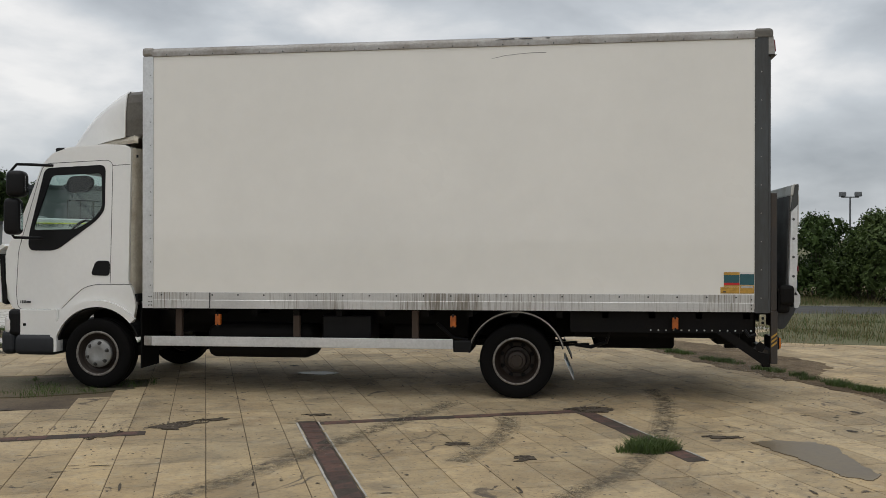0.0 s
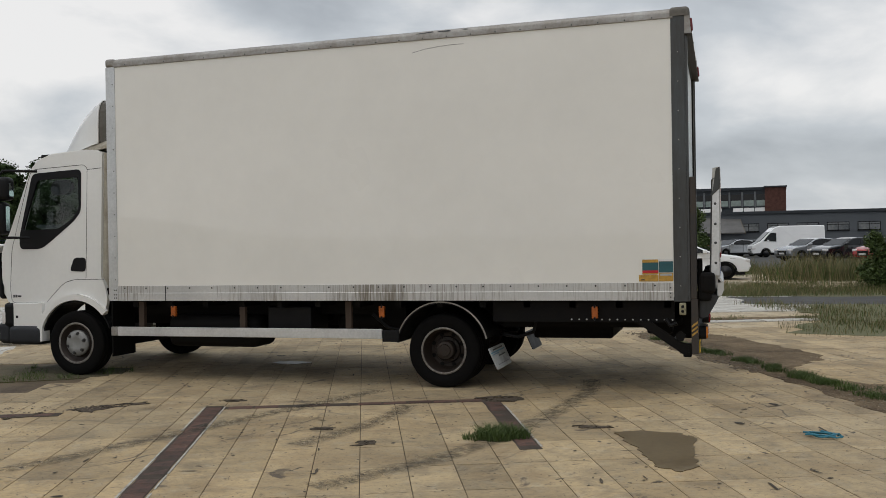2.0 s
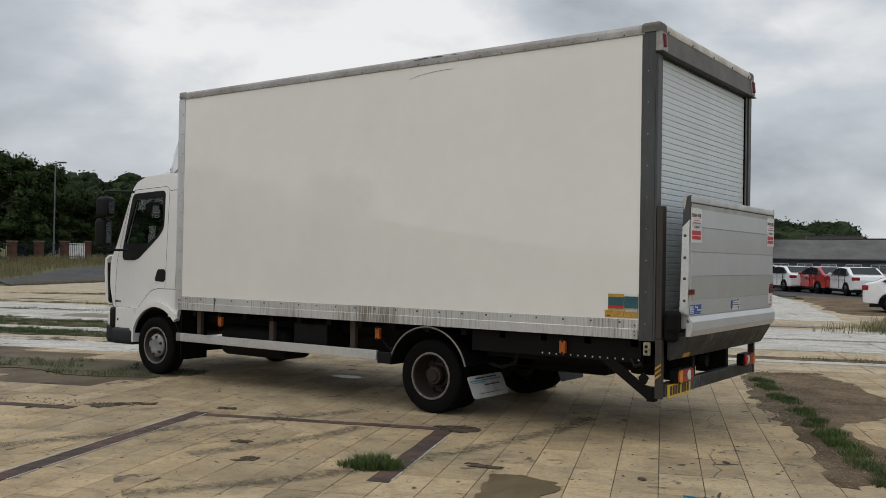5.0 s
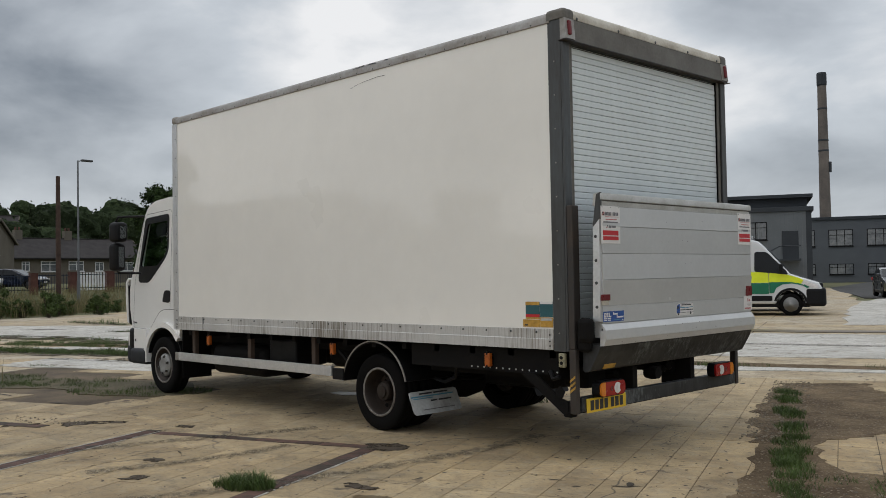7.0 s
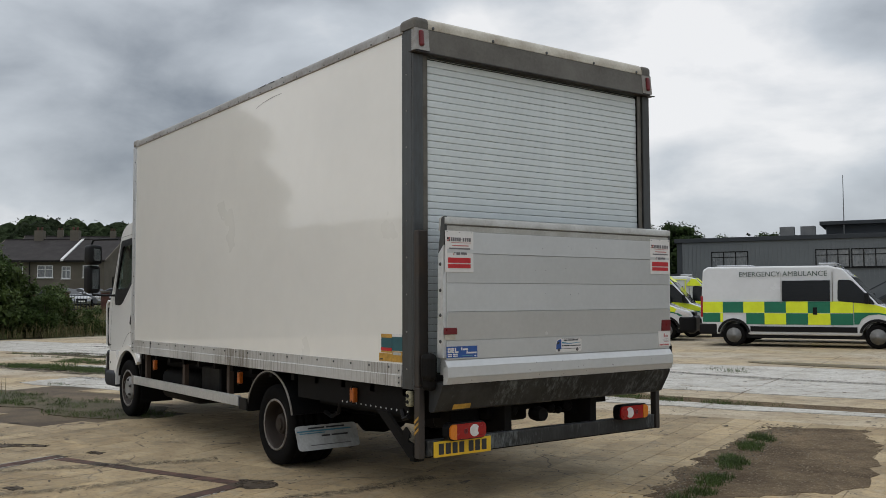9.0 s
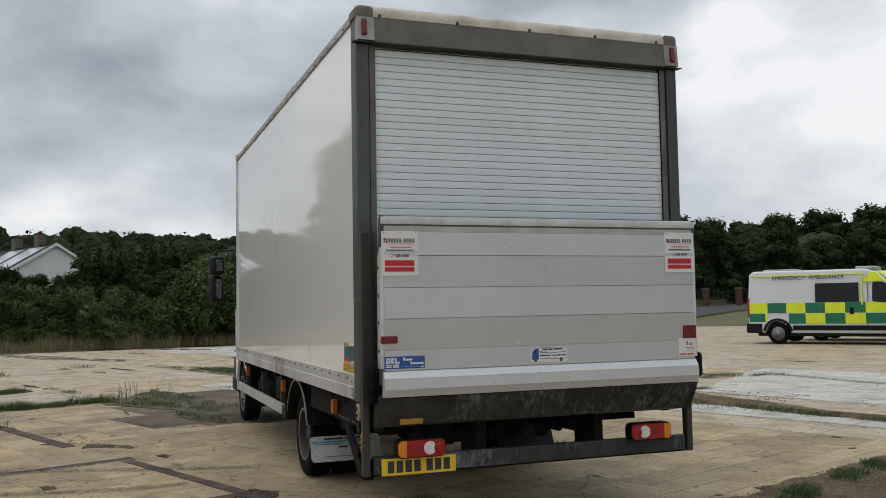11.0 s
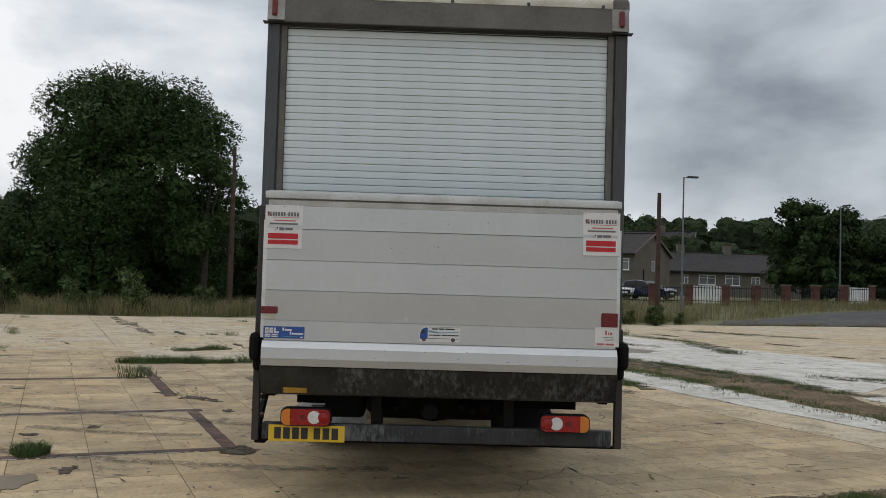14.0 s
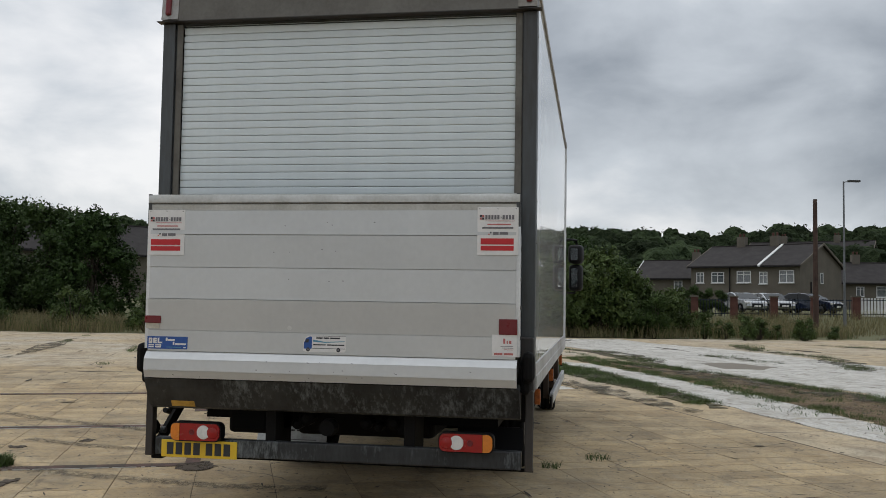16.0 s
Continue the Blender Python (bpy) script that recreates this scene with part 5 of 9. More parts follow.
def build_chassis():
    ch = part("chassis", box(-7.0, -0.10, 0.80, 0.87, 0.56, 0.80, 0.004), "black_steel", truck, "black ladder chassis under the box")
    part("chassis_rail", box(-7.0, -0.10, W - 0.87, W - 0.80, 0.56, 0.80, 0.004), "black_steel", ch)
    for i in range(14):
        x = -5.8 + 0.43 * i
        part("cross_bearer", box(x, x + 0.06, 0.06, W - 0.06, 0.80, 0.862), "black_steel", ch)
    for y0 in (0.06, W - 0.12):
        part("side_runner", box(-1.80, -0.12, y0, y0 + 0.06, 0.665, 0.862), "black_steel", ch)
    for y0 in (0.42, W - 0.48):
        part("side_runner", box(-5.95, -2.80, y0, y0 + 0.06, 0.70, 0.862), "black_steel", ch)
    # added blocks, not known parts: they keep light from under the truck
    for i, x in enumerate((-5.5, -5.0, -4.1, -3.6, -3.15)):
        part("underbody_box", box(x, x + 0.34, 0.50 + 0.05 * (i % 2), 0.80, 0.52 + 0.04 * (i % 3), 0.80, 0.02), "black_steel", ch)
    part("rear_bulkhead", box(-1.75, -0.30, 0.25, W - 0.25, 0.60, 0.80), "black_steel", ch)
    axle = lathe([(0.06, -1.1), (0.06, -0.28), (0.14, -0.2), (0.17, 0.0), (0.14, 0.2), (0.06, 0.28), (0.06, 1.1)], 20, "y", None, (-2.31, W / 2, 0.37))
    part("rear_axle", axle, "black_steel", ch, smooth=True)
    part("front_axle", box(-6.68, -6.54, 0.35, W - 0.35, 0.27, 0.40, 0.02), "black_steel", ch)
    part("propshaft", lathe([(0.045, -4.9), (0.045, -2.4)], 14, "x", None, (0, W / 2, 0.48)), "black_steel", ch)
    for y in (0.72, W - 0.80):
        sp = bmesh.new()
        for i in range(4):
            sweep([(-3.0 + 0.12 * i, 0.47 + 0.02 * i), (-2.31, 0.44 + 0.02 * i), (-1.6 - 0.12 * i, 0.47 + 0.02 * i), (-1.6 - 0.12 * i, 0.486 + 0.02 * i), (-2.31, 0.456 + 0.02 * i), (-3.0 + 0.12 * i, 0.486 + 0.02 * i)], "y", y, y + 0.08, sp)
        part("leaf_spring", sp, "black_steel", ch)
    smooth_by_angle(part("fuel_tank", box(-5.45, -4.35, 0.16, 0.62, 0.36, 0.70, 0.09, seg=4), "black_steel", truck, "black fuel tank"))
    part("battery_box", box(-4.25, -3.75, 0.18, 0.60, 0.52, 0.80, 0.02), "black_plastic", truck)
    part("silencer", lathe([(0.14, -5.4), (0.16, -5.38), (0.16, -4.5), (0.14, -4.48)], 20, "x", None, (0, W - 0.45, 0.46)), "galv", truck, smooth=True)
    part("air_tank", lathe([(0.10, -3.6), (0.12, -3.56), (0.12, -3.0), (0.10, -2.96)], 18, "x", None, (0, 0.62, 0.62)), "black_steel", truck, smooth=True)
    part("spare_carrier", box(-1.55, -0.75, 0.75, 1.75, 0.44, 0.60, 0.03), "black_steel", truck)
    part("tow_jaw", lathe([(0.05, -0.06), (0.06, 0.0), (0.05, 0.06)], 14, "x", None, (-0.02, 1.20, 0.60)), "black_steel", truck)
    # hoses
    for pts in (((-3.1, 0.25, 0.72), (-2.95, 0.28, 0.58), (-2.8, 0.30, 0.55)), ((-1.75, 0.3, 0.52), (-1.6, 0.28, 0.50), (-1.45, 0.26, 0.55), (-1.42, 0.26, 0.66)), ((-0.2, 0.05, 0.70), (-0.16, 0.04, 0.64), (-0.10, 0.04, 0.66))):
        part("hose", tube(pts, 0.018), "black_plastic", truck)
    # side guard
    for s in (0, 1):
        y0, y1 = (0.004, 0.04) if not s else (W - 0.04, W - 0.004)
        gd = part("side_guard", box(-5.96, -2.915, y0, y1, 0.490, 0.586, 0.004), "alu", truck, "aluminium side guard rail")
        part("guard_end", box(-6.04, -5.961, y0, y1, 0.490, 0.586, 0.004), "alu_dull", gd)
        part("guard_bracket", box(-2.914, -2.74, y0 + 0.01, y1 - 0.005, 0.46, 0.575, 0.01), "black_plastic", gd)
        for x in (-5.70, -4.48, -3.29):
            part("guard_post", box(x - 0.035, x + 0.03, (0.07 if not s else W - 0.12), (0.12 if not s else W - 0.07), 0.50, 0.86, 0.004), "rust", gd, "rusty guard post")
        for x in (-5.27, -2.915, -0.83):
            yy = 0.028 if not s else W - 0.028
            lamp = part("side_marker", box(x - 0.028, x + 0.028, yy - 0.02, yy + 0.02, 0.702, 0.812, 0.006), "marker", truck, "orange side marker lamp")
            for z in (0.702, 0.812):
                part("marker_notch", box(x - 0.008, x + 0.008, (yy - 0.0215 if not s else yy + 0.001), (yy - 0.001 if not s else yy + 0.0215), z - 0.014, z + 0.014), "black_plastic", lamp)
    # punched holes in the runner: pale discs paint the daylight behind them
    dots = bmesh.new()
    for i in range(14):
        lathe([(0.008, 0.0), (0.0005, -0.001)], 8, "y", dots, (-1.05 + 0.07 * i, 0.059, 0.690))
    tagged(part("punched_hole", dots, "flap", truck), kind="stuff")
    # rear mudguards and flaps
    for s in (0, 1):
        y0, y1 = (0.035, 0.62) if not s else (W - 0.74, W - 0.20)
        ring = arc(-2.31, 0.39, 0.462, 172, 14, 24) + arc(-2.31, 0.39, 0.448, 14, 172, 24)
        mg = part("mudguard", sweep(ring, "y", y0, y1), "black_plastic", truck, "black rear mudguard with a pale edge")
        ye = (y0 - 0.006, y0 + 0.006) if not s else (y1 - 0.006, y1 + 0.006)
        edge = arc(-2.31, 0.39, 0.470, 172, 14, 28) + arc(-2.31, 0.39, 0.458, 14, 172, 28)
        part("mudguard_edge", sweep(edge, "y", *ye), "alu_dull", mg)
        fy0, fy1 = (y0 + 0.02, y1 + 0.04) if not s else (y0, y1)
        flap_bm = plate(rounded([(fy0, 0.0), (fy1, 0.0), (fy1, 0.215), (fy0, 0.215)], 0.035), [], "x", 0.0, 0.010)
        for v in flap_bm.verts:
            v.co.x += -1.855 + 0.41 * (0.215 - v.co.z)
            v.co.z = 0.400 - 0.93 * (0.215 - v.co.z)
        fl = part("mud_flap", flap_bm, "black_plastic" if s else "flap", truck, "black rubber mud flap" if s else "grimy white mud flap with blue print bars")
        if s:
            continue
        for z, h, a, b, ink in ((0.372, 0.014, 0.14, 0.30, "ink"), (0.372, 0.014, 0.32, 0.50, "ink"), (0.350, 0.012, 0.03, 0.56, "blue_ink"), (0.334, 0.008, 0.05, 0.30, "blue_ink"), (0.305, 0.014, 0.26, 0.34, "ink"), (0.305, 0.014, 0.36, 0.52, "ink"), (0.236, 0.007, 0.14, 0.54, "grey_print")):
            t = (0.40 - z) / 0.2
            x = -1.845 + 0.088 * t - 0.0005
            part("flap_print", box(x, x + 0.003, y0 + a, y0 + b, z, z + h), ink, fl)


def build_cab():
    Y0, Y1 = 0.15, W - 0.15
    side = rounded([(-7.56, 0.83), (-7.06, 0.83), (-7.06, 0.55)] + arc(-6.61, 0.40, 0.47, 161, 38, 12) + [(-6.20, 0.88), (-6.245, 1.05), (-6.29, 1.12), (-6.285, 2.53), (-6.6, 2.548), (-7.0, 2.525), (-7.16, 2.475), (-7.265, 2.37), (-7.56, 1.63), (-7.63, 1.53), (-7.67, 1.40), (-7.655, 1.1)], 0.05, 4)
    win = rounded([(-7.19, 2.27), (-6.60, 2.29), (-6.580, 1.90), (-6.66, 1.78), (-6.86, 1.65), (-7.39, 1.64)], 0.05)
    surround = rounded([(-7.238, 2.318), (-6.562, 2.345), (-6.562, 1.865), (-6.66, 1.755), (-7.06, 1.475), (-7.14, 1.450), (-7.405, 1.452), (-7.41, 1.60)], 0.07)
    opening = rounded([(-7.165, 2.240), (-6.605, 2.258), (-6.590, 1.90), (-6.68, 1.785), (-6.87, 1.675), (-7.365, 1.668)], 0.045)
    def lean(bm):
        for v in bm.verts:
            k = 0.035 * max(0.0, v.co.z - 0.5)
            f = 0.02 * (-6.15 - v.co.x)
            v.co.y += (k + f) if v.co.y < W / 2 else -(k + f)
        return bm
    body = None
    for s in (0, 1):
        a, b = (Y0, Y0 + 0.05) if not s else (Y1 - 0.05, Y1)
        o = soften(part("cab_side", lean(plate(side, [win], "y", a, b)), "cab", truck, "white painted cab side"), 0.016)
        body = body or o
        g = a + 0.022 if not s else b - 0.022
        pane = bmesh.new()
        pane.faces.new([pane.verts.new((x, g, z)) for x, z in win])
        gl = part("side_window", lean(pane), "glass", o, "tinted cab side window")
        gl.visible_shadow = False
        f0, f1 = (a - 0.005, a + 0.018) if not s else (b - 0.018, b + 0.005)
        part("window_surround", lean(plate(surround, [opening], "y", f0, f1)), "black_plastic", o, "black window surround")
        # door and panel seams
        seam = bmesh.new()
        yy = (a - 0.0015) if not s else (b + 0.0015)
        for line in ([(-6.25, 1.10), (-6.64, 1.10), (-6.78, 1.065), (-6.90, 0.96), (-7.02, 0.845)], [(-7.10, 0.835), (-7.51, 0.835), (-7.535, 1.0), (-7.52, 1.45), (-7.31, 2.2), (-7.265, 2.33), (-7.20, 2.368), (-6.53, 2.392), (-6.482, 2.35), (-6.488, 1.11)], [(-6.478, 2.335), (-6.29, 2.345)]):
            q = rounded(line, 0.06, 5, False)
            for p0, p1 in zip(q, q[1:]):
                if (Vector(p1) - Vector(p0)).length < 1e-4:
                    continue
                d = (Vector(p1) - Vector(p0)).normalized() * 0.003
                seam.faces.new([seam.verts.new((x, yy, z)) for x, z in ((p0[0] - d.y, p0[1] + d.x), (p1[0] - d.y, p1[1] + d.x), (p1[0] + d.y, p1[1] - d.x), (p0[0] + d.y, p0[1] - d.x))])
        part("door_seam", lean(seam), "ink", o)
        yh = (a - 0.006, a + 0.01) if not s else (b - 0.01, b + 0.006)
        part("door_handle", lean(plate(rounded([(-6.705, 1.195), (-6.495, 1.185), (-6.493, 1.345), (-6.65, 1.345)], 0.045), [], "y", *yh)), "black_plastic", o, "black recessed door handle")
        bars(o, "ink", (-7.46, Y0 - 0.001, 0.90), [(0.0, 0.008, 0, 0.03), (0.016, 0.034, 0, 0.03), (0.042, 0.060, 0, 0.03), (0.066, 0.115, 0.004, 0.024)], axis="y") if not s else None
        # fender lip
        lip = arc(-6.61, 0.40, 0.535, 163, 40, 20) + arc(-6.61, 0.40, 0.468, 40, 163, 20)
        lip = [(x, z) for x, z in lip]
        la = (a - 0.022, a + 0.02) if not s else (b - 0.02, b + 0.022)
        part("wheel_arch", plate(lip, [], "y", *la), "cab", o, "white flared wheel arch")
        part("arch_liner", sweep(arc(-6.61, 0.40, 0.466, 165, 20, 18) + arc(-6.61, 0.40, 0.45, 20, 165, 18), "y", (a + 0.01 if not s else b - 0.42), (a + 0.42 if not s else b - 0.01)), "black_plastic", o)
        flap = (0.16, 0.56) if not s else (W - 0.56, W - 0.16)
        part("front_mud_flap", box(-6.15, -6.13, *flap, 0.24, 0.88, 0.003), "rubber", truck)
        # step well and bumper end
        st = (Y0 + 0.015, Y0 + 0.30) if not s else (Y1 - 0.30, Y1 - 0.015)
        part("step_well", box(-7.48, -7.065, *st, 0.54, 0.835, 0.01), "cab", o)
        part("step_hole", box(-7.44, -7.41, st[0] - 0.002, st[1] + 0.002, 0.66, 0.69), "black_plastic", o)
        part("fender_front", plate([(-7.11, 0.40), (-7.05, 0.40), (-7.05, 0.84), (-7.11, 0.84)], [], "y", (a - 0.02 if not s else b - 0.1), (a + 0.1 if not s else b + 0.02)), "cab", o)
        # headlamp
        hl = (0.16, 0.55) if not s else (W - 0.55, W - 0.16)
        part("headlamp", box(-7.66, -7.50, *hl, 0.575, 0.76, 0.04, seg=3), "clear", truck, "clear headlamp")
        part("headlamp_surround", box(-7.62, -7.45, hl[0] - 0.004, hl[1] + 0.004, 0.55, 0.84, 0.05, seg=3), "black_plastic", truck)
        # side deflector at the front corner
        dy = (Y0 + 0.06, Y0 + 0.16) if not s else (Y1 - 0.16, Y1 - 0.06)
        part("corner_slot", plate([(-7.70, 0.90), (-7.66, 0.88), (-7.70, 1.40), (-7.74, 1.42)], [], "y", *dy), "black_plastic", o)
        part("corner_panel", plate([(-7.745, 0.92), (-7.70, 0.90), (-7.735, 1.45), (-7.66, 1.50), (-7.70, 1.52), (-7.775, 1.47), (-7.785, 1.3)], [], "y", dy[0] - 0.01, dy[1] + 0.06), "cab", o)
    # shell across the width
    def strip(pts, t, y0, y1, mat, name, label=""):
        c = Vector((-6.75, 1.6))
        inner = [(Vector(p) + (c - Vector(p)).normalized() * t)[:] for p in pts]
        bm = sweep(list(pts) + inner[::-1], "y", y0, y1)
        return part(name, lean(bm), mat, body, label)
    ya, yb = Y0 + 0.045, Y1 - 0.045
    strip(rounded([(-7.265, 2.36), (-7.17, 2.478), (-7.0, 2.538), (-6.6, 2.562), (-6.33, 2.548), (-6.285, 2.45)], 0.06, 4, False), 0.05, ya - 0.03, yb + 0.03, "cab", "cab_roof", "white rounded cab roof")
    strip([(-6.285, 2.47), (-6.29, 1.06), (-6.29, 0.95)], 0.04, ya, yb, "cab", "cab_back", "white cab rear wall")
    back = [(-6.286, 0.185), (-6.268, 0.195), (-6.252, 0.225), (-6.245, 0.30)]
    smooth_by_angle(part("back_panel", lean(sweep(back + [(x, W - y) for x, y in back[::-1]], "z", 0.98, 2.515)), "cream_cap", body, "cream cab back panel"))
    strip([(-7.60, 0.84), (-7.70, 1.0), (-7.72, 1.35), (-7.68, 1.44)], 0.05, ya, yb, "cab", "cab_front", "white cab front panel")
    screen = bmesh.new()
    rows = [[screen.verts.new((x - 0.05 * math.sin(math.pi * k / 8), ya + 0.02 + (yb - ya - 0.04) * k / 8, z)) for k in range(9)] for x, z in ((-7.66, 1.44), (-7.56, 1.70), (-7.42, 2.04), (-7.255, 2.37))]
    for a, b in zip(rows, rows[1:]):
        for k in range(8):
            screen.faces.new((a[k], a[k + 1], b[k + 1], b[k]))
    ws = part("windscreen", lean(screen), "glass", body, "large raked windscreen")
    ws.visible_shadow = False
    part("cab_floor", box(-7.5, -6.2, ya, yb, 0.92, 1.0), "black_plastic", body)
    part("dashboard", box(-7.62, -7.20, ya + 0.05, yb - 0.05, 1.15, 1.46, 0.08, seg=3), "seat", body)
    part("inner_back", box(-6.37, -6.35, ya + 0.09, yb - 0.09, 1.0, 2.40), "seat", body)
    part("headlining", box(-7.05, -6.25, ya + 0.09, yb - 0.09, 2.42, 2.45), "seat", body)
    for y in (0.42, 1.62):
        seat = part("seat", box(-6.95, -6.42, y, y + 0.48, 1.05, 1.22, 0.06, seg=3), "seat", truck, "dark fabric cab seat")
        part("backrest", box(-6.50, -6.36, y + 0.02, y + 0.46, 1.2, 1.90, 0.06, seg=3), "seat", seat)
        part("headrest", box(-6.47, -6.38, y + 0.12, y + 0.36, 1.92, 2.12, 0.04, seg=3), "seat", seat)
    ring = bmesh.new()
    tube([(-7.10 + 0.10 * math.cos(2 * math.pi * i / 20), 0.66 + 0.21 * math.sin(2 * math.pi * i / 20), 1.62 + 0.16 * math.cos(2 * math.pi * i / 20)) for i in range(21)], 0.014, 6, ring)
    part("steering_wheel", ring, "black_plastic", truck)
    # sun visor seen through the window
    smooth_by_angle(part("sun_visor", plate(rounded([(-7.0, 2.06), (-6.80, 2.07), (-6.75, 2.12), (-6.74, 2.20), (-6.80, 2.24), (-6.98, 2.23), (-7.03, 2.16)], 0.06), [], "y", 0.27, 0.33), "black_plastic", truck))
    # front bumper
    smooth_by_angle(part("front_bumper", box(-7.52, -7.06, 0.12, 0.45, 0.362, 0.572, 0.05, seg=4), "grey_plastic", truck, "dark grey plastic bumper"))
    part("front_bumper", box(-7.70, -7.535, 0.16, W - 0.16, 0.36, 0.62, 0.06, seg=4), "grey_plastic", truck, "dark grey plastic bumper")
    smooth_by_angle(part("front_bumper", box(-7.52, -7.06, W - 0.45, W - 0.12, 0.362, 0.572, 0.05, seg=4), "grey_plastic", truck, "dark grey plastic bumper"))
    # roof marker lamps
    for y in (0.30, W - 0.30):
        part("roof_lamp", box(-7.14, -7.02, y - 0.05, y + 0.05, 2.475, 2.535, 0.02), "black_plastic", body, "small dark roof lamp")
    # wind deflector
    shell = [(-6.985, 2.558, 2.580), (-6.955, 2.558, 2.650), (-6.900, 2.562, 2.745), (-6.820, 2.572, 2.842), (-6.720, 2.588, 2.938), (-6.60, 2.606, 3.025), (-6.48, 2.622, 3.095), (-6.365, 2.636, 3.145)]
    def deflector_shell(rows, inset0):
        bm = bmesh.new()
        sec = []
        for x, lo, hi in rows:
            h = hi - lo
            inset = inset0 + 0.50 * (1 - min(1.0, max(0.0, (x + 6.93) / 0.66))) ** 1.3
            prof = [(0.25 + inset, lo), (0.245 + inset, lo + 0.35 * h), (0.26 + inset, lo + 0.72 * h), (0.29 + inset, lo + 0.90 * h), (0.345 + inset, lo + 0.98 * h), (0.45 + inset, lo + h)]
            full = prof + [(W - y, z) for y, z in prof[::-1]]
            x -= 0.46 * (inset - inset0)
            sec.append([bm.verts.new((x, y, z)) for y, z in full])
        for a, b in zip(sec, sec[1:]):
            for i in range(len(a) - 1):
                bm.faces.new((a[i], a[i + 1], b[i + 1], b[i]))
        bm.faces.new(sec[0])
        return bm
    bm = deflector_shell(shell, 0.0)
    df = part("wind_deflector", bm, "cab", truck, "white fibreglass roof wind deflector")
    sol = df.modifiers.new("thickness", "SOLIDIFY")
    sol.thickness = 0.012
    smooth_by_angle(df, 50)
    part("deflector_inside", deflector_shell([(x, lo + 0.01, hi - 0.016) for x, lo, hi in shell[1:]] + [(-6.13, 2.65, 3.142)], 0.016), "steel_brown", df, "brown inside of the deflector")
    skirt = [(-6.93, 2.556, 2.562), (-6.88, 2.557, 2.566), (-6.74, 2.558, 2.596), (-6.52, 2.562, 2.640), (-6.275, 2.567, 2.672), (-6.225, 2.568, 2.640)]
    part("deflector_skirt", deflector_shell(skirt, 0.010), "cream_cap", df, "dirty lower skirt")
    part("deflector_stay", tube([(-6.265, 0.34, 2.66), (-6.165, 0.36, 2.95)], 0.013), "alu_dull", df)
    part("deflector_bracket", box(-6.20, -6.12, 0.33, 0.40, 2.93, 2.965, 0.01), "black_steel", df)
    # mirrors on arms, both sides
    for s in (0, 1):
        sg = -1 if not s else 1
        yo = Y0 if not s else Y1
        arm = tube([(-7.10, yo + sg * 0.0, 2.335), (-7.26, yo + sg * 0.16, 2.335), (-7.34, yo + sg * 0.26, 2.33), (-7.40, yo + sg * 0.27, 2.26), (-7.42, yo + sg * 0.26, 1.66), (-7.38, yo + sg * 0.24, 1.585), (-7.22, yo + sg * 0.0, 1.58)], 0.015)
        ma = part("mirror_arm", arm, "black_plastic", truck, "black tubular mirror arm")
        for z0, z1, w_, xm, hx in ((1.995, 2.262, 0.20, -7.335, 0.092), (1.612, 1.985, 0.19, -7.375, 0.080)):
            cy = yo + sg * 0.26
            sh = part("mirror_housing", box(-hx, hx, -w_ / 2, w_ / 2, z0, z1, 0.055, seg=5), "black_plastic", ma, "black wing mirror housing", at=pose(xm, cy, 0, 0, 0, -sg * 16))
            smooth_by_angle(sh, 60)
            part("mirror_glass", plate(rounded([(-w_ / 2 + 0.05, z0 + 0.05), (w_ / 2 - 0.05, z0 + 0.05), (w_ / 2 - 0.05, z1 - 0.05), (-w_ / 2 + 0.05, z1 - 0.05)], 0.02), [], "x", hx - 0.002, hx + 0.0015), "mirror", sh)


box_body, rear_frame = build_box()
platform = build_lift()
build_wheels()
build_chassis()
build_cab()
# the body leans a little towards the nose
def settle(ob):
    for c in ob.children:
        me = c.data
        if me.users == 1 and c.name.split(".")[0] != "wheel":
            for v in me.vertices:
                v.co.x *= 1.007
                v.co.z += 0.0035 * (v.co.x + 0.1)
        elif c.name.split(".")[0] == "wheel":
            c.location.x *= 1.007
            continue
        if c.location.length < 1e-6:
            settle(c)
        else:
            c.location.x *= 1.007
            c.location.z += 0.0035 * (c.location.x + 0.1)


# makers' stickers low on the side panel
def side_sticker(x0, x1, z0, z1, mat, label, rows):
    st = part("panel_sticker", box(x0, x1, 0.0, 0.005, z0, z1), mat, box_body, label)
    for m, r in rows:
        bars(st, m, (x0, 0.0, z0), [r], axis="y", lift=0.0015)
side_sticker(-0.395, -0.255, 1.105, 1.24, "teal_sticker", "teal and ochre sticker", [("ochre_sticker", (0, 0.14, 0.108, 0.135)), ("red_sticker", (0, 0.14, 0.014, 0.036)), ("ochre_sticker", (0.0, 0.14, 0.0, 0.012))])
side_sticker(-0.250, -0.125, 1.122, 1.24, "teal_sticker", "teal and white sticker", [("white_sticker", (0, 0.125, 0.10, 0.118))])
side_sticker(-0.425, -0.255, 1.042, 1.10, "ochre_sticker", "worn ochre sticker", [("ink", (0.02, 0.05, 0.01, 0.02))])
side_sticker(-0.250, -0.125, 1.042, 1.118, "ochre_sticker", "worn ochre sticker", [("flap", (0.01, 0.115, 0.05, 0.07))])
settle(truck)

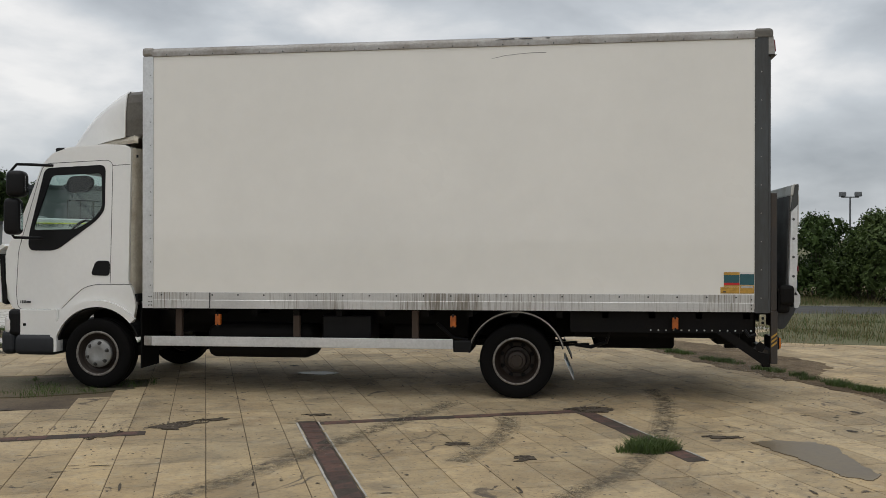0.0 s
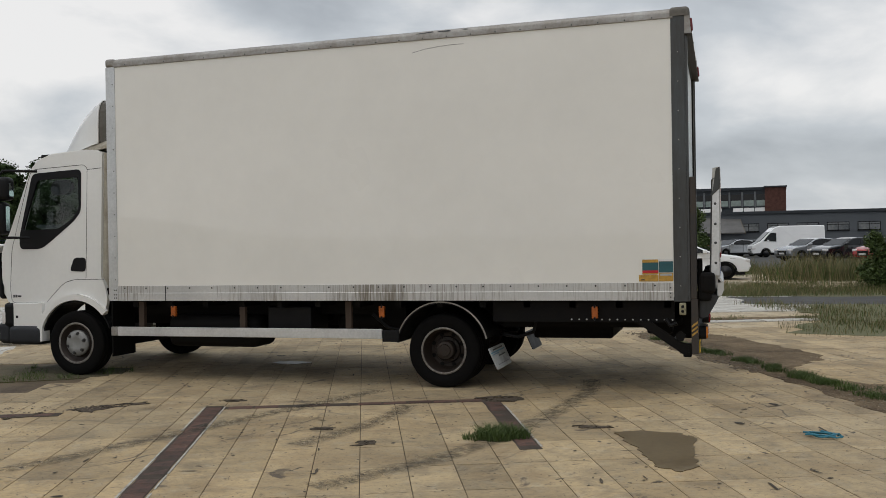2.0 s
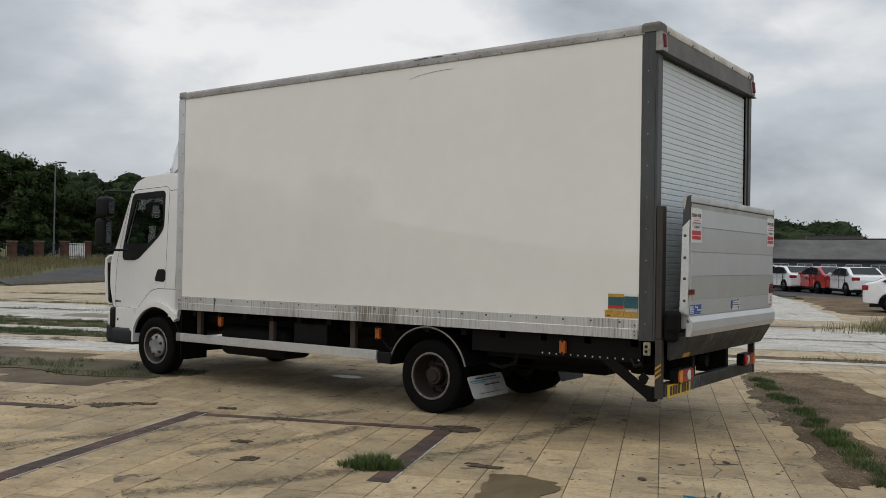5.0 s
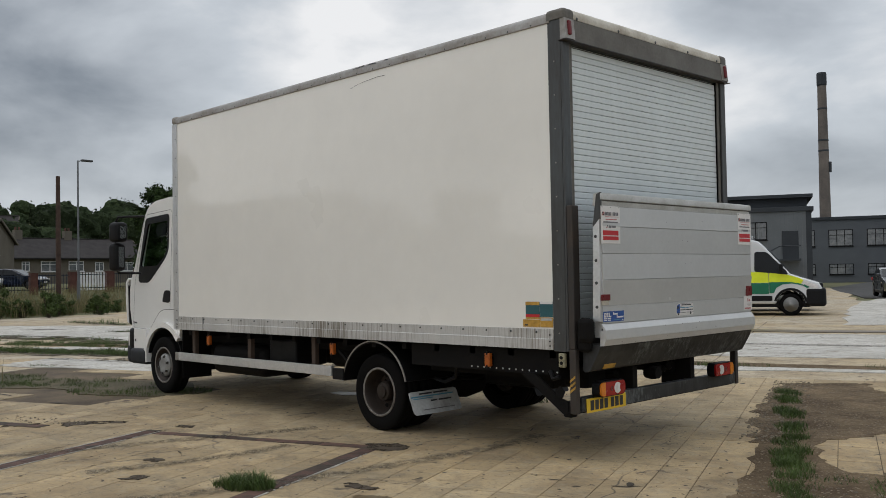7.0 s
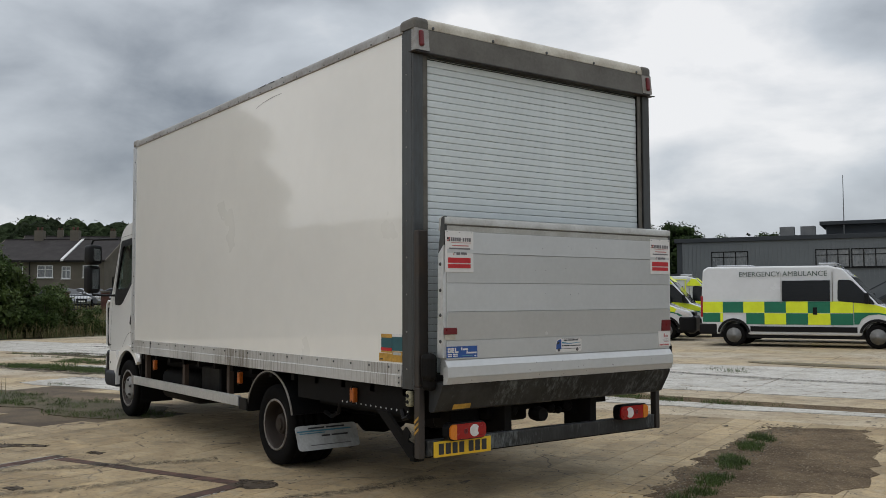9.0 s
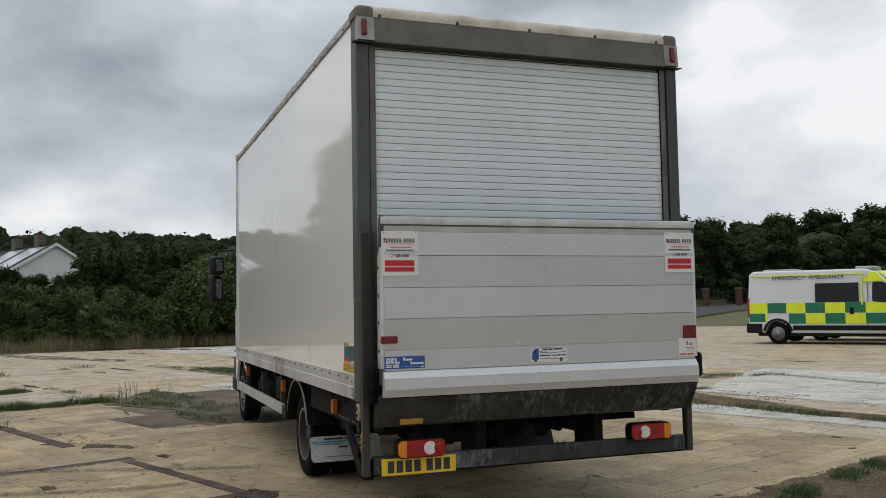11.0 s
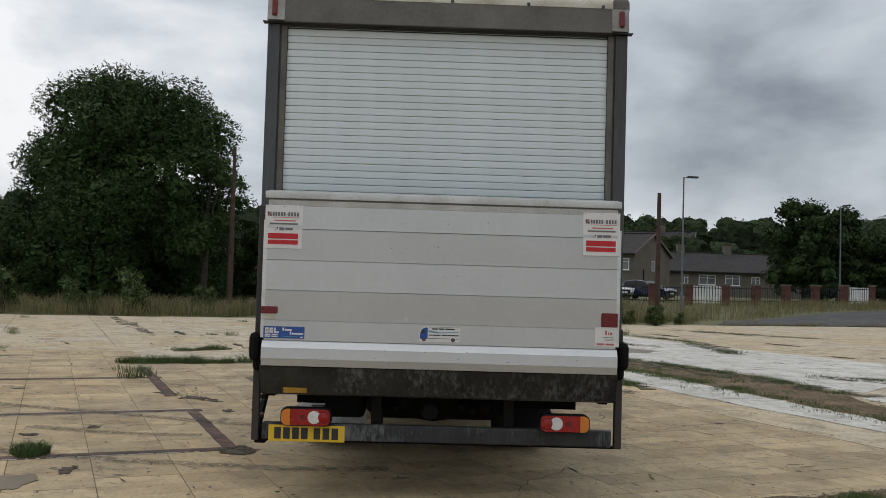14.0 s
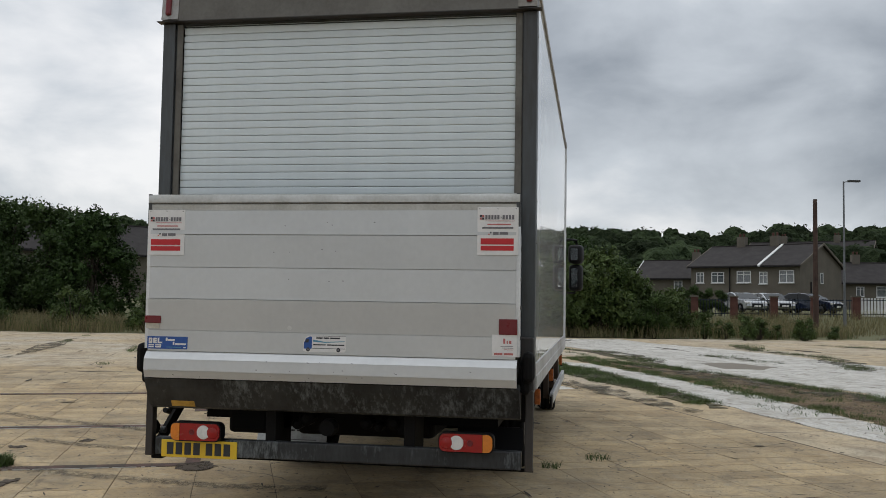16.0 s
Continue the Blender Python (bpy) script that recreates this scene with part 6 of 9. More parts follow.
# ---- grass, shrubs, trees ----
M["leaf"] = material("leaf", (0.040, 0.068, 0.018), 0.62, spec=0.15, var=0.25, scale=0.6, fine=3, bump=0.0, rand=0.45, tint=(0.022, 0.042, 0.012))
M["leaf_light"] = material("light_leaf", (0.070, 0.098, 0.028), 0.62, spec=0.2, var=0.25, scale=0.6, fine=3, bump=0.0, rand=0.45, tint=(0.032, 0.055, 0.015))
M["leaf_far"] = material("far_leaf", (0.040, 0.055, 0.026), 0.9, spec=0.05, var=0.5, scale=0.55, fine=2.6, bump=1.0, rand=0.45, tint=(0.010, 0.017, 0.008), bumpd=1.1)
M["leaf_crown"] = material("crown_leaf", (0.036, 0.056, 0.018), 0.75, spec=0.08, var=0.4, scale=0.9, fine=4, bump=0.6, rand=0.5, tint=(0.014, 0.025, 0.009), bumpd=0.3)
M["leaf_mid"] = material("mid_leaf", (0.046, 0.074, 0.020), 0.62, spec=0.15, var=0.25, scale=0.6, fine=3, bump=0.0, rand=0.45, tint=(0.028, 0.048, 0.014))
M["bark"] = material("bark", (0.07, 0.055, 0.04), 0.9, var=0.3, scale=6, fine=40, bump=0.5)


def blades(name, spots, mat, label, seed, lean=0.45, category="grass"):
    """Grass: spots of (x, y, radius, count, height)."""
    rs = np.random.RandomState(seed)
    vs, fs = [], []
    for x, y, r, n, h in spots:
        for _ in range(n):
            a, q = rs.uniform(0, 2 * math.pi), r * math.sqrt(rs.uniform())
            rx, ry = r if isinstance(r, tuple) else (q * math.cos(a), q * math.sin(a))
            px, py = x + rx, y + ry
            z = gz(px, py) - 0.005
            hh = h * rs.uniform(0.45, 1.15)
            b = rs.uniform(0, 2 * math.pi)
            w = 0.0022 + 0.011 * hh if hh < 0.42 else 0.0045 + 0.006 * hh
            dx, dy = math.cos(b), math.sin(b)
            lx, ly = rs.uniform(-lean, lean) * hh, rs.uniform(-lean, lean) * hh
            i = len(vs)
            vs += [(px - dx * w, py - dy * w, z), (px + dx * w, py + dy * w, z), (px + lx * 0.35 + dx * w * 0.7, py + ly * 0.35 + dy * w * 0.7, z + hh * 0.6), (px + lx * 0.35 - dx * w * 0.7, py + ly * 0.35 - dy * w * 0.7, z + hh * 0.6), (px + lx, py + ly, z + hh)]
            fs += [(i, i + 1, i + 2, i + 3), (i + 3, i + 2, i + 4)]
    return tagged(new(name, data_mesh(name, vs, fs, mat)), label, category, kind="stuff")


def leaf_mesh(name, blobs, n, size, mat, seed, shell=0.55, core=0.0, loose=0.9, lumps=2):
    """A crown: n small folded leaves in the outer part of overlapping blobs (x, y, z, rx, ry, rz)."""
    rs = np.random.RandomState(seed)
    w = np.array([b[3] * b[4] + b[4] * b[5] + b[3] * b[5] for b in blobs])
    pick = rs.choice(len(blobs), n, p=w / w.sum())
    B = np.array(blobs)[pick[np.arange(n) // 7 * 7]]
    d = rs.normal(size=(n, 3))
    d /= np.linalg.norm(d, axis=1)[:, None]
    r = shell + (1 - shell) * rs.uniform(size=n) ** 0.6
    r *= 1 + 0.10 * np.clip(rs.normal(size=n), -2, 0.7)
    c = B[:, :3] + d * B[:, 3:] * r[:, None]
    # leaves gather in sprigs, and broad inner leaves close the heart of each clump
    sprig = np.arange(n) // 7 * 7
    c = c[sprig] + rs.normal(size=(n, 3)) * size * (1.2 if size < 0.2 else 0.6)
    d = d[sprig]
    inner = np.arange(n) % 14 == 3
    c[inner] = (B[:, :3] + (c - B[:, :3]) * 0.62)[inner]
    up = rs.normal(size=(n, 3)) * loose + d * (1.0 if loose < 0.9 else 0.5) + np.array([0, 0, 0.5])
    up /= np.linalg.norm(up, axis=1)[:, None]
    t = np.cross(up, rs.normal(size=(n, 3)))
    t /= np.linalg.norm(t, axis=1)[:, None]
    s = np.cross(up, t)
    k = size * rs.uniform(0.55, 1.25, size=n)[:, None]
    k[inner] *= 3.2 if size < 0.2 else 1.0
    V = np.stack([c - t * k, c + s * k * 0.55 - up * k * 0.12, c + t * k, c - s * k * 0.55 - up * k * 0.12], axis=1).reshape(-1, 3)
    F = [(4 * i, 4 * i + 1, 4 * i + 2, 4 * i + 3) for i in range(n)]
    V = V.tolist()
    if core:
        ib = bmesh.new()
        bmesh.ops.create_icosphere(ib, subdivisions=lumps, radius=1.0)
        iv, jf = [v.co.copy() for v in ib.verts], [[v.index for v in f.verts] for f in ib.faces]
        ib.free()
        for b in blobs:
            k = len(V)
            q = core * (rs.uniform(0.80, 1.16, size=len(iv)) if lumps > 2 else rs.uniform(0.88, 1.08, size=len(iv)))
            V += [(b[0] + q[i] * b[3] * p.x, b[1] + q[i] * b[4] * p.y, b[2] + q[i] * b[5] * p.z) for i, p in enumerate(iv)]
            F += [tuple(k + q for q in f) for f in jf]
    return data_mesh(name, V, F, mat)


def tree_kind(h, w, n, size, mat, seed, trunk_h=0.25, count=34, core=0.55, big=1.0, loose=0.9):
    """Meshes of one tree: tapered trunk, limbs, and a clumped crown with gaps."""
    rnd = random.Random(seed)
    tb = tube([(0, 0, -0.3), (0.03 * h * rnd.uniform(-0.4, 0.4), 0, h * 0.3), (0.02 * h * rnd.uniform(-1, 1), 0.02 * h, h * 0.62), (0, 0.03 * h, h * 0.86)], [0.024 * h, 0.018 * h, 0.010 * h, 0.003 * h], 8)
    blobs = []
    for i in range(count):
        a, q = rnd.uniform(0, 2 * math.pi), math.sqrt(rnd.uniform(0.05, 1))
        z = rnd.uniform(trunk_h + 0.06, 0.90)
        env = max(0.12, 1 - (max(0.0, z - 0.36) / 0.60) ** 2) ** 0.5 * (0.8 + 0.2 * min(1, z / 0.36))
        x, y = 0.36 * w * env * q * math.cos(a), 0.36 * w * env * q * math.sin(a)
        s = rnd.uniform(0.10, 0.19) * big
        blobs.append((x, y, z * h, s * w, s * w, s * 0.75 * w))
        if i < 12:
            tube([(0, 0, h * (0.16 + 0.035 * i)), (x * 0.5, y * 0.5, z * h * 0.80), (x, y, z * h)], [0.008 * h, 0.005 * h, 0.002 * h], 5, tb)
    return mesh(tb, "trunk", "bark", True), leaf_mesh("crown", blobs, n, size, mat, seed, 0.75, core, loose)


def plant(name, kind, x, y, label, category, group="", scale=1.0, turn=0.0, sz=None):
    t, c = kind
    ob = thing(name, label, category, group, pose(x, y, gz(x, y) - 0.03, 0, 0, turn))
    ob.scale = (scale, scale, sz or scale)
    part("trunk", t, None, ob)
    part("crown", c, None, ob)
    return ob


def shrub_kind(h, w, n, size, mat, seed):
    rnd = random.Random(seed)
    tb = bmesh.new()
    blobs = []
    for i in range(14):
        a, q = rnd.uniform(0, 2 * math.pi), math.sqrt(rnd.uniform(0, 1))
        z = rnd.uniform(0.16, 0.86)
        k = 0.40 * w * q * (1.1 - 0.65 * z)
        x, y = k * math.cos(a), k * math.sin(a)
        s = rnd.uniform(0.12, 0.22) * (1.2 - 0.5 * z)
        blobs.append((x, y, z * h, s * w, s * w, s * h * 0.9))
        tube([(x * 0.15, y * 0.15, -0.05), (x * 0.6, y * 0.6, z * h * 0.6), (x, y, z * h * 1.08)], [0.02, 0.014, 0.004], 5, tb)
    return mesh(tb, "stem", "bark", True), leaf_mesh("foliage", blobs, n, size, mat, seed, 0.45, 0.0)


def shrub(kind, x, y, label, scale=1.0, turn=0.0, group="shrubs along the yard's edge", sz=None):
    ob = thing("shrub", label, "shrub", group, pose(x, y, gz(x, y) - 0.03, 0, 0, turn))
    ob.scale = (scale, scale, sz or scale)
    part("stem", kind[0], None, ob)
    part("foliage", kind[1], None, ob)
    return ob


rnd = random.Random(5)
# weeds in the joints
weeds = [(-1.28, -2.03, 0.15, 900, 0.10), (-1.14, -1.99, 0.10, 340, 0.085), (-1.42, -2.10, 0.09, 200, 0.06)]
def weed_band(outline, n, r, count, h):
    """Weeds strewn over a patch of the yard."""
    us, vs = [p[0] for p in outline], [p[1] for p in outline]
    left = n
    while left:
        u, v = rnd.uniform(min(us), max(us)), rnd.uniform(min(vs), max(vs))
        inside = False
        for (a, b), (c, d) in zip(outline, outline[1:] + outline[:1]):
            if (b > v) != (d > v) and u < a + (c - a) * (v - b) / (d - b):
                inside = not inside
        if inside:
            p = yard(u, v)
            k = rnd.uniform(0.5, 1.4)
            weeds.append((p.x, p.y, r * k, int(count * k), h * rnd.uniform(0.5, 1.5)))
            left -= 1


weed_band(soil_spots[5][0], 70, 0.16, 60, 0.055)
weed_band(soil_spots[6][0], 60, 0.15, 110, 0.10)
weed_band(soil_spots[7][0], 16, 0.14, 90, 0.08)
weed_band([(-14.5, 6.95), (-9.8, 6.78), (-5.2, 6.7), (-3.4, 6.75), (-4.0, 7.1), (-6.9, 7.45), (-9.8, 7.7), (-14.5, 7.7)], 330, 0.17, 75, 0.055)
weed_band([(-14.6, 8.5), (-8, 8.35), (-4.4, 8.05), (-1.5, 7.85), (2, 7.4), (2, 7.6), (-1.5, 8.15), (-4.4, 8.5), (-8, 8.8), (-14.6, 8.85)], 170, 0.16, 70, 0.055)
weed_band([(-14.6, 8.9), (-11.5, 9.1), (-10.2, 9.6), (-8.6, 9.85), (-4.3, 9.8), (-2.5, 9.3), (-2.3, 9.7), (-4.3, 10.2), (-8.6, 10.2), (-10.4, 9.9), (-14.6, 9.2)], 130, 0.18, 75, 0.06)
weed_band(soil_spots[4][0], 40, 0.16, 60, 0.05)
weed_band([(-8.6, 8.6), (-2.5, 8.4), (-3.0, 9.6), (-8.6, 9.8)], 50, 0.16, 35, 0.045)
for u, v, n in ((-8.35, 0.05, 60), (-8.25, 2.15, 130), (-8.4, 1.75, 90), (-5.98, -0.42, 130), (-6.1, -0.25, 70)):
    p = yard(u, v)
    weeds.append((p.x, p.y, 0.2, n, 0.17))
for i in range(60):
    v = rnd.uniform(-1.3, 5.0)
    p = yard(3.36 - 0.06 * v + rnd.uniform(-0.06, 0.08), v)
    weeds.append((p.x, p.y, 0.11, 100, 0.065))
for i in range(20):
    p = yard(rnd.uniform(3.3, 5.2), rnd.uniform(-0.6, -0.1))
    weeds.append((p.x, p.y, 0.12, 60, 0.05))
for i in range(50):
    p = yard(rnd.uniform(-3.5, 13), rnd.uniform(7.5, 7.75))
    weeds.append((p.x, p.y, 0.22, 40, 0.07))
for x, y, r, n, h in ((-15.4, 1.55, 0.28, 150, 0.22), (-2.32, 2.5, 0.08, 60, 0.07), (-2.85, 2.9, 0.12, 90, 0.07), (-18, -3.9, 0.2, 80, 0.14), (-20.5, -2.2, 0.35, 120, 0.12), (-13.5, 2.6, 0.25, 80, 0.15), (-8.2, -3.4, 0.3, 90, 0.14), (-26, 8.0, 0.5, 120, 0.2), (-6.4, 12.3, 0.5, 120, 0.09), (-6.0, 12.0, 0.3, 80, 0.08)):
    weeds.append((x, y, r, n, h))
for a, b, n in (((-21.5, 17.7), (-17.8, 16.3), 16), ((-17.8, 16.3), (-14.75, 16.4), 14), ((-14.75, 16.4), (-9.8, 14.06), 26), ((-21.5, 21.1), (-16.4, 23.2), 22), ((-4.6, 11.5), (-2.5, 13.0), 20), ((-18, 11.0), (-13, 10.4), 12), ((-15.5, 13.2), (-12.0, 13.4), 12)):
    for _ in range(n):
        s = rnd.random()
        p = yard(a[0] + (b[0] - a[0]) * s, a[1] + (b[1] - a[1]) * s + rnd.uniform(-0.25, 0.25))
        weeds.append((p.x, p.y, 0.34, 40, 0.075))
for i in range(34):
    k = rnd.choice((-2, -1, 1, 2, 3, 4))
    p = yard(rnd.uniform(-30, -9), k * 2.4 + rnd.uniform(-0.08, 0.08))
    weeds.append((p.x, p.y, 0.16, 70, 0.06))
    weeds.append((p.x + 0.25, p.y + 0.1, 0.12, 40, 0.045))
blades("weeds", weeds, "blade", "green weeds growing in the joints", 3, 0.9)
tall = [(-10.0 + 0.4 * rnd.gauss(0, 1), -1.2 + 0.3 * rnd.gauss(0, 1), 0.1, 3, 0.34) for _ in range(12)]
blades("weeds", tall, "dry_blade", "tall thin weed stalks", 4, 0.25)

# long grass round the yard
belt = []
for i in range(1500):
    y = rnd.uniform(-34, 14.5)
    x0 = np.interp(y, [-34, -13, -4, 3, 10, 15.5], [-24.2, -27.2, -31.2, -32.7, -34.7, -37.0])
    deep = 9.0 if y < 4 else (18.0 if y < 19 else 4.5)
    belt.append((x0 - rnd.uniform(0.0, deep), y, 0.5, 40, rnd.uniform(0.35, 0.80)))
blades("long_grass", belt, "dry_blade", "long dry grass along the edge of the yard", 6)
green = [(x - 0.3, y, 0.5, 30, h * 0.7) for x, y, r, n, h in belt[::2]]
blades("long_grass", green, "blade", "green grass among the dry stalks", 7)
verge = []
for i in range(700):
    y = rnd.uniform(12, 46)
    x0 = np.interp(y, [12, 18, 26, 37, 46], [-38, -44.3, -50.3, -54.3, -56])
    verge.append((x0 + (-59 - x0) * rnd.random(), y, 0.7, 26, 0.55))
for i in range(260):
    y = rnd.uniform(15, 40)
    verge.append((np.interp(y, [15.5, 23, 34, 46], [-36.9, -40.6, -44.1, -50.1]) + rnd.uniform(-0.3, 0.2), y, 0.5, 14, 0.22))
blades("long_grass", verge, "dry_blade", "long dry grass verge beyond the road", 8)
east = []
for i in range(520):
    y = rnd.choice((rnd.uniform(5.6, 12.5), rnd.uniform(15.6, 20)))
    x0 = np.interp(y, [6.5, 9.5, 12, 15.5, 17, 20], [1.5, 2.0, 1.1, -0.4, -0.4, 4.0])
    east.append((x0 + rnd.random() ** 1.6 * 16, y, 0.45, 40, rnd.uniform(0.06, 0.20)))
for i in range(330):
    east.append((rnd.uniform(0.5, 30) , rnd.uniform(28.8, 36), 0.55, 22, rnd.uniform(0.4, 0.85)))
for i in range(420):
    s_ = rnd.random()
    east.append((-1.6 + 12 * s_ + rnd.uniform(-0.4, 0.4), rnd.uniform(14.4, 21.0) + 3.5 * s_, 0.5, 34, rnd.uniform(0.10, 0.26)))
for i in range(60):
    east.append((rnd.uniform(1.6, 5.0), rnd.uniform(24.0, 29.0), 0.6, 34, rnd.uniform(0.5, 1.0)))
blades("long_grass", east, "dry_blade", "dry grass on open ground beside the yard", 9)
blades("long_grass", [(x, y, r, 30, h * 0.8) for x, y, r, n, h in east], "blade", "green grass on open ground beside the yard", 10)
sheet("soil_patch", [(1.3, 6.0), (2.0, 9.5), (1.8, 12.4), (10, 12.9), (30, 12.6), (30, 5), (8, 4.6)], 0.004, "land", "grassy soil beside the slabs", "soil", kind="stuff", wob=0.25, seed=13, thick=0.03)
sheet("road", [(0.9, 12.7), (2.0, 12.5), (30, 12.7), (30, 15.9), (3, 15.5), (0.4, 15.3)], 0.0025, "asphalt", "worn grey asphalt track between the grass", "road", wob=0.2, seed=18, thick=0.03)
sheet("soil_patch", [(-0.5, 15.6), (-0.5, 17), (4, 20), (30, 22), (30, 16), (10, 15.4)], 0.004, "land", "grassy soil beside the slabs", "soil", kind="stuff", wob=0.25, seed=14, thick=0.03)

SH = [shrub_kind(3.2, 3.0, 7600, 0.060, "leaf_light", 41), shrub_kind(3.0, 2.6, 8000, 0.054, "leaf_mid", 42), shrub_kind(1.5, 1.5, 2600, 0.042, "leaf_light", 43)]
for i in range(17):
    y = -5.4 + 0.72 * i
    x = -34.0 - rnd.uniform(0, 2.2) - 0.06 * y
    shrub(SH[0 if i % 3 else 1], x, y, "leafy green self-sown shrub in long grass", rnd.uniform(0.72, 1.18) * (1.28 if 1.4 < y < 5 else 0.95 if y < 5 else 0.75), rnd.uniform(0, 360))
for x, y, s in ((-30, -10.5, 1.3), (-30.5, -13, 1.0), (-29, -15, 1.2), (-28.6, -18, 1.3), (-27.8, -21, 1.0), (-32, -8.0, 0.9), (-33.5, 9.0, 0.8), (-34.2, 11.5, 0.7), (-35, 7.6, 0.9), (-30.6, -12, 0.7), (-28, -24, 1.2), (-26, -27, 1.1)):
    shrub(SH[2], x, y, "small green sapling in long grass", s, rnd.uniform(0, 360))
for x, y, s in ((5.4, 18.4, 0.95), (6.4, 17.2, 0.95), (7.6, 18.8, 1.05), (8.6, 17.0, 1.1), (9.6, 19.2, 1.1), (10.6, 17.4, 1.1), (12.2, 18.6, 1.15), (14.0, 17.4, 1.15), (15.6, 19.0, 1.15), (4.6, 19.4, 0.62), (7.0, 20.4, 1.0), (11.4, 20.6, 1.1)):
    shrub(SH[int(x) % 2], x, y, "dense green shrub beside the yard", s, rnd.uniform(0, 360), "shrubs east of the yard")

TR = [tree_kind(13.4, 15.2, 190000, 0.082, "leaf", 51, 0.0, 92, 0.0, 0.86), tree_kind(9.0, 8.0, 16000, 0.132, "leaf", 52, 0.0, 40, 0.0), tree_kind(8.5, 7.5, 16000, 0.132, "leaf_mid", 53, 0.0, 40, 0.0), tree_kind(9.5, 6.0, 9000, 0.085, "leaf", 54, 0.30, 24, 0.0), tree_kind(9.0, 8.0, 10500, 0.165, "leaf_crown", 55, 0.0, 64, 0.62, 0.80, 0.7), tree_kind(8.5, 7.5, 10500, 0.165, "leaf_crown", 56, 0.0, 64, 0.62, 0.80, 0.7)]
plant("tree", TR[0], -45.8, -15.8, "large dark green broadleaf tree", "tree", "trees round the yard", 1.0, 0, 0.97)
plant("tree", TR[3], -42.6, -10.6, "slender tree with sparse branches beside a lamp post", "tree", "trees round the yard", 0.95, 40)
for x, y, s, k in ((-41, -24.5, 0.72, 1), (-43, -28.5, 0.8, 2), (-39, -31, 0.7, 1), (-46, -33, 0.85, 2), (-36, -36, 0.8, 1), (-47, -22, 0.6, 1)):
    plant("tree", TR[k], x, y, "dark green tree behind long grass", "tree", "trees round the yard", s, rnd.uniform(0, 360))
for az, d, s, k in ((156.4, 79, 0.92, 1), (154.6, 82, 0.86, 1), (152.4, 84, 0.72, 2), (150.5, 82, 0.70, 1), (148.6, 84, 0.78, 2), (146.4, 82, 0.88, 1), (144.6, 84, 0.86, 1), (142.6, 86, 0.70, 2), (140.5, 88, 0.8, 1), (138.0, 95, 0.78, 2), (135.5, 95, 0.85, 1), (133.0, 98, 0.98, 1), (130.5, 100, 1.0, 1), (128, 100, 0.92, 2), (125, 102, 0.9, 1)):
    plant("tree", TR[k + 3], 6 + d * math.cos(radians(az)), d * math.sin(radians(az)), "broadleaf tree behind the fence", "tree", "trees behind the fence", s, rnd.uniform(0, 360))
for i, az in enumerate(np.linspace(-158, -181, 15)):
    d = 57 + 3 * math.sin(i * 2.1)
    plant("tree", TR[4 + i % 2], 6 + d * math.cos(radians(az)), d * math.sin(radians(az)), "low bushy tree in a dark hedge line", "tree", "hedge line behind the grass", 0.46 + 0.07 * math.sin(i * 1.7), rnd.uniform(0, 360))
for x, y, s in ((-38.9, 6.5, 0.6), (-39.8, 5.6, 0.8), (-38.6, 4.6, 1.0), (-39.4, 3.2, 1.0)):
    shrub(SH[0], x, y, "leafy green self-sown shrub in long grass", s, rnd.uniform(0, 360))
shrub(SH[0], -2.2, 68, "light green bush before the long building", 1.55, 40, "")

for x, y, s in ((-78, 84, 1.25), (-83, 81, 1.2), (-73, 86, 1.1), (-94, 84, 1.15)):
    plant("tree", TR[4], x, y, "tall dark tree behind the parked ambulances", "tree", "trees behind the fence", s, rnd.uniform(0, 360))
for x, y, s in ((-47.0, 1.0, 0.62), (-48.5, 3.8, 0.5), (-49, -2.0, 0.58)):
    plant("tree", TR[1], x, y, "dark green tree behind the shrubs", "tree", "trees behind the shrubs", s, rnd.uniform(0, 360))
for y, s in ((8.4, 0.62), (9.4, 0.78), (10.4, 0.7), (11.5, 0.66)):
    shrub(SH[1], -59.6, y, "clipped green hedge bush behind the railings", s, rnd.uniform(0, 360), "hedge before the houses")
for x, y, s in ((-34.4, 8.3, 0.72), (-34.3, 9.7, 0.85), (-35.2, 10.6, 0.6), (-34.9, 11.6, 0.7), (-36.2, 13.2, 0.55)):
    shrub(SH[2], x, y, "low green weedy shrub in long grass", s, rnd.uniform(0, 360), sz=s * 0.8)

# wooded hill: one mass of crowns
def woods():
    r = random.Random(9)
    blobs = []
    for i in range(640):
        az = r.uniform(116, 212)
        d = (128 if az > 148 else 105) + 220 * r.random() ** 1.3
        x, y = 6 + d * math.cos(radians(az)), d * math.sin(radians(az))
        s = r.uniform(3.0, 5.2)
        z = gz(x, y)
        for _ in range(2):
            k = r.uniform(0.55, 1.0)
            blobs.append((x + r.uniform(-2.8, 2.8), y + r.uniform(-2.8, 2.8), z + s * r.uniform(0.5, 1.1), s * k, s * k, s * k * 0.85))
    for i in range(110):
        az, d = r.uniform(103, 117), r.uniform(190, 290)
        x, y = 6 + d * math.cos(radians(az)), d * math.sin(radians(az))
        s = r.uniform(3.5, 6.0)
        blobs.append((x, y, gz(x, y) + (d - 190) * 0.05 + s * 0.5, s * 1.3, s * 1.3, s))
    me = leaf_mesh("woods", blobs, 160000, 0.29, "leaf_far", 77, 0.86, 0.84, 0.7, 3)
    tagged(new("woods", me), "dark wooded hillside", "woods", kind="stuff")


woods()

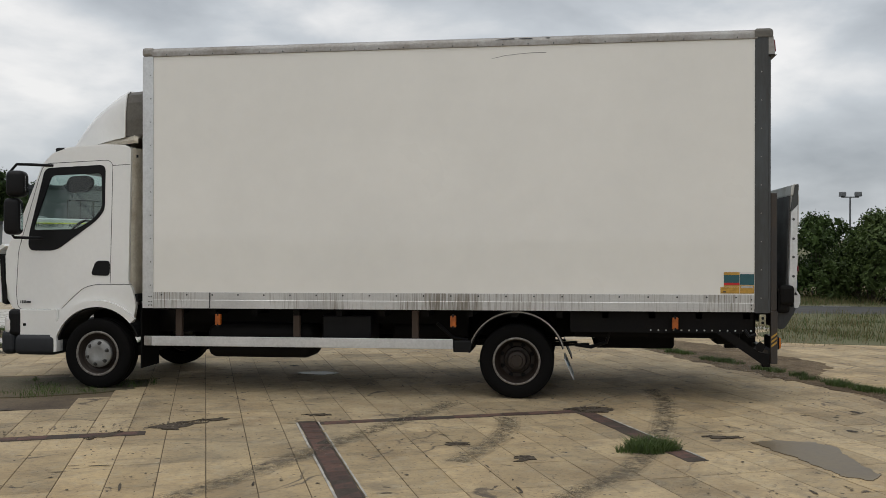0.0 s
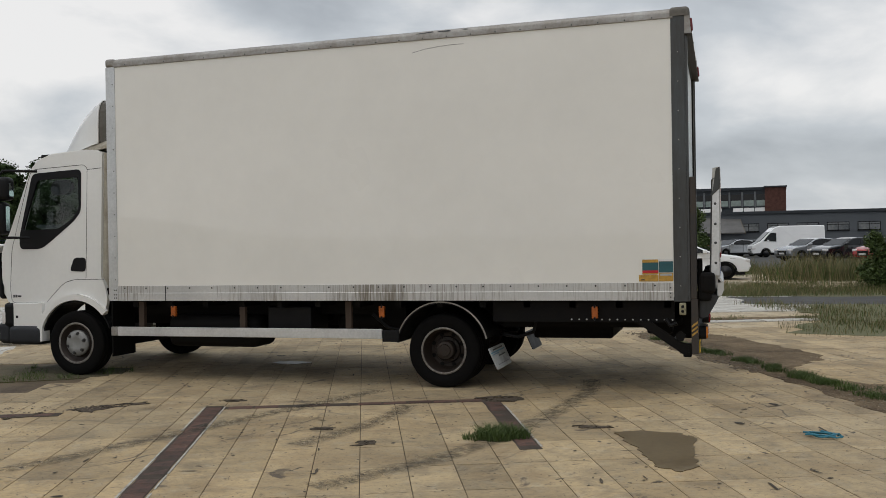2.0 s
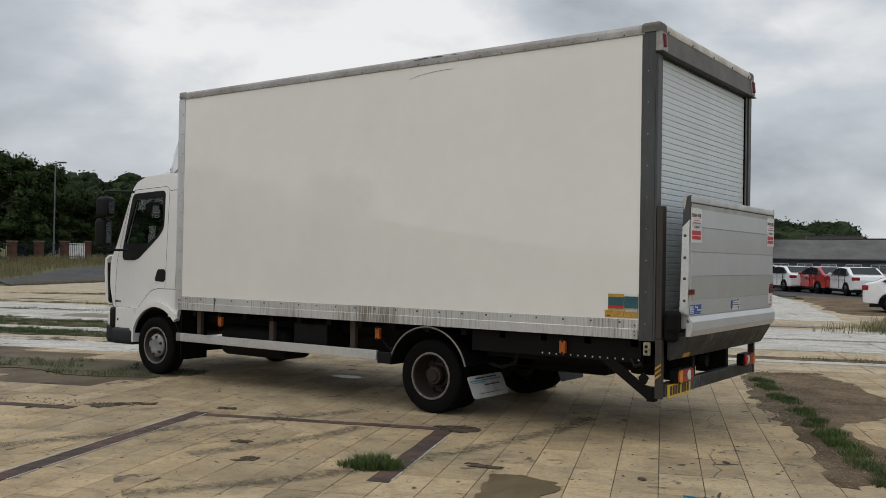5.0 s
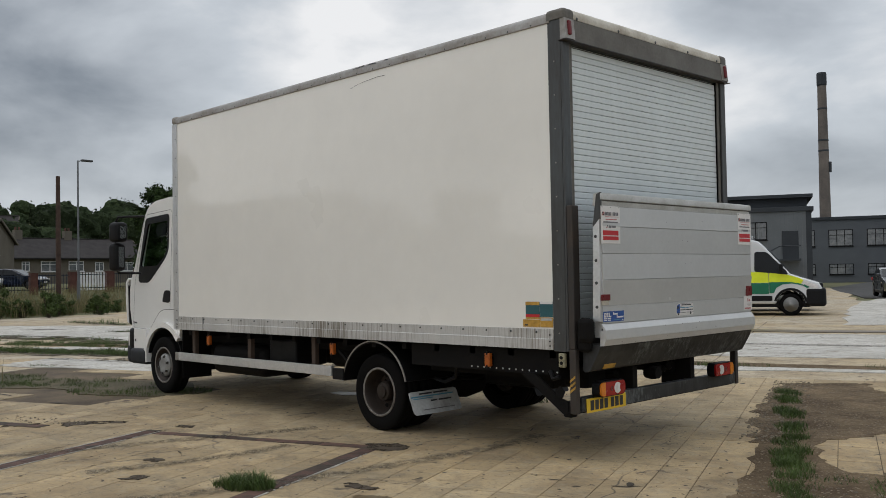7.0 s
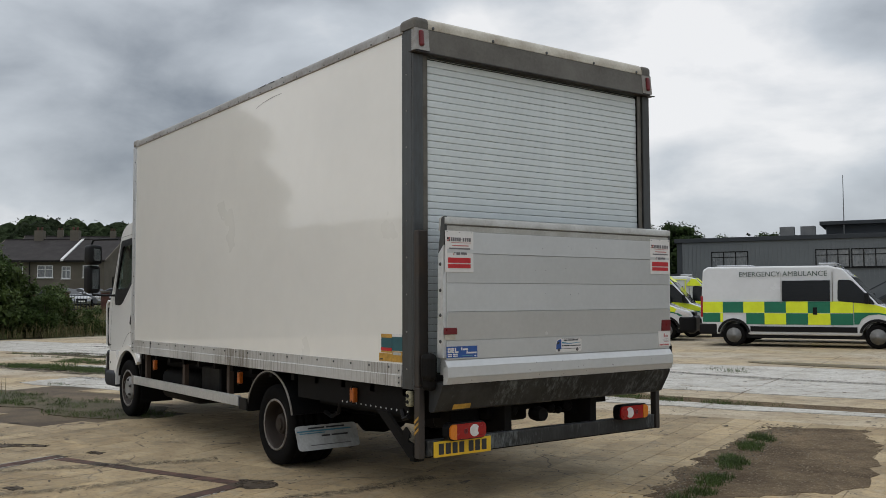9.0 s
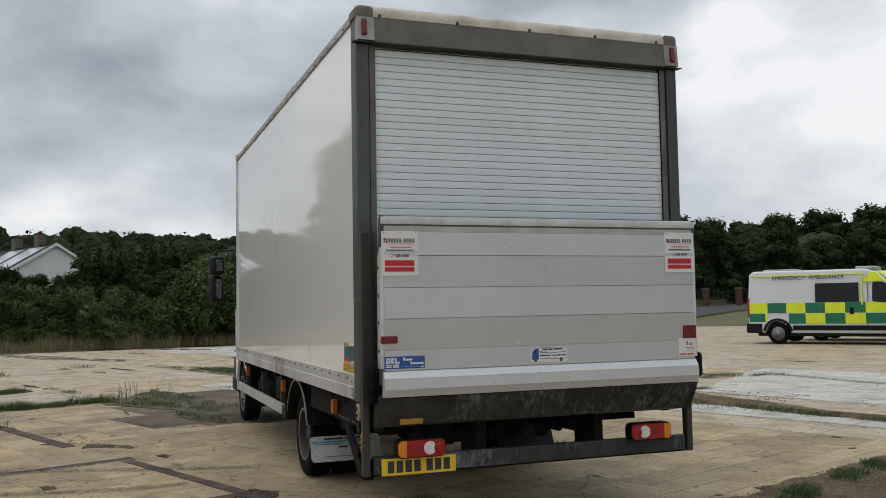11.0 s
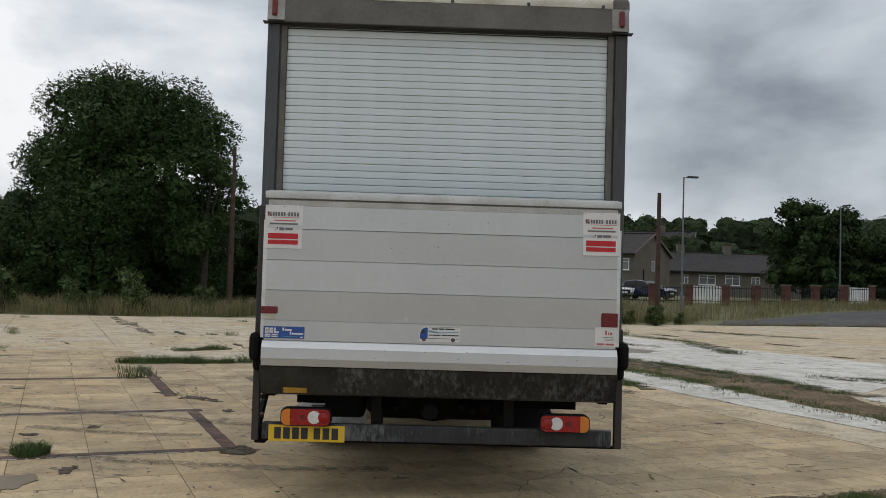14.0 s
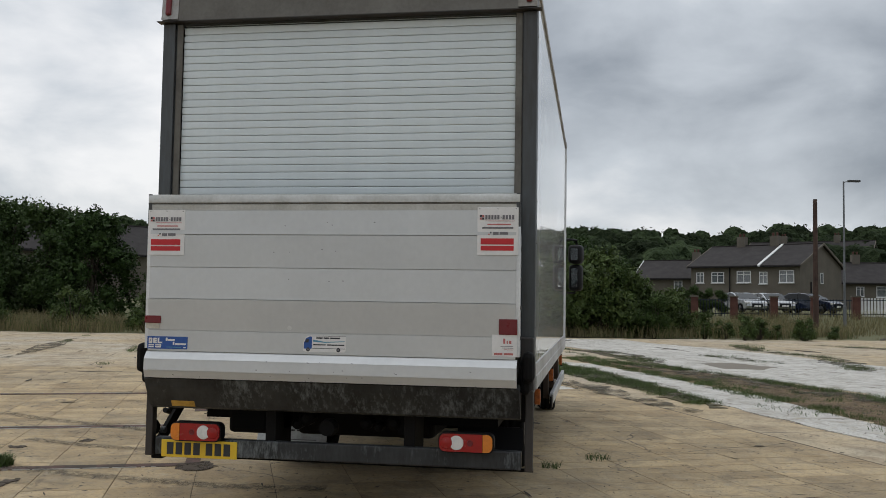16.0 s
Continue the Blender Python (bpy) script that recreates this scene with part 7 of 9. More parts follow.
# ---- parked vehicles ----
M["amb_white"] = material("white_van_paint", (0.66, 0.67, 0.68), 0.25, var=0.04, scale=1, fine=10, bump=0.0, coat=0.5)
M["amb_yellow"] = material("fluorescent_yellow", (0.74, 0.84, 0.02), 0.4, var=0.05, scale=3, fine=20, bump=0.0)
M["amb_green"] = material("dark_green_film", (0.005, 0.16, 0.085), 0.4, var=0.08, scale=3, fine=20, bump=0.0)
M["car_white"] = material("white_car_paint", (0.88, 0.88, 0.88), 0.22, var=0.03, scale=1, bump=0.0, coat=0.8)
M["car_black"] = material("black_car_paint", (0.012, 0.013, 0.015), 0.15, var=0.1, scale=1, bump=0.0, coat=0.8)
M["car_red"] = material("red_car_paint", (0.42, 0.025, 0.02), 0.18, var=0.05, scale=1, bump=0.0, coat=0.8)
M["car_silver"] = material("silver_car_paint", (0.42, 0.43, 0.44), 0.22, 0.6, var=0.05, scale=1, bump=0.0, coat=0.8)
M["car_blue"] = material("dark_blue_car_paint", (0.008, 0.014, 0.035), 0.18, 0.1, var=0.05, scale=1, bump=0.0, coat=0.8)
M["car_orange"] = material("orange_car_paint", (0.42, 0.13, 0.03), 0.18, 0.2, var=0.05, scale=1, bump=0.0, coat=0.8)
M["alloy"] = material("alloy_wheel", (0.06, 0.06, 0.063), 0.35, 0.6, var=0.1, scale=6, bump=0.0)


def road_wheel(r, w, rim="alloy", spokes=0):
    ty = mesh(lathe([(r * 0.64, -w / 2 * 0.9), (r * 0.9, -w / 2), (r, -w / 2 * 0.7), (r, w / 2 * 0.7), (r * 0.9, w / 2), (r * 0.64, w / 2 * 0.9)], 24), "tyre", "rubber", True)
    prof = [(r * 0.66, -w / 2 * 0.92), (r * 0.60, -w / 2 * 0.85), (r * 0.52, -w / 2 * 0.55), (r * 0.22, -w / 2 * 0.72), (r * 0.12, -w / 2 * 0.9), (0.0005, -w / 2 * 0.9)]
    rm = lathe(prof, 20)
    rim_m = mesh(rm, "rim", rim, True)
    sl = bmesh.new()
    for i in range(spokes):
        t = 2 * math.pi * i / spokes
        lathe([(r * 0.085, -w / 2 * 0.80), (0.0005, -w / 2 * 0.805)], 8, "y", sl, (r * 0.40 * math.cos(t), 0, r * 0.40 * math.sin(t)))
    return ty, rim_m, (mesh(sl, "rim_slot", "black_plastic") if spokes else None)


def put_wheels(ob, wheel, xs_, half, r):
    ty, rm, sl = wheel
    for x in xs_:
        for y, f in ((-half, 0), (half, 180)):
            wh = part("wheel", ty, None, ob, at=pose(x, y, r, 0, 0, f))
            part("rim", rm, None, wh)
            if sl:
                part("rim_slot", sl, None, wh)


def arch_outline(lower, arches, r):
    """Bottom edge of a body from front to rear (x falling to rising) with round wheel openings."""
    pts = []
    for x in arches:
        pts += arc(x, lower[1], r, 180, 0, 10)
    return pts


AMB_WHEEL, CAR_WHEEL = road_wheel(0.345, 0.22, "trim", 6), road_wheel(0.325, 0.22, "alloy", 5)


def ambulance(at, label, plain=False):
    """High-roof van, nose towards +x, in white with yellow and green squares."""
    ob = thing("ambulance", label, "ambulance", "parked ambulances", at)
    half = 1.02
    bottom = [(-2.98, 0.42)] + arch_outline((0, 0.36), (-2.0, 2.04), 0.42) + [(2.75, 0.36)]
    side = bottom + [(2.98, 0.50), (3.0, 0.78), (2.86, 1.02), (2.30, 1.20), (2.05, 1.30), (1.36, 2.10), (1.12, 2.34), (0.75, 2.44), (-2.80, 2.46), (-2.95, 2.36), (-3.0, 1.2)]
    def shape(bm):
        for v in bm.verts:
            k = 0.055 * max(0.0, v.co.z - 1.25) + 0.22 * max(0.0, v.co.z - 2.25) + 0.16 * max(0.0, v.co.x - 2.2) ** 1.5
            v.co.y += -k if v.co.y > 0 else k
        return bm
    body = part("body", shape(plate(side, [], "y", -half, half)), "amb_white", ob)
    bv = body.modifiers.new("soft_edges", "BEVEL")
    bv.width, bv.segments, bv.limit_method, bv.angle_limit = 0.06, 3, "ANGLE", radians(50)
    for s in (-1, 1):
        def panel(name, pts, mat, out=0.006, label=""):
            a, b = sorted((s * (half - 0.02), s * (half + out)))
            return part(name, shape(plate(pts, [], "y", a, b)), mat, body, label)
        def rect(x0, x1, z0, z1):
            return [(x0, z0), (x1, z0), (x1, z1), (x0, z1)]
        for i in range(7):
            x0 = -2.94 + 0.62 * i
            for j in range(2):
                z0, z1 = 0.68 + 0.345 * j, 0.68 + 0.345 * (j + 1)
                pts = rect(x0, x0 + 0.62, z0, z1)
                if j == 0 and x0 < -1.55 < x0 + 1.0:
                    pts = rect(max(x0, -1.62), x0 + 0.62, z0, z1)
                if j == 0 and x0 < -2.3:
                    pts = rect(x0, -2.40, 0.74, z1)
                panel("square", pts, "amb_yellow" if (i + j) % 2 else "amb_green", 0.006)
        panel("bonnet_film", [(1.42, 1.03), (1.62, 1.02), (2.05, 1.00), (2.45, 0.94), (2.66, 0.90), (2.62, 0.98), (2.30, 1.17), (2.0, 1.26), (1.42, 1.37)], "amb_yellow", 0.006)
        panel("wing_film", [(1.42, 0.70), (1.55, 0.70), (1.62, 0.86), (1.80, 0.97), (2.08, 1.00), (2.40, 0.93), (2.52, 0.85), (2.60, 0.88), (2.45, 0.97), (2.05, 1.045), (1.42, 1.045)], "amb_green", 0.009)
        panel("arch_trim", arc(2.04, 0.36, 0.50, 168, 8, 14) + arc(2.04, 0.36, 0.425, 8, 168, 14), "black_plastic", 0.014)
        panel("arch_trim", arc(-2.0, 0.36, 0.50, 172, 8, 14) + arc(-2.0, 0.36, 0.425, 8, 172, 14), "black_plastic", 0.014)
        panel("side_window", rect(-0.56, 0.78, 1.38, 2.0) if plain else rect(-0.76, 0.58, 1.38, 2.0), "dark_glass", 0.008, "dark side window")
        panel("cab_window", rounded([(0.98, 1.38), (1.98, 1.28), (1.94, 1.38), (1.36, 2.0), (1.00, 2.01)], 0.08), "dark_glass", 0.008, "cab window")
        panel("rubbing_strip", rect(-1.50, 1.50, 0.46, 0.62), "black_plastic", 0.02)
        if not plain:
            panel("yellow_line", rect(-2.85, 0.75, 2.27, 2.30), "amb_yellow", 0.006)
            panel("yellow_line", rect(0.66, 0.70, 1.28, 2.25), "amb_yellow", 0.006)
            panel("brow_film", [(0.74, 2.02), (1.38, 2.02), (1.14, 2.30), (0.95, 2.34), (0.74, 2.10)], "amb_yellow", 0.006)
        panel("panel_seam", rect(0.84, 0.855, 0.62, 2.25), "steel_brown", 0.007)
        panel("panel_seam", rect(-0.60, -0.585, 1.30, 2.25), "flap", 0.0065)
        panel("square_seam", rect(-2.94, 1.40, 1.020, 1.030), "amb_white", 0.0075)
        panel("door_handle", rect(0.30, 0.42, 0.98, 1.20), "black_plastic", 0.02)
        panel("rear_lamp", rect(-3.0, -2.93, 0.9, 1.55), "red", 0.012)
        panel("headlamp", [(2.35, 0.98), (2.80, 0.84), (2.86, 0.92), (2.42, 1.10)], "clear", 0.012)
        part("wing_mirror", box(1.72, 1.84, min(s * 1.0, s * 1.24), max(s * 1.0, s * 1.24), 1.30, 1.62, 0.04), "black_plastic", ob)
    words("EMERGENCY AMBULANCE" if plain else "EMERGENCY  AMBULANCE", 0.215 if plain else 0.19, "amb_print", body, pose(-0.56 if plain else -1.0, -half - 0.002 + 0.050, 2.20, 87, 0, 0))
    part("windscreen", sweep([(2.02, 1.30), (2.07, 1.30), (1.39, 2.10), (1.34, 2.10)], "y", -0.86, 0.86), "dark_glass", ob)
    part("front_bumper", shape(box(2.46, 3.07, -1.04, 1.04, 0.28, 0.86, 0.10, seg=4)), "black_plastic", ob)
    part("grille", box(2.80, 2.99, -0.6, 0.6, 0.84, 1.0, 0.04), "black_plastic", ob)
    part("rear_bumper", box(-3.06, -2.5, -1.035, 1.035, 0.36, 0.70, 0.05), "black_plastic", ob)
    part("light_bar", box(0.45, 0.95, -0.72, 0.72, 2.42, 2.53, 0.03), "car_silver", ob)
    if not plain:
        part("brow_film", sweep([(1.10, 2.36), (1.38, 2.12), (1.385, 2.125), (1.105, 2.372)], "y", -0.7, 0.7), "amb_yellow", ob)
    part("roof_rail", box(-2.6, -1.6, -0.5, 0.5, 2.44, 2.52, 0.03), "car_silver", ob)
    part("underbody", box(-2.7, 2.6, -0.9, 0.9, 0.26, 0.44), "black_plastic", ob)
    put_wheels(ob, AMB_WHEEL, (-2.0, 2.04), 0.90, 0.345)
    return ob


def car(name, at, label, paint, form="hatch", group="cars in the car park"):
    """A passenger car, nose towards +x."""
    ob = thing(name, label, "van" if form == "van" else "car", group, at)
    if form == "van":
        half, L_ = 1.0, 2.85
        top = [(2.85, 0.55), (2.80, 0.95), (2.2, 1.25), (1.45, 2.0), (1.1, 2.35), (0.7, 2.5), (-2.8, 2.5), (-2.85, 1.0)]
        glassp = [(1.95, 1.30), (1.38, 1.95), (0.95, 1.95), (0.95, 1.25)]
        screen = [(2.20, 1.26), (2.24, 1.26), (1.47, 2.04), (1.42, 2.04)]
        wx, low = (-1.75, 1.75), 0.36
    elif form == "saloon":
        half, L_ = 0.89, 2.33
        top = [(2.33, 0.50), (2.28, 0.72), (1.95, 0.84), (1.05, 0.98), (0.25, 1.36), (-0.25, 1.43), (-0.9, 1.38), (-1.65, 1.08), (-2.2, 1.02), (-2.32, 0.85), (-2.33, 0.5)]
        glassp = [(0.92, 0.98), (0.22, 1.32), (-0.25, 1.385), (-0.85, 1.34), (-1.45, 1.08), (-1.35, 0.99)]
        screen = [(1.06, 0.985), (1.10, 0.985), (0.29, 1.375), (0.24, 1.375)]
        wx, low = (-1.35, 1.38), 0.30
    else:
        half, L_ = 0.90, 2.2
        top = [(2.2, 0.50), (2.16, 0.74), (1.85, 0.88), (0.98, 1.02), (0.20, 1.40), (-0.3, 1.47), (-1.2, 1.42), (-1.85, 1.08), (-2.12, 1.02), (-2.2, 0.8), (-2.2, 0.5)]
        glassp = [(0.86, 1.02), (0.18, 1.35), (-0.3, 1.42), (-1.1, 1.37), (-1.62, 1.10), (-1.5, 1.03)]
        screen = [(0.99, 1.025), (1.03, 1.025), (0.24, 1.41), (0.19, 1.41)]
        wx, low = (-1.33, 1.36), 0.30
    side = [(-L_, 0.32)] + arch_outline((0, low), wx, 0.37) + [(L_ - 0.08, 0.30)] + top
    belt = 1.0 if form != "van" else 1.25
    def shape(bm):
        for v in bm.verts:
            k = (0.30 if form != "van" else 0.07) * max(0.0, v.co.z - belt) + 0.10 * max(0.0, abs(v.co.x) - L_ * 0.62) ** 1.3
            v.co.y += -k if v.co.y > 0 else k
        return bm
    body = part("body", shape(plate(side, [], "y", -half, half)), paint, ob)
    bv = body.modifiers.new("soft_edges", "BEVEL")
    bv.width, bv.segments, bv.limit_method, bv.angle_limit = 0.07, 3, "ANGLE", radians(50)
    for s in (-1, 1):
        a, b = sorted((s * (half - 0.03), s * (half + 0.006)))
        part("side_window", shape(plate(glassp, [], "y", a, b)), "dark_glass", body)
        if form != "van":
            part("door_pillar", shape(plate([(-0.42, 1.0), (-0.36, 1.0), (-0.40, 1.40), (-0.46, 1.40)], [], "y", *sorted((s * (half - 0.02), s * (half + 0.009))))), "black_plastic", body)
        if form != "van":
            a2, b2 = sorted((s * (half - 0.02), s * (half + 0.004)))
            for x0, x1, z0, z1 in ((0.98, 0.99, 0.36, 1.0), (-0.40, -0.39, 0.36, 1.0), (-1.18, -1.17, 0.62, 1.0), (-1.5, 1.7, 0.80, 0.806)):
                part("door_seam", shape(plate([(x0, z0), (x1, z0), (x1, z1), (x0, z1)], [], "y", a2, b2)), "ink", body)
            for x0 in (0.10, -1.02):
                part("door_handle", shape(plate([(x0, 0.86), (x0 + 0.18, 0.86), (x0 + 0.18, 0.89), (x0, 0.89)], [], "y", *sorted((s * (half - 0.02), s * (half + 0.014))))), paint, body)
            for x0 in wx:
                part("arch_liner", shape(plate(arc(x0, low, 0.40, 172, 8, 12) + arc(x0, low, 0.36, 8, 172, 12), [], "y", *sorted((s * (half - 0.03), s * (half + 0.005))))), "black_plastic", body)
        part("wing_mirror", box(0.62 if form != "van" else 1.5, 0.78 if form != "van" else 1.66, min(s * 0.86, s * 1.04), max(s * 0.86, s * 1.04), belt, belt + 0.15, 0.04), paint, ob)
        part("headlamp", box(L_ - 0.32, L_ - 0.02, min(s * 0.5, s * (half - 0.06)), max(s * 0.5, s * (half - 0.06)), 0.64, 0.78, 0.04), "clear", ob)
        part("tail_lamp", box(-L_ - 0.01, -L_ + 0.18, min(s * 0.5, s * (half - 0.04)), max(s * 0.5, s * (half - 0.04)), 0.78, 0.95, 0.03), "red", ob)
        part("sill", box(-L_ * 0.45, L_ * 0.45, min(s * (half - 0.1), s * (half - 0.005)), max(s * (half - 0.1), s * (half - 0.005)), 0.24, 0.33), "black_plastic", ob)
    w_ = half - 0.14
    part("windscreen", shape(sweep(screen, "y", -w_ - 0.06, w_ + 0.06)), "dark_glass", ob)
    rear = [(-1.20, 1.43), (-1.16, 1.43), (-1.80, 1.10), (-1.84, 1.10)] if form == "hatch" else [(-0.92, 1.39), (-0.88, 1.39), (-1.60, 1.10), (-1.64, 1.10)]
    if form != "van":
        part("rear_window", shape(sweep(rear, "y", -w_, w_)), "dark_glass", ob)
    part("grille", box(L_ - 0.06, L_ + 0.012, -0.42, 0.42, 0.40, 0.68, 0.02), "black_plastic", ob)
    part("number_plate", box(L_ + 0.012, L_ + 0.02, -0.26, 0.26, 0.44, 0.55), "white_sticker", ob)
    part("underbody", box(-L_ + 0.2, L_ - 0.2, -half + 0.12, half - 0.12, 0.18, 0.34), "black_plastic", ob)
    put_wheels(ob, CAR_WHEEL, wx, half - 0.11, 0.325)
    return ob


def aim(x, y, heading):
    return pose(x, y, gz(x, y), 0, 0, heading)


ambulance(aim(-10.7, 22.2, 24), "white emergency ambulance with yellow and green squares", True)
first = ambulance(aim(-18.2, 21.6, 33), "grey-white emergency ambulance with yellow brow, yellow and green squares")
for x, y, h in ((-12.2, 25.0, 24), (-19.3, 24.4, 33), (-21.5, 29.0, 33)):
    copy_thing(first, aim(x, y, h))
hatch = car("car", aim(-1.05, 26.4, 2), "white five-door hatchback on alloy wheels", "car_white", "hatch")
hatch.scale = (1.04, 1.0, 0.94)
car("car", aim(-12.1, 41.8, -62), "black saloon with its lamps towards the yard", "car_black", "saloon")
car("car", aim(-9.4, 46.4, 128), "red hatchback in the car park", "car_red", "hatch")
car("car", aim(-16.3, 62.0, 155), "white hatchback in the car park", "car_white", "hatch")
car("car", aim(-14.0, 60.0, 20), "white hatchback in the car park", "car_white", "saloon")
car("car", aim(-12.8, 66.0, 10), "silver saloon in the car park", "car_silver", "saloon")
car("car", aim(-11.7, 48.4, 128), "white hatchback in the car park", "car_white", "hatch")
car("car", aim(-7.3, 44.0, 122), "white hatchback in the car park", "car_white", "hatch")
car("car", aim(-12.6, 53.0, 128), "dark grey saloon in the car park", "car_black", "saloon")
car("car", aim(-2.4, 92.0, 200), "orange hatchback before the long building", "car_orange", "hatch")
car("car", aim(0.6, 84.0, 215), "blue saloon in the car park", "car_blue", "saloon")
car("car", aim(1.2, 74.0, 215), "silver hatchback in the car park", "car_silver", "hatch")
car("car", aim(2.4, 78.0, 215), "silver saloon in the car park", "car_silver", "saloon")
car("car", aim(5.8, 56.0, 215), "silver hatchback in the car park", "car_silver", "hatch")
car("car", aim(7.6, 53.0, 215), "black hatchback in the car park", "car_black", "hatch")
car("car", aim(9.8, 50.0, 215), "red hatchback in the car park", "car_red", "hatch")
car("parked_van", aim(5.2, 70.0, 190), "white panel van in the car park", "car_white", "van")
car("car", aim(-64.0, 13.6, 20), "silver car parked before the houses", "car_silver", "hatch", "cars before the houses")
car("car", aim(-63.6, 18.2, 48), "dark blue people carrier parked before the houses", "car_blue", "hatch", "cars before the houses")
car("car", aim(-64.5, 15.7, 15), "silver car parked before the houses", "car_silver", "saloon", "cars before the houses")

# ---- houses, works buildings, fence, lamps ----
M["render_tan"] = material("grey_brown_render", (0.138, 0.120, 0.095), 0.95, var=0.12, scale=0.8, fine=30, bump=0.2)
M["roof_tile"] = material("brown_roof_tile", (0.024, 0.019, 0.018), 0.85, var=0.2, scale=1.2, fine=20, bump=0.3)
M["white_board"] = material("white_cladding", (0.70, 0.70, 0.69), 0.6, var=0.06, scale=1, fine=12, bump=0.1)
M["house_brick"] = material("red_brick", (0.115, 0.047, 0.034), 0.9, var=0.25, scale=3, fine=30, bump=0.3)
M["chimney_brick"] = material("sooty_chimney_brick", (0.20, 0.17, 0.145), 0.9, var=0.25, scale=0.4, fine=8, bump=0.3, tint=(0.09, 0.08, 0.075))
M["grey_wall"] = material("slate_grey_wall", (0.100, 0.110, 0.122), 0.8, var=0.08, scale=0.4, fine=14, bump=0.1)
M["dark_wall"] = material("dark_grey_wall", (0.034, 0.040, 0.047), 0.75, var=0.12, scale=0.4, fine=14, bump=0.1)
M["metal_sheet"] = material("grey_metal_cladding", (0.15, 0.165, 0.175), 0.5, 0.2, var=0.08, scale=0.5, fine=12, bump=0.05)
M["pane"] = material("window_pane", (0.05, 0.06, 0.07), 0.08, var=0.3, scale=0.5, fine=4, bump=0.0, spec=0.6, tint=(0.24, 0.25, 0.25))
M["pale_pane"] = material("pale_green_pane", (0.30, 0.36, 0.33), 0.25, var=0.2, scale=1.2, fine=6, bump=0.0)
M["concrete_wall"] = material("weathered_concrete_wall", (0.20, 0.185, 0.165), 0.9, var=0.15, scale=0.5, fine=10, bump=0.2)
M["white_frame"] = material("white_window_frame", (0.72, 0.72, 0.71), 0.5, var=0.05, bump=0.0)
M["blue_fence"] = material("blue_black_railing", (0.012, 0.02, 0.035), 0.5, 0.3, var=0.1, bump=0.0)
M["wood_pole"] = material("weathered_pole", (0.075, 0.042, 0.030), 0.85, var=0.25, scale=3, fine=30, bump=0.3)
M["lamp_steel"] = material("galvanised_column", (0.17, 0.178, 0.185), 0.5, 0.5, var=0.1, scale=2, bump=0.0)
M["solar"] = material("solar_panel", (0.46, 0.48, 0.52), 0.2, var=0.05, scale=1, bump=0.0)
M["fire_red"] = material("sign_red", (0.55, 0.02, 0.03), 0.5, var=0.05, bump=0.0)


def window(parent, x, z, w, h, y=-0.002, cols=2, frame="white_frame", transom=True):
    """A window on a wall in the plane y = 0 of its building, looking towards -y: frame, sill and panes."""
    t = 0.07
    bm = plate([(x, z), (x + w, z), (x + w, z + h), (x, z + h)], [[(x + t + (w - t) / cols * i, z + t), (x + (w - t) / cols * (i + 1), z + t), (x + (w - t) / cols * (i + 1), z + h - t), (x + t + (w - t) / cols * i, z + h - t)] for i in range(cols)], "y", y - 0.05, y)
    win = part("window", bm, frame, parent)
    part("pane", box(x + 0.02, x + w - 0.02, y - 0.018, y - 0.006, z + 0.02, z + h - 0.02), "pane", win)
    part("sill", box(x - 0.05, x + w + 0.05, y - 0.12, y, z - 0.07, z), frame, win)
    if transom:
        part("transom", box(x + t, x + w - t, y - 0.045, y - 0.02, z + h * 0.66, z + h * 0.66 + 0.05), frame, win)
    return win


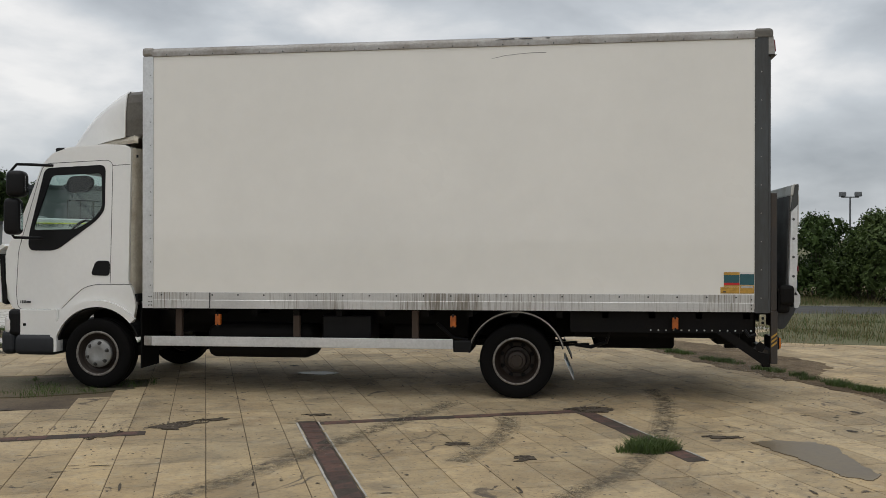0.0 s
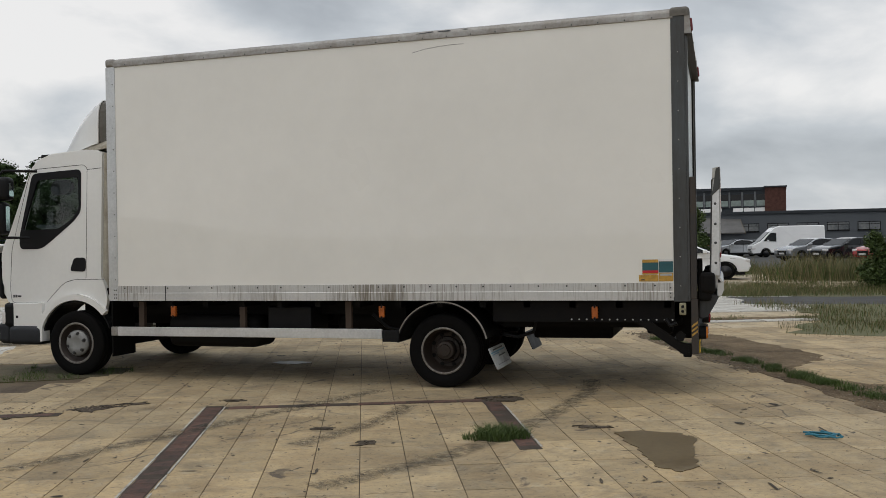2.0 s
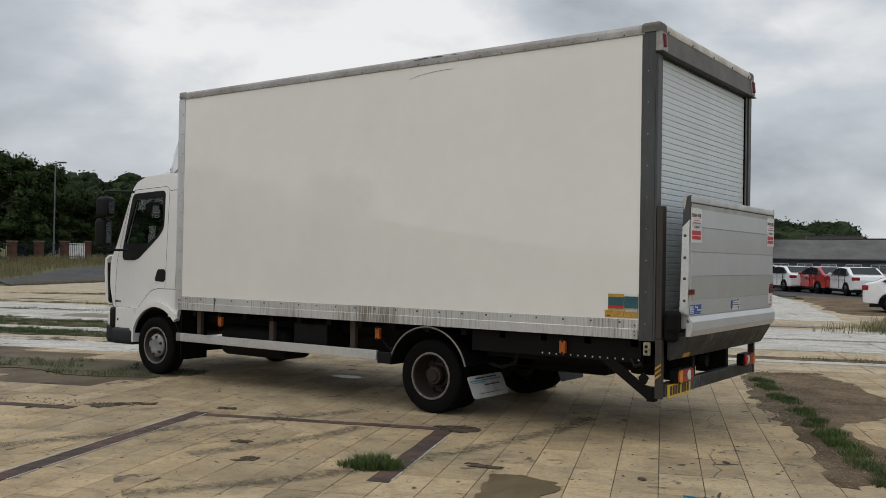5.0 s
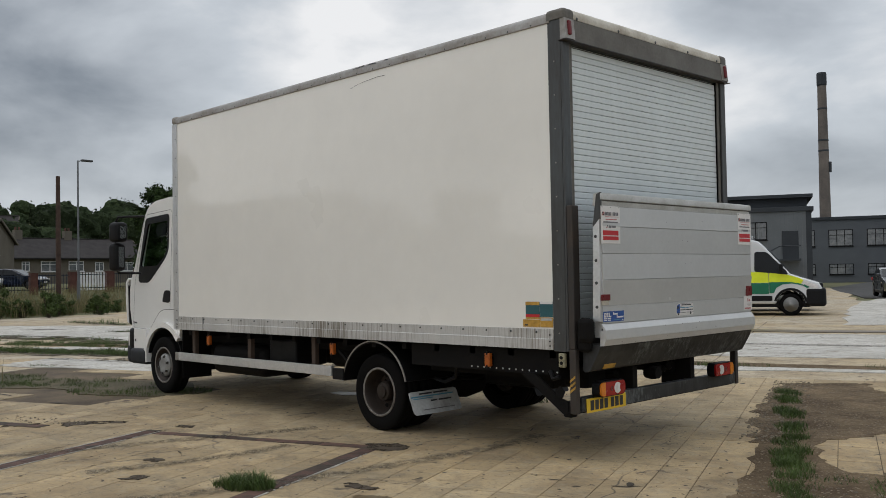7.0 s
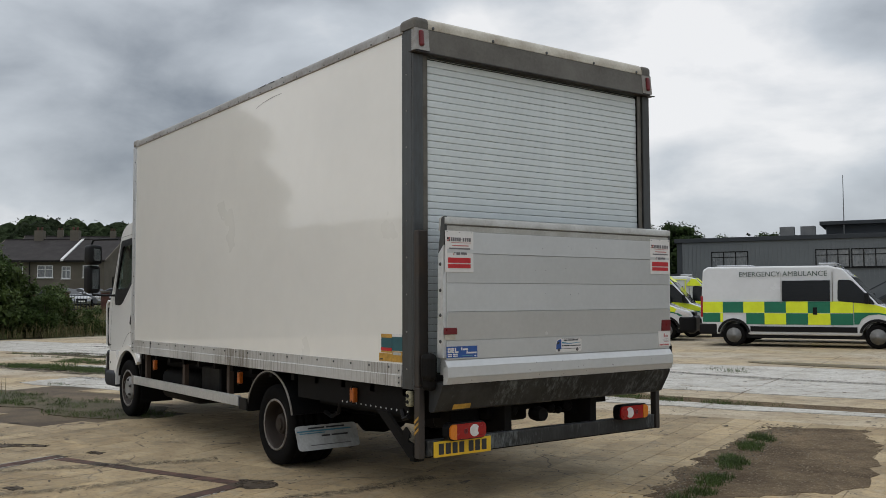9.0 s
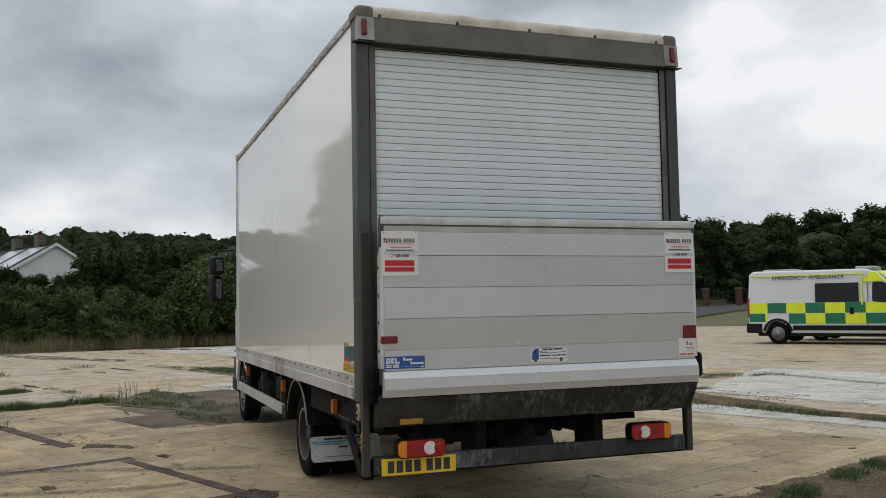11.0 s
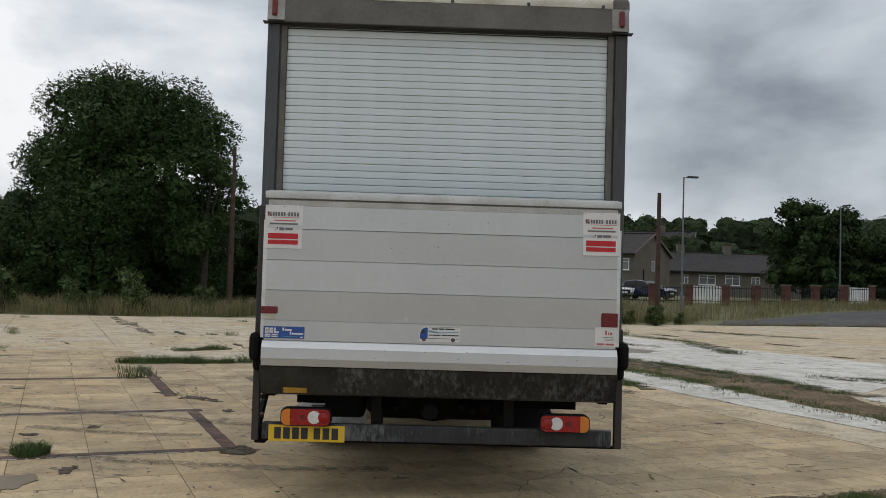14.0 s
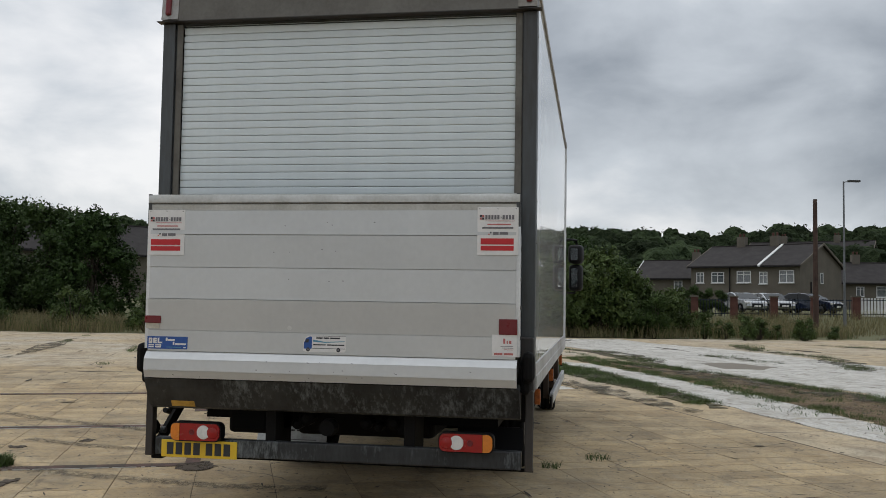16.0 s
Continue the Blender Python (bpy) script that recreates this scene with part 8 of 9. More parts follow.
def house(at, w, d, eave, ridge, wall, label, windows=(), gable_windows=(), chimneys=(), gable=None):
    """A house with its front on y = 0 towards -y, and a pitched roof with the ridge along x."""
    ob = thing("house", label, "house", "houses beyond the fence", at)
    walls = box(0, w, 0, d, -2.0, eave)
    wl = part("wall", walls, wall, ob)
    for x0 in (0.0, w - 0.25):
        part("gable", sweep([(0.0, eave), (d, eave), (d / 2, ridge)], "x", x0 + (0.004 if x0 else -0.004), x0 + 0.25 + (0.004 if x0 else -0.004)), gable or wall, ob)
    k = (ridge - eave) / (d / 2)
    for a in (0, 1):
        p = [(-0.35, eave - 0.35 * k), (d / 2, ridge), (d / 2, ridge + 0.14), (-0.35, eave - 0.35 * k + 0.14)]
        if a:
            p = [(d - y, z) for y, z in p]
        part("roof", sweep(p, "x", -0.25, w + 0.25), "roof_tile", ob)
    part("ridge_tiles", box(-0.25, w + 0.25, d / 2 - 0.12, d / 2 + 0.12, ridge + 0.08, ridge + 0.20, 0.03), "roof_tile", ob)
    part("gutter", box(-0.25, w + 0.25, -0.46, -0.34, eave - 0.42 * k, eave - 0.30 * k), "black_plastic", ob)
    for x in (0.0, w):
        p = [(-0.36, eave - 0.36 * k - 0.06), (d / 2, ridge - 0.06), (d + 0.36, eave - 0.36 * k - 0.06), (d + 0.36, eave - 0.36 * k + 0.16), (d / 2, ridge + 0.17), (-0.36, eave - 0.36 * k + 0.16)]
        part("verge_board", sweep(p, "x", x - (0.30 if x == 0 else -0.22), x - (0.22 if x == 0 else -0.30)), "white_frame" if gable else "render_tan", ob)
    for x, z, ww, hh in windows:
        window(wl, x, z, ww, hh)
    for y, z, ww, hh in gable_windows:
        g = part("window", plate([(y, z), (y + ww, z), (y + ww, z + hh), (y, z + hh)], [[(y + 0.07, z + 0.07), (y + ww - 0.07, z + 0.07), (y + ww - 0.07, z + hh - 0.07), (y + 0.07, z + hh - 0.07)]], "x", w + 0.005, w + 0.06), "white_frame", wl)
        part("pane", box(w + 0.006, w + 0.02, y + 0.03, y + ww - 0.03, z + 0.03, z + hh - 0.03), "pane", g)
    for x in chimneys:
        c = part("chimney", box(x, x + 0.8, d / 2 - 0.35, d / 2 + 0.35, ridge - 0.8, ridge + 1.0), "render_tan", ob)
        for q in (0.2, 0.58):
            part("chimney_pot", lathe([(0.10, 0.0), (0.12, 0.3), (0.09, 0.32)], 10, "z", None, (x + q, d / 2, ridge + 1.0)), "house_brick", c)
    return ob


def place(x, y, front):
    """The pose of a building whose front's left corner (seen from before it) is at x, y and whose front looks along the heading front."""
    return pose(x, y, gz(x, y), 0, 0, front + 90)


h1 = house(place(-85.7, 12.2, -36.3), 10.8, 9.0, 3.9, 5.9, "render_tan", "grey-brown rendered semi-detached house with a brown roof", [(0.6, 2.3, 0.8, 1.0), (2.2, 2.3, 1.3, 1.0), (4.8, 2.3, 1.4, 1.1), (7.0, 2.2, 0.8, 1.1), (8.9, 2.3, 1.4, 1.1), (5.0, 0.2, 1.2, 0.7), (8.9, 0.0, 1.5, 1.1)], [(4.2, 2.3, 0.6, 1.0), (1.2, -0.2, 1.5, 0.9)], (2.6, 6.0))
part("roof_divider", sweep([(-0.40, 3.76), (4.5, 5.94), (4.5, 6.12), (-0.40, 3.94)], "x", 7.0, 7.25), "white_frame", h1)
part("porch", box(6.0, 7.2, -0.8, 0.0, 1.2, 1.32), "white_frame", h1)
part("drain_pipe", tube([(10.85, 2.2, -0.2), (10.85, 2.2, 1.8), (10.85, 2.2, 2.4)], 0.06), "black_plastic", h1)
part("drain_pipe", tube([(4.1, -0.08, -0.2), (4.1, -0.08, 3.7)], 0.05), "black_plastic", h1)
house(place(-93.4, 27.8, 4), 16.0, 8.0, 2.75, 4.8, "render_tan", "grey-brown rendered terrace with a brown roof", [(1.6, 1.3, 0.8, 1.0), (3.6, 1.25, 1.9, 1.1), (6.6, 1.25, 1.7, 1.1), (9.6, 1.25, 1.0, 1.0), (12.6, 1.25, 1.6, 1.0)], (), (2.5, 8.0))
house(place(-95.0, 7.3, -20), 6.5, 8.0, 3.0, 4.9, "render_tan", "small house with a red tile-hung gable", [(4.2, 1.6, 0.9, 1.1)], (), (5.2,), "house_brick")
house(place(-128.0, 24, -22), 16.0, 8.0, 4.6, 7.0, "render_tan", "distant terrace with a brown roof", [(2 + 3 * i, 3.0, 1.4, 1.1) for i in range(4)], (), (4.0, 11.0))
white = house(pose(-89.1, -17.3, gz(-73, -6), 0, 0, 25), 19.0, 8.0, 3.3, 5.7, "white_board", "white house with chimneys and solar panels on its roof", (), (), (1.0, 5.0, 10.5, 15.5), "white_board")
k = 2.4 / 4.0
for x0 in (10.6, 14.9):
    part("solar_panel", sweep([(0.2, 3.3 + 0.2 * k + 0.16), (3.5, 3.3 + 3.5 * k + 0.16), (3.5, 3.3 + 3.5 * k + 0.21), (0.2, 3.3 + 0.2 * k + 0.21)], "x", x0, x0 + 3.4), "solar", white)
house(place(-60, -42, 60), 14.0, 8.0, 4.0, 6.6, "render_tan", "house with a slate roof and skylights behind trees", (), (), (3.0,))


def works(name, at, w, d, h, wall, label, rows=(), parapet="dark_wall"):
    """A flat-roofed works building, its front on y = 0 towards -y. rows: (x, z, width, height, columns)."""
    ob = thing(name, label, "building", "works buildings", at)
    wl = part("wall", box(0, w, 0, d, -0.5, h), wall, ob)
    part("roof", box(-0.15, w + 0.15, -0.15, d + 0.15, h, h + 0.32, 0.02), parapet, ob)
    for x, z, ww, hh, c in rows:
        window(wl, x, z, ww, hh, cols=c, frame="black_plastic")
    for x in (0.03, w - 0.35):
        part("corner_trim", box(x - 0.03, x + 0.35, -0.04, 0.0, -0.2, h), parapet, ob)
    return ob


g = works("office_building", place(-40.0, 86.0, -66), 16.2, 12, 6.3, "grey_wall", "two-storey slate grey office building with dark-framed windows", [(1.2 + 3.6 * i + 0.9, z, 2.3, 1.7 if z > 3 else 1.1, 3) for i in range(4) for z in (3.6, 0.7)])
shed = works("workshop", place(-39.0, 51.0, -63.6), 17.2, 14, 5.0, "metal_sheet", "grey metal-clad workshop with dark-framed windows", [(9.6, 3.0, 2.2, 1.3, 3), (11.9, 3.0, 2.3, 1.3, 3), (2.5, 3.0, 2.6, 1.3, 3)])
rib = mesh(box(-0.03, 0.03, -0.03, 0.0, 0.0, 4.95), "rib", "metal_sheet")
for i in range(57):
    part("rib", rib, None, shed, at=pose(0.2 + 0.298 * i, 0, 0))
part("door", box(15.2, 16.3, -0.08, 0.0, 1.6, 3.6), "dark_wall", shed, "dark raised door")
st = part("outside_stair", sweep([(12.6, 0.2), (15.0, 1.45), (16.4, 1.45), (16.4, 1.6), (14.95, 1.6), (12.5, 0.38)], "y", -1.3, -0.1), "dark_wall", shed)
part("stair_rail", tube([(12.6, -1.3, 1.2), (15.0, -1.3, 2.5), (16.4, -1.3, 2.5)], 0.04), "dark_wall", shed)
part("upper_storey", box(10.2, 17.0, 2.0, 13.0, 5.3, 6.1), "dark_wall", shed)
part("upper_roof", box(9.8, 17.4, 1.5, 13.4, 6.1, 6.35), "dark_wall", shed)
for x in (7.2, 8.6):
    part("air_unit", box(x, x + 1.0, 0.6, 1.1, 5.33, 6.0, 0.04), "lamp_steel", shed)
part("mast", lathe([(0.04, 5.3), (0.02, 9.6)], 8, "z", None, (11.4, 1.6, 0)), "lamp_steel", shed)
# tall chimney
ch = thing("factory_chimney", "tall tapering sooty brick factory chimney", "chimney", "", pose(-50, 124, 0))
part("shaft", lathe([(0.86, 0), (0.76, 10), (0.67, 20), (0.60, 27.5), (0.64, 27.6), (0.64, 29.0), (0.58, 29.2)], 24, "z"), "chimney_brick", ch, smooth=False)
for z in (18.0, 19.5, 24.0):
    part("band", lathe([(0.71 - 0.010 * (z - 18), z), (0.74 - 0.010 * (z - 18), z + 0.05), (0.71 - 0.010 * (z - 18), z + 0.25)], 24, "z"), "dark_wall", ch)
part("crown_band", lathe([(0.61, 27.4), (0.68, 27.6), (0.68, 29.1), (0.60, 29.3)], 24, "z"), "dark_wall", ch)
part("aerial", box(0.66, 1.05, -0.1, 0.1, 15.0, 16.5), "dark_wall", ch)
# long works building with a strip of high windows
lb = works("factory", place(-12.5, 104, -92), 19.8, 18, 7.2, "dark_wall", "long dark factory with a band of high windows", ())
for i in range(12):
    win = window(lb, 1.0 + 1.42 * i, 5.3, 1.25, 1.5, cols=1, frame="dark_wall", transom=False)
    win.children[0].data.materials[0] = M["dark_glass"]
    part("lower_pane", box(1.06 + 1.42 * i, 2.19 + 1.42 * i, -0.045, -0.022, 5.36, 6.02), "pale_pane", win, "pale green lower pane")
    part("mullion", box(2.25 + 1.42 * i, 2.42 + 1.42 * i, -0.10, -0.01, 5.2, 7.0), "lamp_steel", lb)
pnl = random.Random(2)
for i in range(14):
    x = 0.9 + 1.2 * i
    wide = i > 6
    lo = 4.0 + pnl.uniform(-0.1, 0.1) if wide else 4.3
    k = pnl.uniform(0.3, 0.7)
    part("loose_sheet", sweep([(-0.10 - k, lo), (-0.07 - k, lo), (-0.05, 5.15), (-0.09, 5.15)], "x", x, x + (1.12 if wide else 0.6)), "white_board", lb, "white sheet peeling off the wall") if i % 5 else None
part("brick_bay", box(17.6, 19.9, -0.35, 6.0, -0.5, 7.45), "house_brick", lb, "red brick end bay")
part("bay_roof", box(17.5, 20.0, -0.5, 6.1, 7.45, 7.6), "dark_wall", lb)
low = works("workshop", place(-6.0, 97, -92), 27, 7, 4.2, "grey_wall", "low dark grey workshop with a row of windows", [(2.0 + 3.0 * i, 2.3, 2.2, 0.9, 2) for i in range(8)])
part("notice", box(6.0, 7.6, -0.03, 0.0, 1.0, 1.5), "fire_red", low, "faded red painted sign")
tower = works("stair_tower", place(-14.8, 112, -92), 4.4, 5, 9.6, "concrete_wall", "grey stair tower with roof aerials", [(1.8, 6.6, 0.9, 0.6, 2), (1.8, 4.6, 0.9, 0.6, 2)])
for x, hgt in ((0.6, 1.2), (1.4, 2.0), (2.4, 0.9), (3.2, 2.8), (3.9, 1.0)):
    part("aerial", lathe([(0.04, 9.8), (0.02, 9.9 + hgt)], 6, "z", None, (x, 1.0, 0)), "lamp_steel", tower)
M["roof_sheet"] = material("weathered_roof_sheet", (0.12, 0.115, 0.11), 0.8, var=0.2, scale=0.6, fine=12, bump=0.1)
barn = house(place(-25.5, 90.0, -84), 28.0, 11.0, 2.2, 4.2, "grey_wall", "long grey workshop with a weathered pitched roof", [(1.2 + 2.3 * i, 0.7, 1.5, 1.0) for i in range(11)])
for p_ in barn.children:
    if p_.name.startswith("roof"):
        p_.data.materials[0] = M["roof_sheet"]
for i, az in enumerate((102.4, 103.6, 105.0)):
    x, y = 4 + 170 * math.cos(radians(az)), 170 * math.sin(radians(az))
    house(pose(x, y, 0.6 + 0.5 * i), 9, 8, 3.0, 5.2, "white_board", "pale house on the far hillside")
hut = thing("container", "grey corrugated steel container", "container", "", pose(-38.3, 36.3, gz(-38, 37), 0, 0, 38.5))
part("shell", box(0, 9.0, 0, 2.5, 0.0, 2.6), "metal_sheet", hut)
rib3 = mesh(box(-0.05, 0.05, -0.04, 0.0, 0.1, 2.5), "rib", "metal_sheet")
for i in range(44):
    part("rib", rib3, None, hut, at=pose(0.15 + 0.2 * i, 0, 0))
part("lid", box(-0.2, 9.2, -0.3, 2.7, 2.6, 2.78), "dark_wall", hut)

# fence of brick piers and dark railings
def fence_run(pts):
    run = thing("fence", "brick piers with dark railings between", "fence", "")
    pier = mesh(box(-0.23, 0.23, -0.23, 0.23, -0.6, 1.35), "pier", "house_brick")
    cap = mesh(box(-0.28, 0.28, -0.28, 0.28, 1.35, 1.45), "pier_cap", "render_tan")
    rail = mesh(box(0.0, 1.0, -0.02, 0.02, 0.0, 0.05), "rail", "blue_fence")
    bar = mesh(box(-0.014, 0.014, -0.01, 0.01, 0.0, 1.15), "railing_bar", "blue_fence")
    gate = mesh(box(-0.06, 0.06, -0.015, 0.015, 0.0, 1.2), "board", "white_frame")
    for a, b in zip(pts, pts[1:]):
        A, B = Vector(a), Vector(b)
        L_ = (B - A).length
        m_ = max(1, round(L_ / 2.6))
        ang = math.degrees(math.atan2(B.y - A.y, B.x - A.x))
        for i in range(m_):
            p, q = A.lerp(B, i / m_), A.lerp(B, (i + 1) / m_)
            z = gz(p.x, p.y)
            part("pier", pier, None, run, at=pose(p.x, p.y, z, 0, 0, ang))
            part("pier_cap", cap, None, run, at=pose(p.x, p.y, z, 0, 0, ang))
            seg = (q - p).length
            for zz in (0.25, 1.15):
                ob = part("rail", rail, None, run, at=pose(p.x, p.y, z + zz, 0, 0, ang))
                ob.scale = (seg, 1, 1)
            white = 18.4 < (p.y + q.y) / 2 < 21.8 or 30.9 < (p.y + q.y) / 2 < 33.4 or 0.7 < (p.y + q.y) / 2 < 3.3
            for j in range(1, 13):
                c = p.lerp(q, j / 13)
                part("board" if white else "railing_bar", gate if white else bar, None, run, at=pose(c.x, c.y, z + 0.1, 0, 0, ang))


fence_run([(-54, -20), (-57.5, 2), (-56.5, 22), (-60, 34), (-52, 50)])


def street_lamp(x, y, h, turn, label):
    ob = thing("street_lamp", label, "street lamp", "street lamps", pose(x, y, gz(x, y), 0, 0, turn))
    part("column", lathe([(0.10, -0.2), (0.10, 1.2), (0.065, 1.3), (0.045, h)], 10, "z"), "lamp_steel", ob)
    part("bracket", tube([(0, 0, h - 0.05), (0.35, 0, h + 0.03)], 0.03), "lamp_steel", ob)
    part("lantern", box(0.25, 0.95, -0.12, 0.12, h - 0.03, h + 0.09, 0.03), "steel_grey", ob)


street_lamp(-49.9, 17.1, 8.45, 100, "galvanised street lamp beyond the yard")
street_lamp(-63.0, 33.0, 7.4, 20, "galvanised street lamp beyond the yard")
street_lamp(-55.5, 38.3, 7.2, 150, "galvanised street lamp beyond the yard")
street_lamp(-54.1, 40.5, 6.6, 150, "galvanised street lamp beyond the yard")
pole = thing("wooden_pole", "bare weathered wooden pole", "pole", "", pose(-47.6, 15.0, gz(-47.6, 15.0)))
part("shaft", lathe([(0.15, -0.3), (0.14, 3.0), (0.11, 7.35)], 10, "z"), "wood_pole", pole)
pole = thing("wooden_pole", "tall weathered pole beside the trees", "pole", "", pose(-41.2, -8.9, 0))
part("shaft", lathe([(0.15, -0.3), (0.14, 3.0), (0.08, 8.4)], 10, "z"), "wood_pole", pole)
fl = thing("floodlight_mast", "mast with two floodlights", "floodlight", "", pose(15.3, 48.8, 0))
part("column", lathe([(0.08, -0.2), (0.05, 4.6)], 10, "z"), "lamp_steel", fl)
part("cross_arm", box(-0.5, 0.5, -0.03, 0.03, 4.55, 4.62), "lamp_steel", fl)
for x in (-0.45, 0.45):
    part("floodlight", box(x - 0.18, x + 0.18, -0.2, 0.12, 4.62, 4.9, 0.04), "lamp_steel", fl)
mw = thing("phone_mast", "far mast with antennas on the hill", "mast", "", pose(-150, 152, gz(-150, 152)))
part("column", lathe([(0.30, 0.0), (0.20, 10.0)], 10, "z"), "lamp_steel", mw)
part("antenna_head", box(-0.5, 0.5, -0.5, 0.5, 8.8, 10.6, 0.1), "lamp_steel", mw)
for x, y, h_ in ((-118, 92, 5.5), (-128, 128, 5.0)):
    fs_ = works("warehouse", pose(x, y, gz(x, y), 0, 0, 58), 24, 12, h_, "metal_sheet", "pale grey warehouse on the wooded hill", (), "metal_sheet")

# ---- loose things and the many small pieces ----
rope = bmesh.new()
rr = random.Random(4)
pts = [(0.96 + 0.10 * math.cos(i * 0.55) + 0.03 * math.sin(i * 1.3), -1.50 + 0.065 * math.sin(i * 0.55) + 0.02 * math.cos(i * 0.9), 0.012 + 0.004 * (i % 5)) for i in range(40)]
tube(pts, 0.006, 6, rope)
M["rope"] = material("blue_rope", (0.04, 0.22, 0.30), 0.8, var=0.2, scale=20, fine=120, bump=0.3)
tagged(part("rope", rope, "rope"), "tangled length of blue rope on the concrete", "rope")


def stones(name, n, pick, size, label, seed):
    """Loose stones as one mass."""
    rs = random.Random(seed)
    vs, fs = [], []
    for _ in range(n):
        x, y = pick(rs)
        s = size * rs.uniform(0.35, 1.2)
        i = len(vs)
        base = [(rs.uniform(0.35, 1.4) * math.cos(a), rs.uniform(0.35, 1.4) * math.sin(a)) for a in (0.3, 1.6, 2.8, 4.0, 5.3)]
        vs += [(x + s * p, y + s * q, 0.004) for p, q in base] + [(x + s * 0.6 * p + s * 0.1, y + s * 0.6 * q, 0.005 + s * rs.uniform(0.15, 0.6)) for p, q in base]
        fs += [(i + k, i + (k + 1) % 5, i + 5 + (k + 1) % 5, i + 5 + k) for k in range(5)] + [tuple(i + 5 + k for k in range(5))]
    tagged(new(name, data_mesh(name, vs, fs, "stone")), label, "gravel", kind="stuff")


def in_yard(u0, u1, v0, v1):
    return lambda rs: tuple(yard(rs.uniform(u0, u1), rs.uniform(v0, v1))[:2])


stones("gravel", 700, in_yard(2.88, 3.35, 1.2, 5.7), 0.015, "pale rubble along the broken slab edge", 1)
stones("gravel", 500, in_yard(3.1, 4.3, 1.6, 5.6), 0.009, "fine gravel in the bare soil", 2)
stones("gravel", 260, in_yard(3.0, 5.2, -1.0, 0.2), 0.014, "rubble in the bare soil", 3)
stones("gravel", 900, in_yard(-10, 0, 8.5, 9.8), 0.020, "rubble in the long soil strip", 4)
stones("gravel", 240, in_yard(-4.5, 3.0, -4.5, 5.0), 0.008, "scattered grit and small stones on the yard", 5)
stones("gravel", 120, in_yard(-5, -3.4, 0.0, 0.3), 0.012, "crumbs of broken mortar", 6)


def litter(name, n, pick, size, label, seed, stretch=1.0):
    """Flat crumbs of dirt, bark and dead leaf on the concrete, as one mass."""
    rs = random.Random(seed)
    vs, fs = [], []
    for _ in range(n):
        x, y = pick(rs)
        s = size * (0.3 + 1.1 * rs.random() ** 2.2)
        a0 = rs.choice((GA, GA + math.pi / 2)) + rs.gauss(0, 0.15) if stretch > 1 else rs.uniform(0, 6.3)
        i = len(vs)
        for k in range(7):
            a, q = k * 2 * math.pi / 7, rs.uniform(0.5, 1.2)
            p, w = s * q * math.cos(a) * stretch * rs.uniform(0.8, 1.2), s * q * math.sin(a)
            vs.append((x + p * math.cos(a0) - w * math.sin(a0), y + p * math.sin(a0) + w * math.cos(a0), 0.0035 + rs.uniform(0, 0.002)))
        fs.append(tuple(range(i, i + 7)))
    tagged(new(name, data_mesh(name, vs, fs, "litter")), label, "litter", kind="stuff")


M["litter"] = material("dirt_crumb", (0.085, 0.066, 0.045), 0.95, var=0.3, scale=20, fine=80, bump=0.3, rand=0.5)
litter("litter", 3000, in_yard(-9.0, 3.0, -5.5, 6.5), 0.012, "dark crumbs of dirt scattered on the concrete", 21)
litter("litter", 420, in_yard(-9.0, 3.0, -5.5, 6.5), 0.009, "dark dirt caught in open joints", 22, 8.0)
litter("litter", 30, in_yard(-9.0, 3.0, -5.5, 6.5), 0.045, "dark flakes of packed dirt on the concrete", 23, 1.8)
litter("litter", 900, in_yard(-30, -9.0, -9.0, 16.0), 0.045, "dark crumbs of dirt on the far slabs", 24)
litter("litter", 420, in_yard(-30, -6.0, -9.0, 18.0), 0.030, "dark dirt in the joints of the far slabs", 25, 9.0)
litter("litter", 700, in_yard(-6.0, 14.0, 6.0, 15.0), 0.03, "dark crumbs of dirt on the grey slabs", 26)


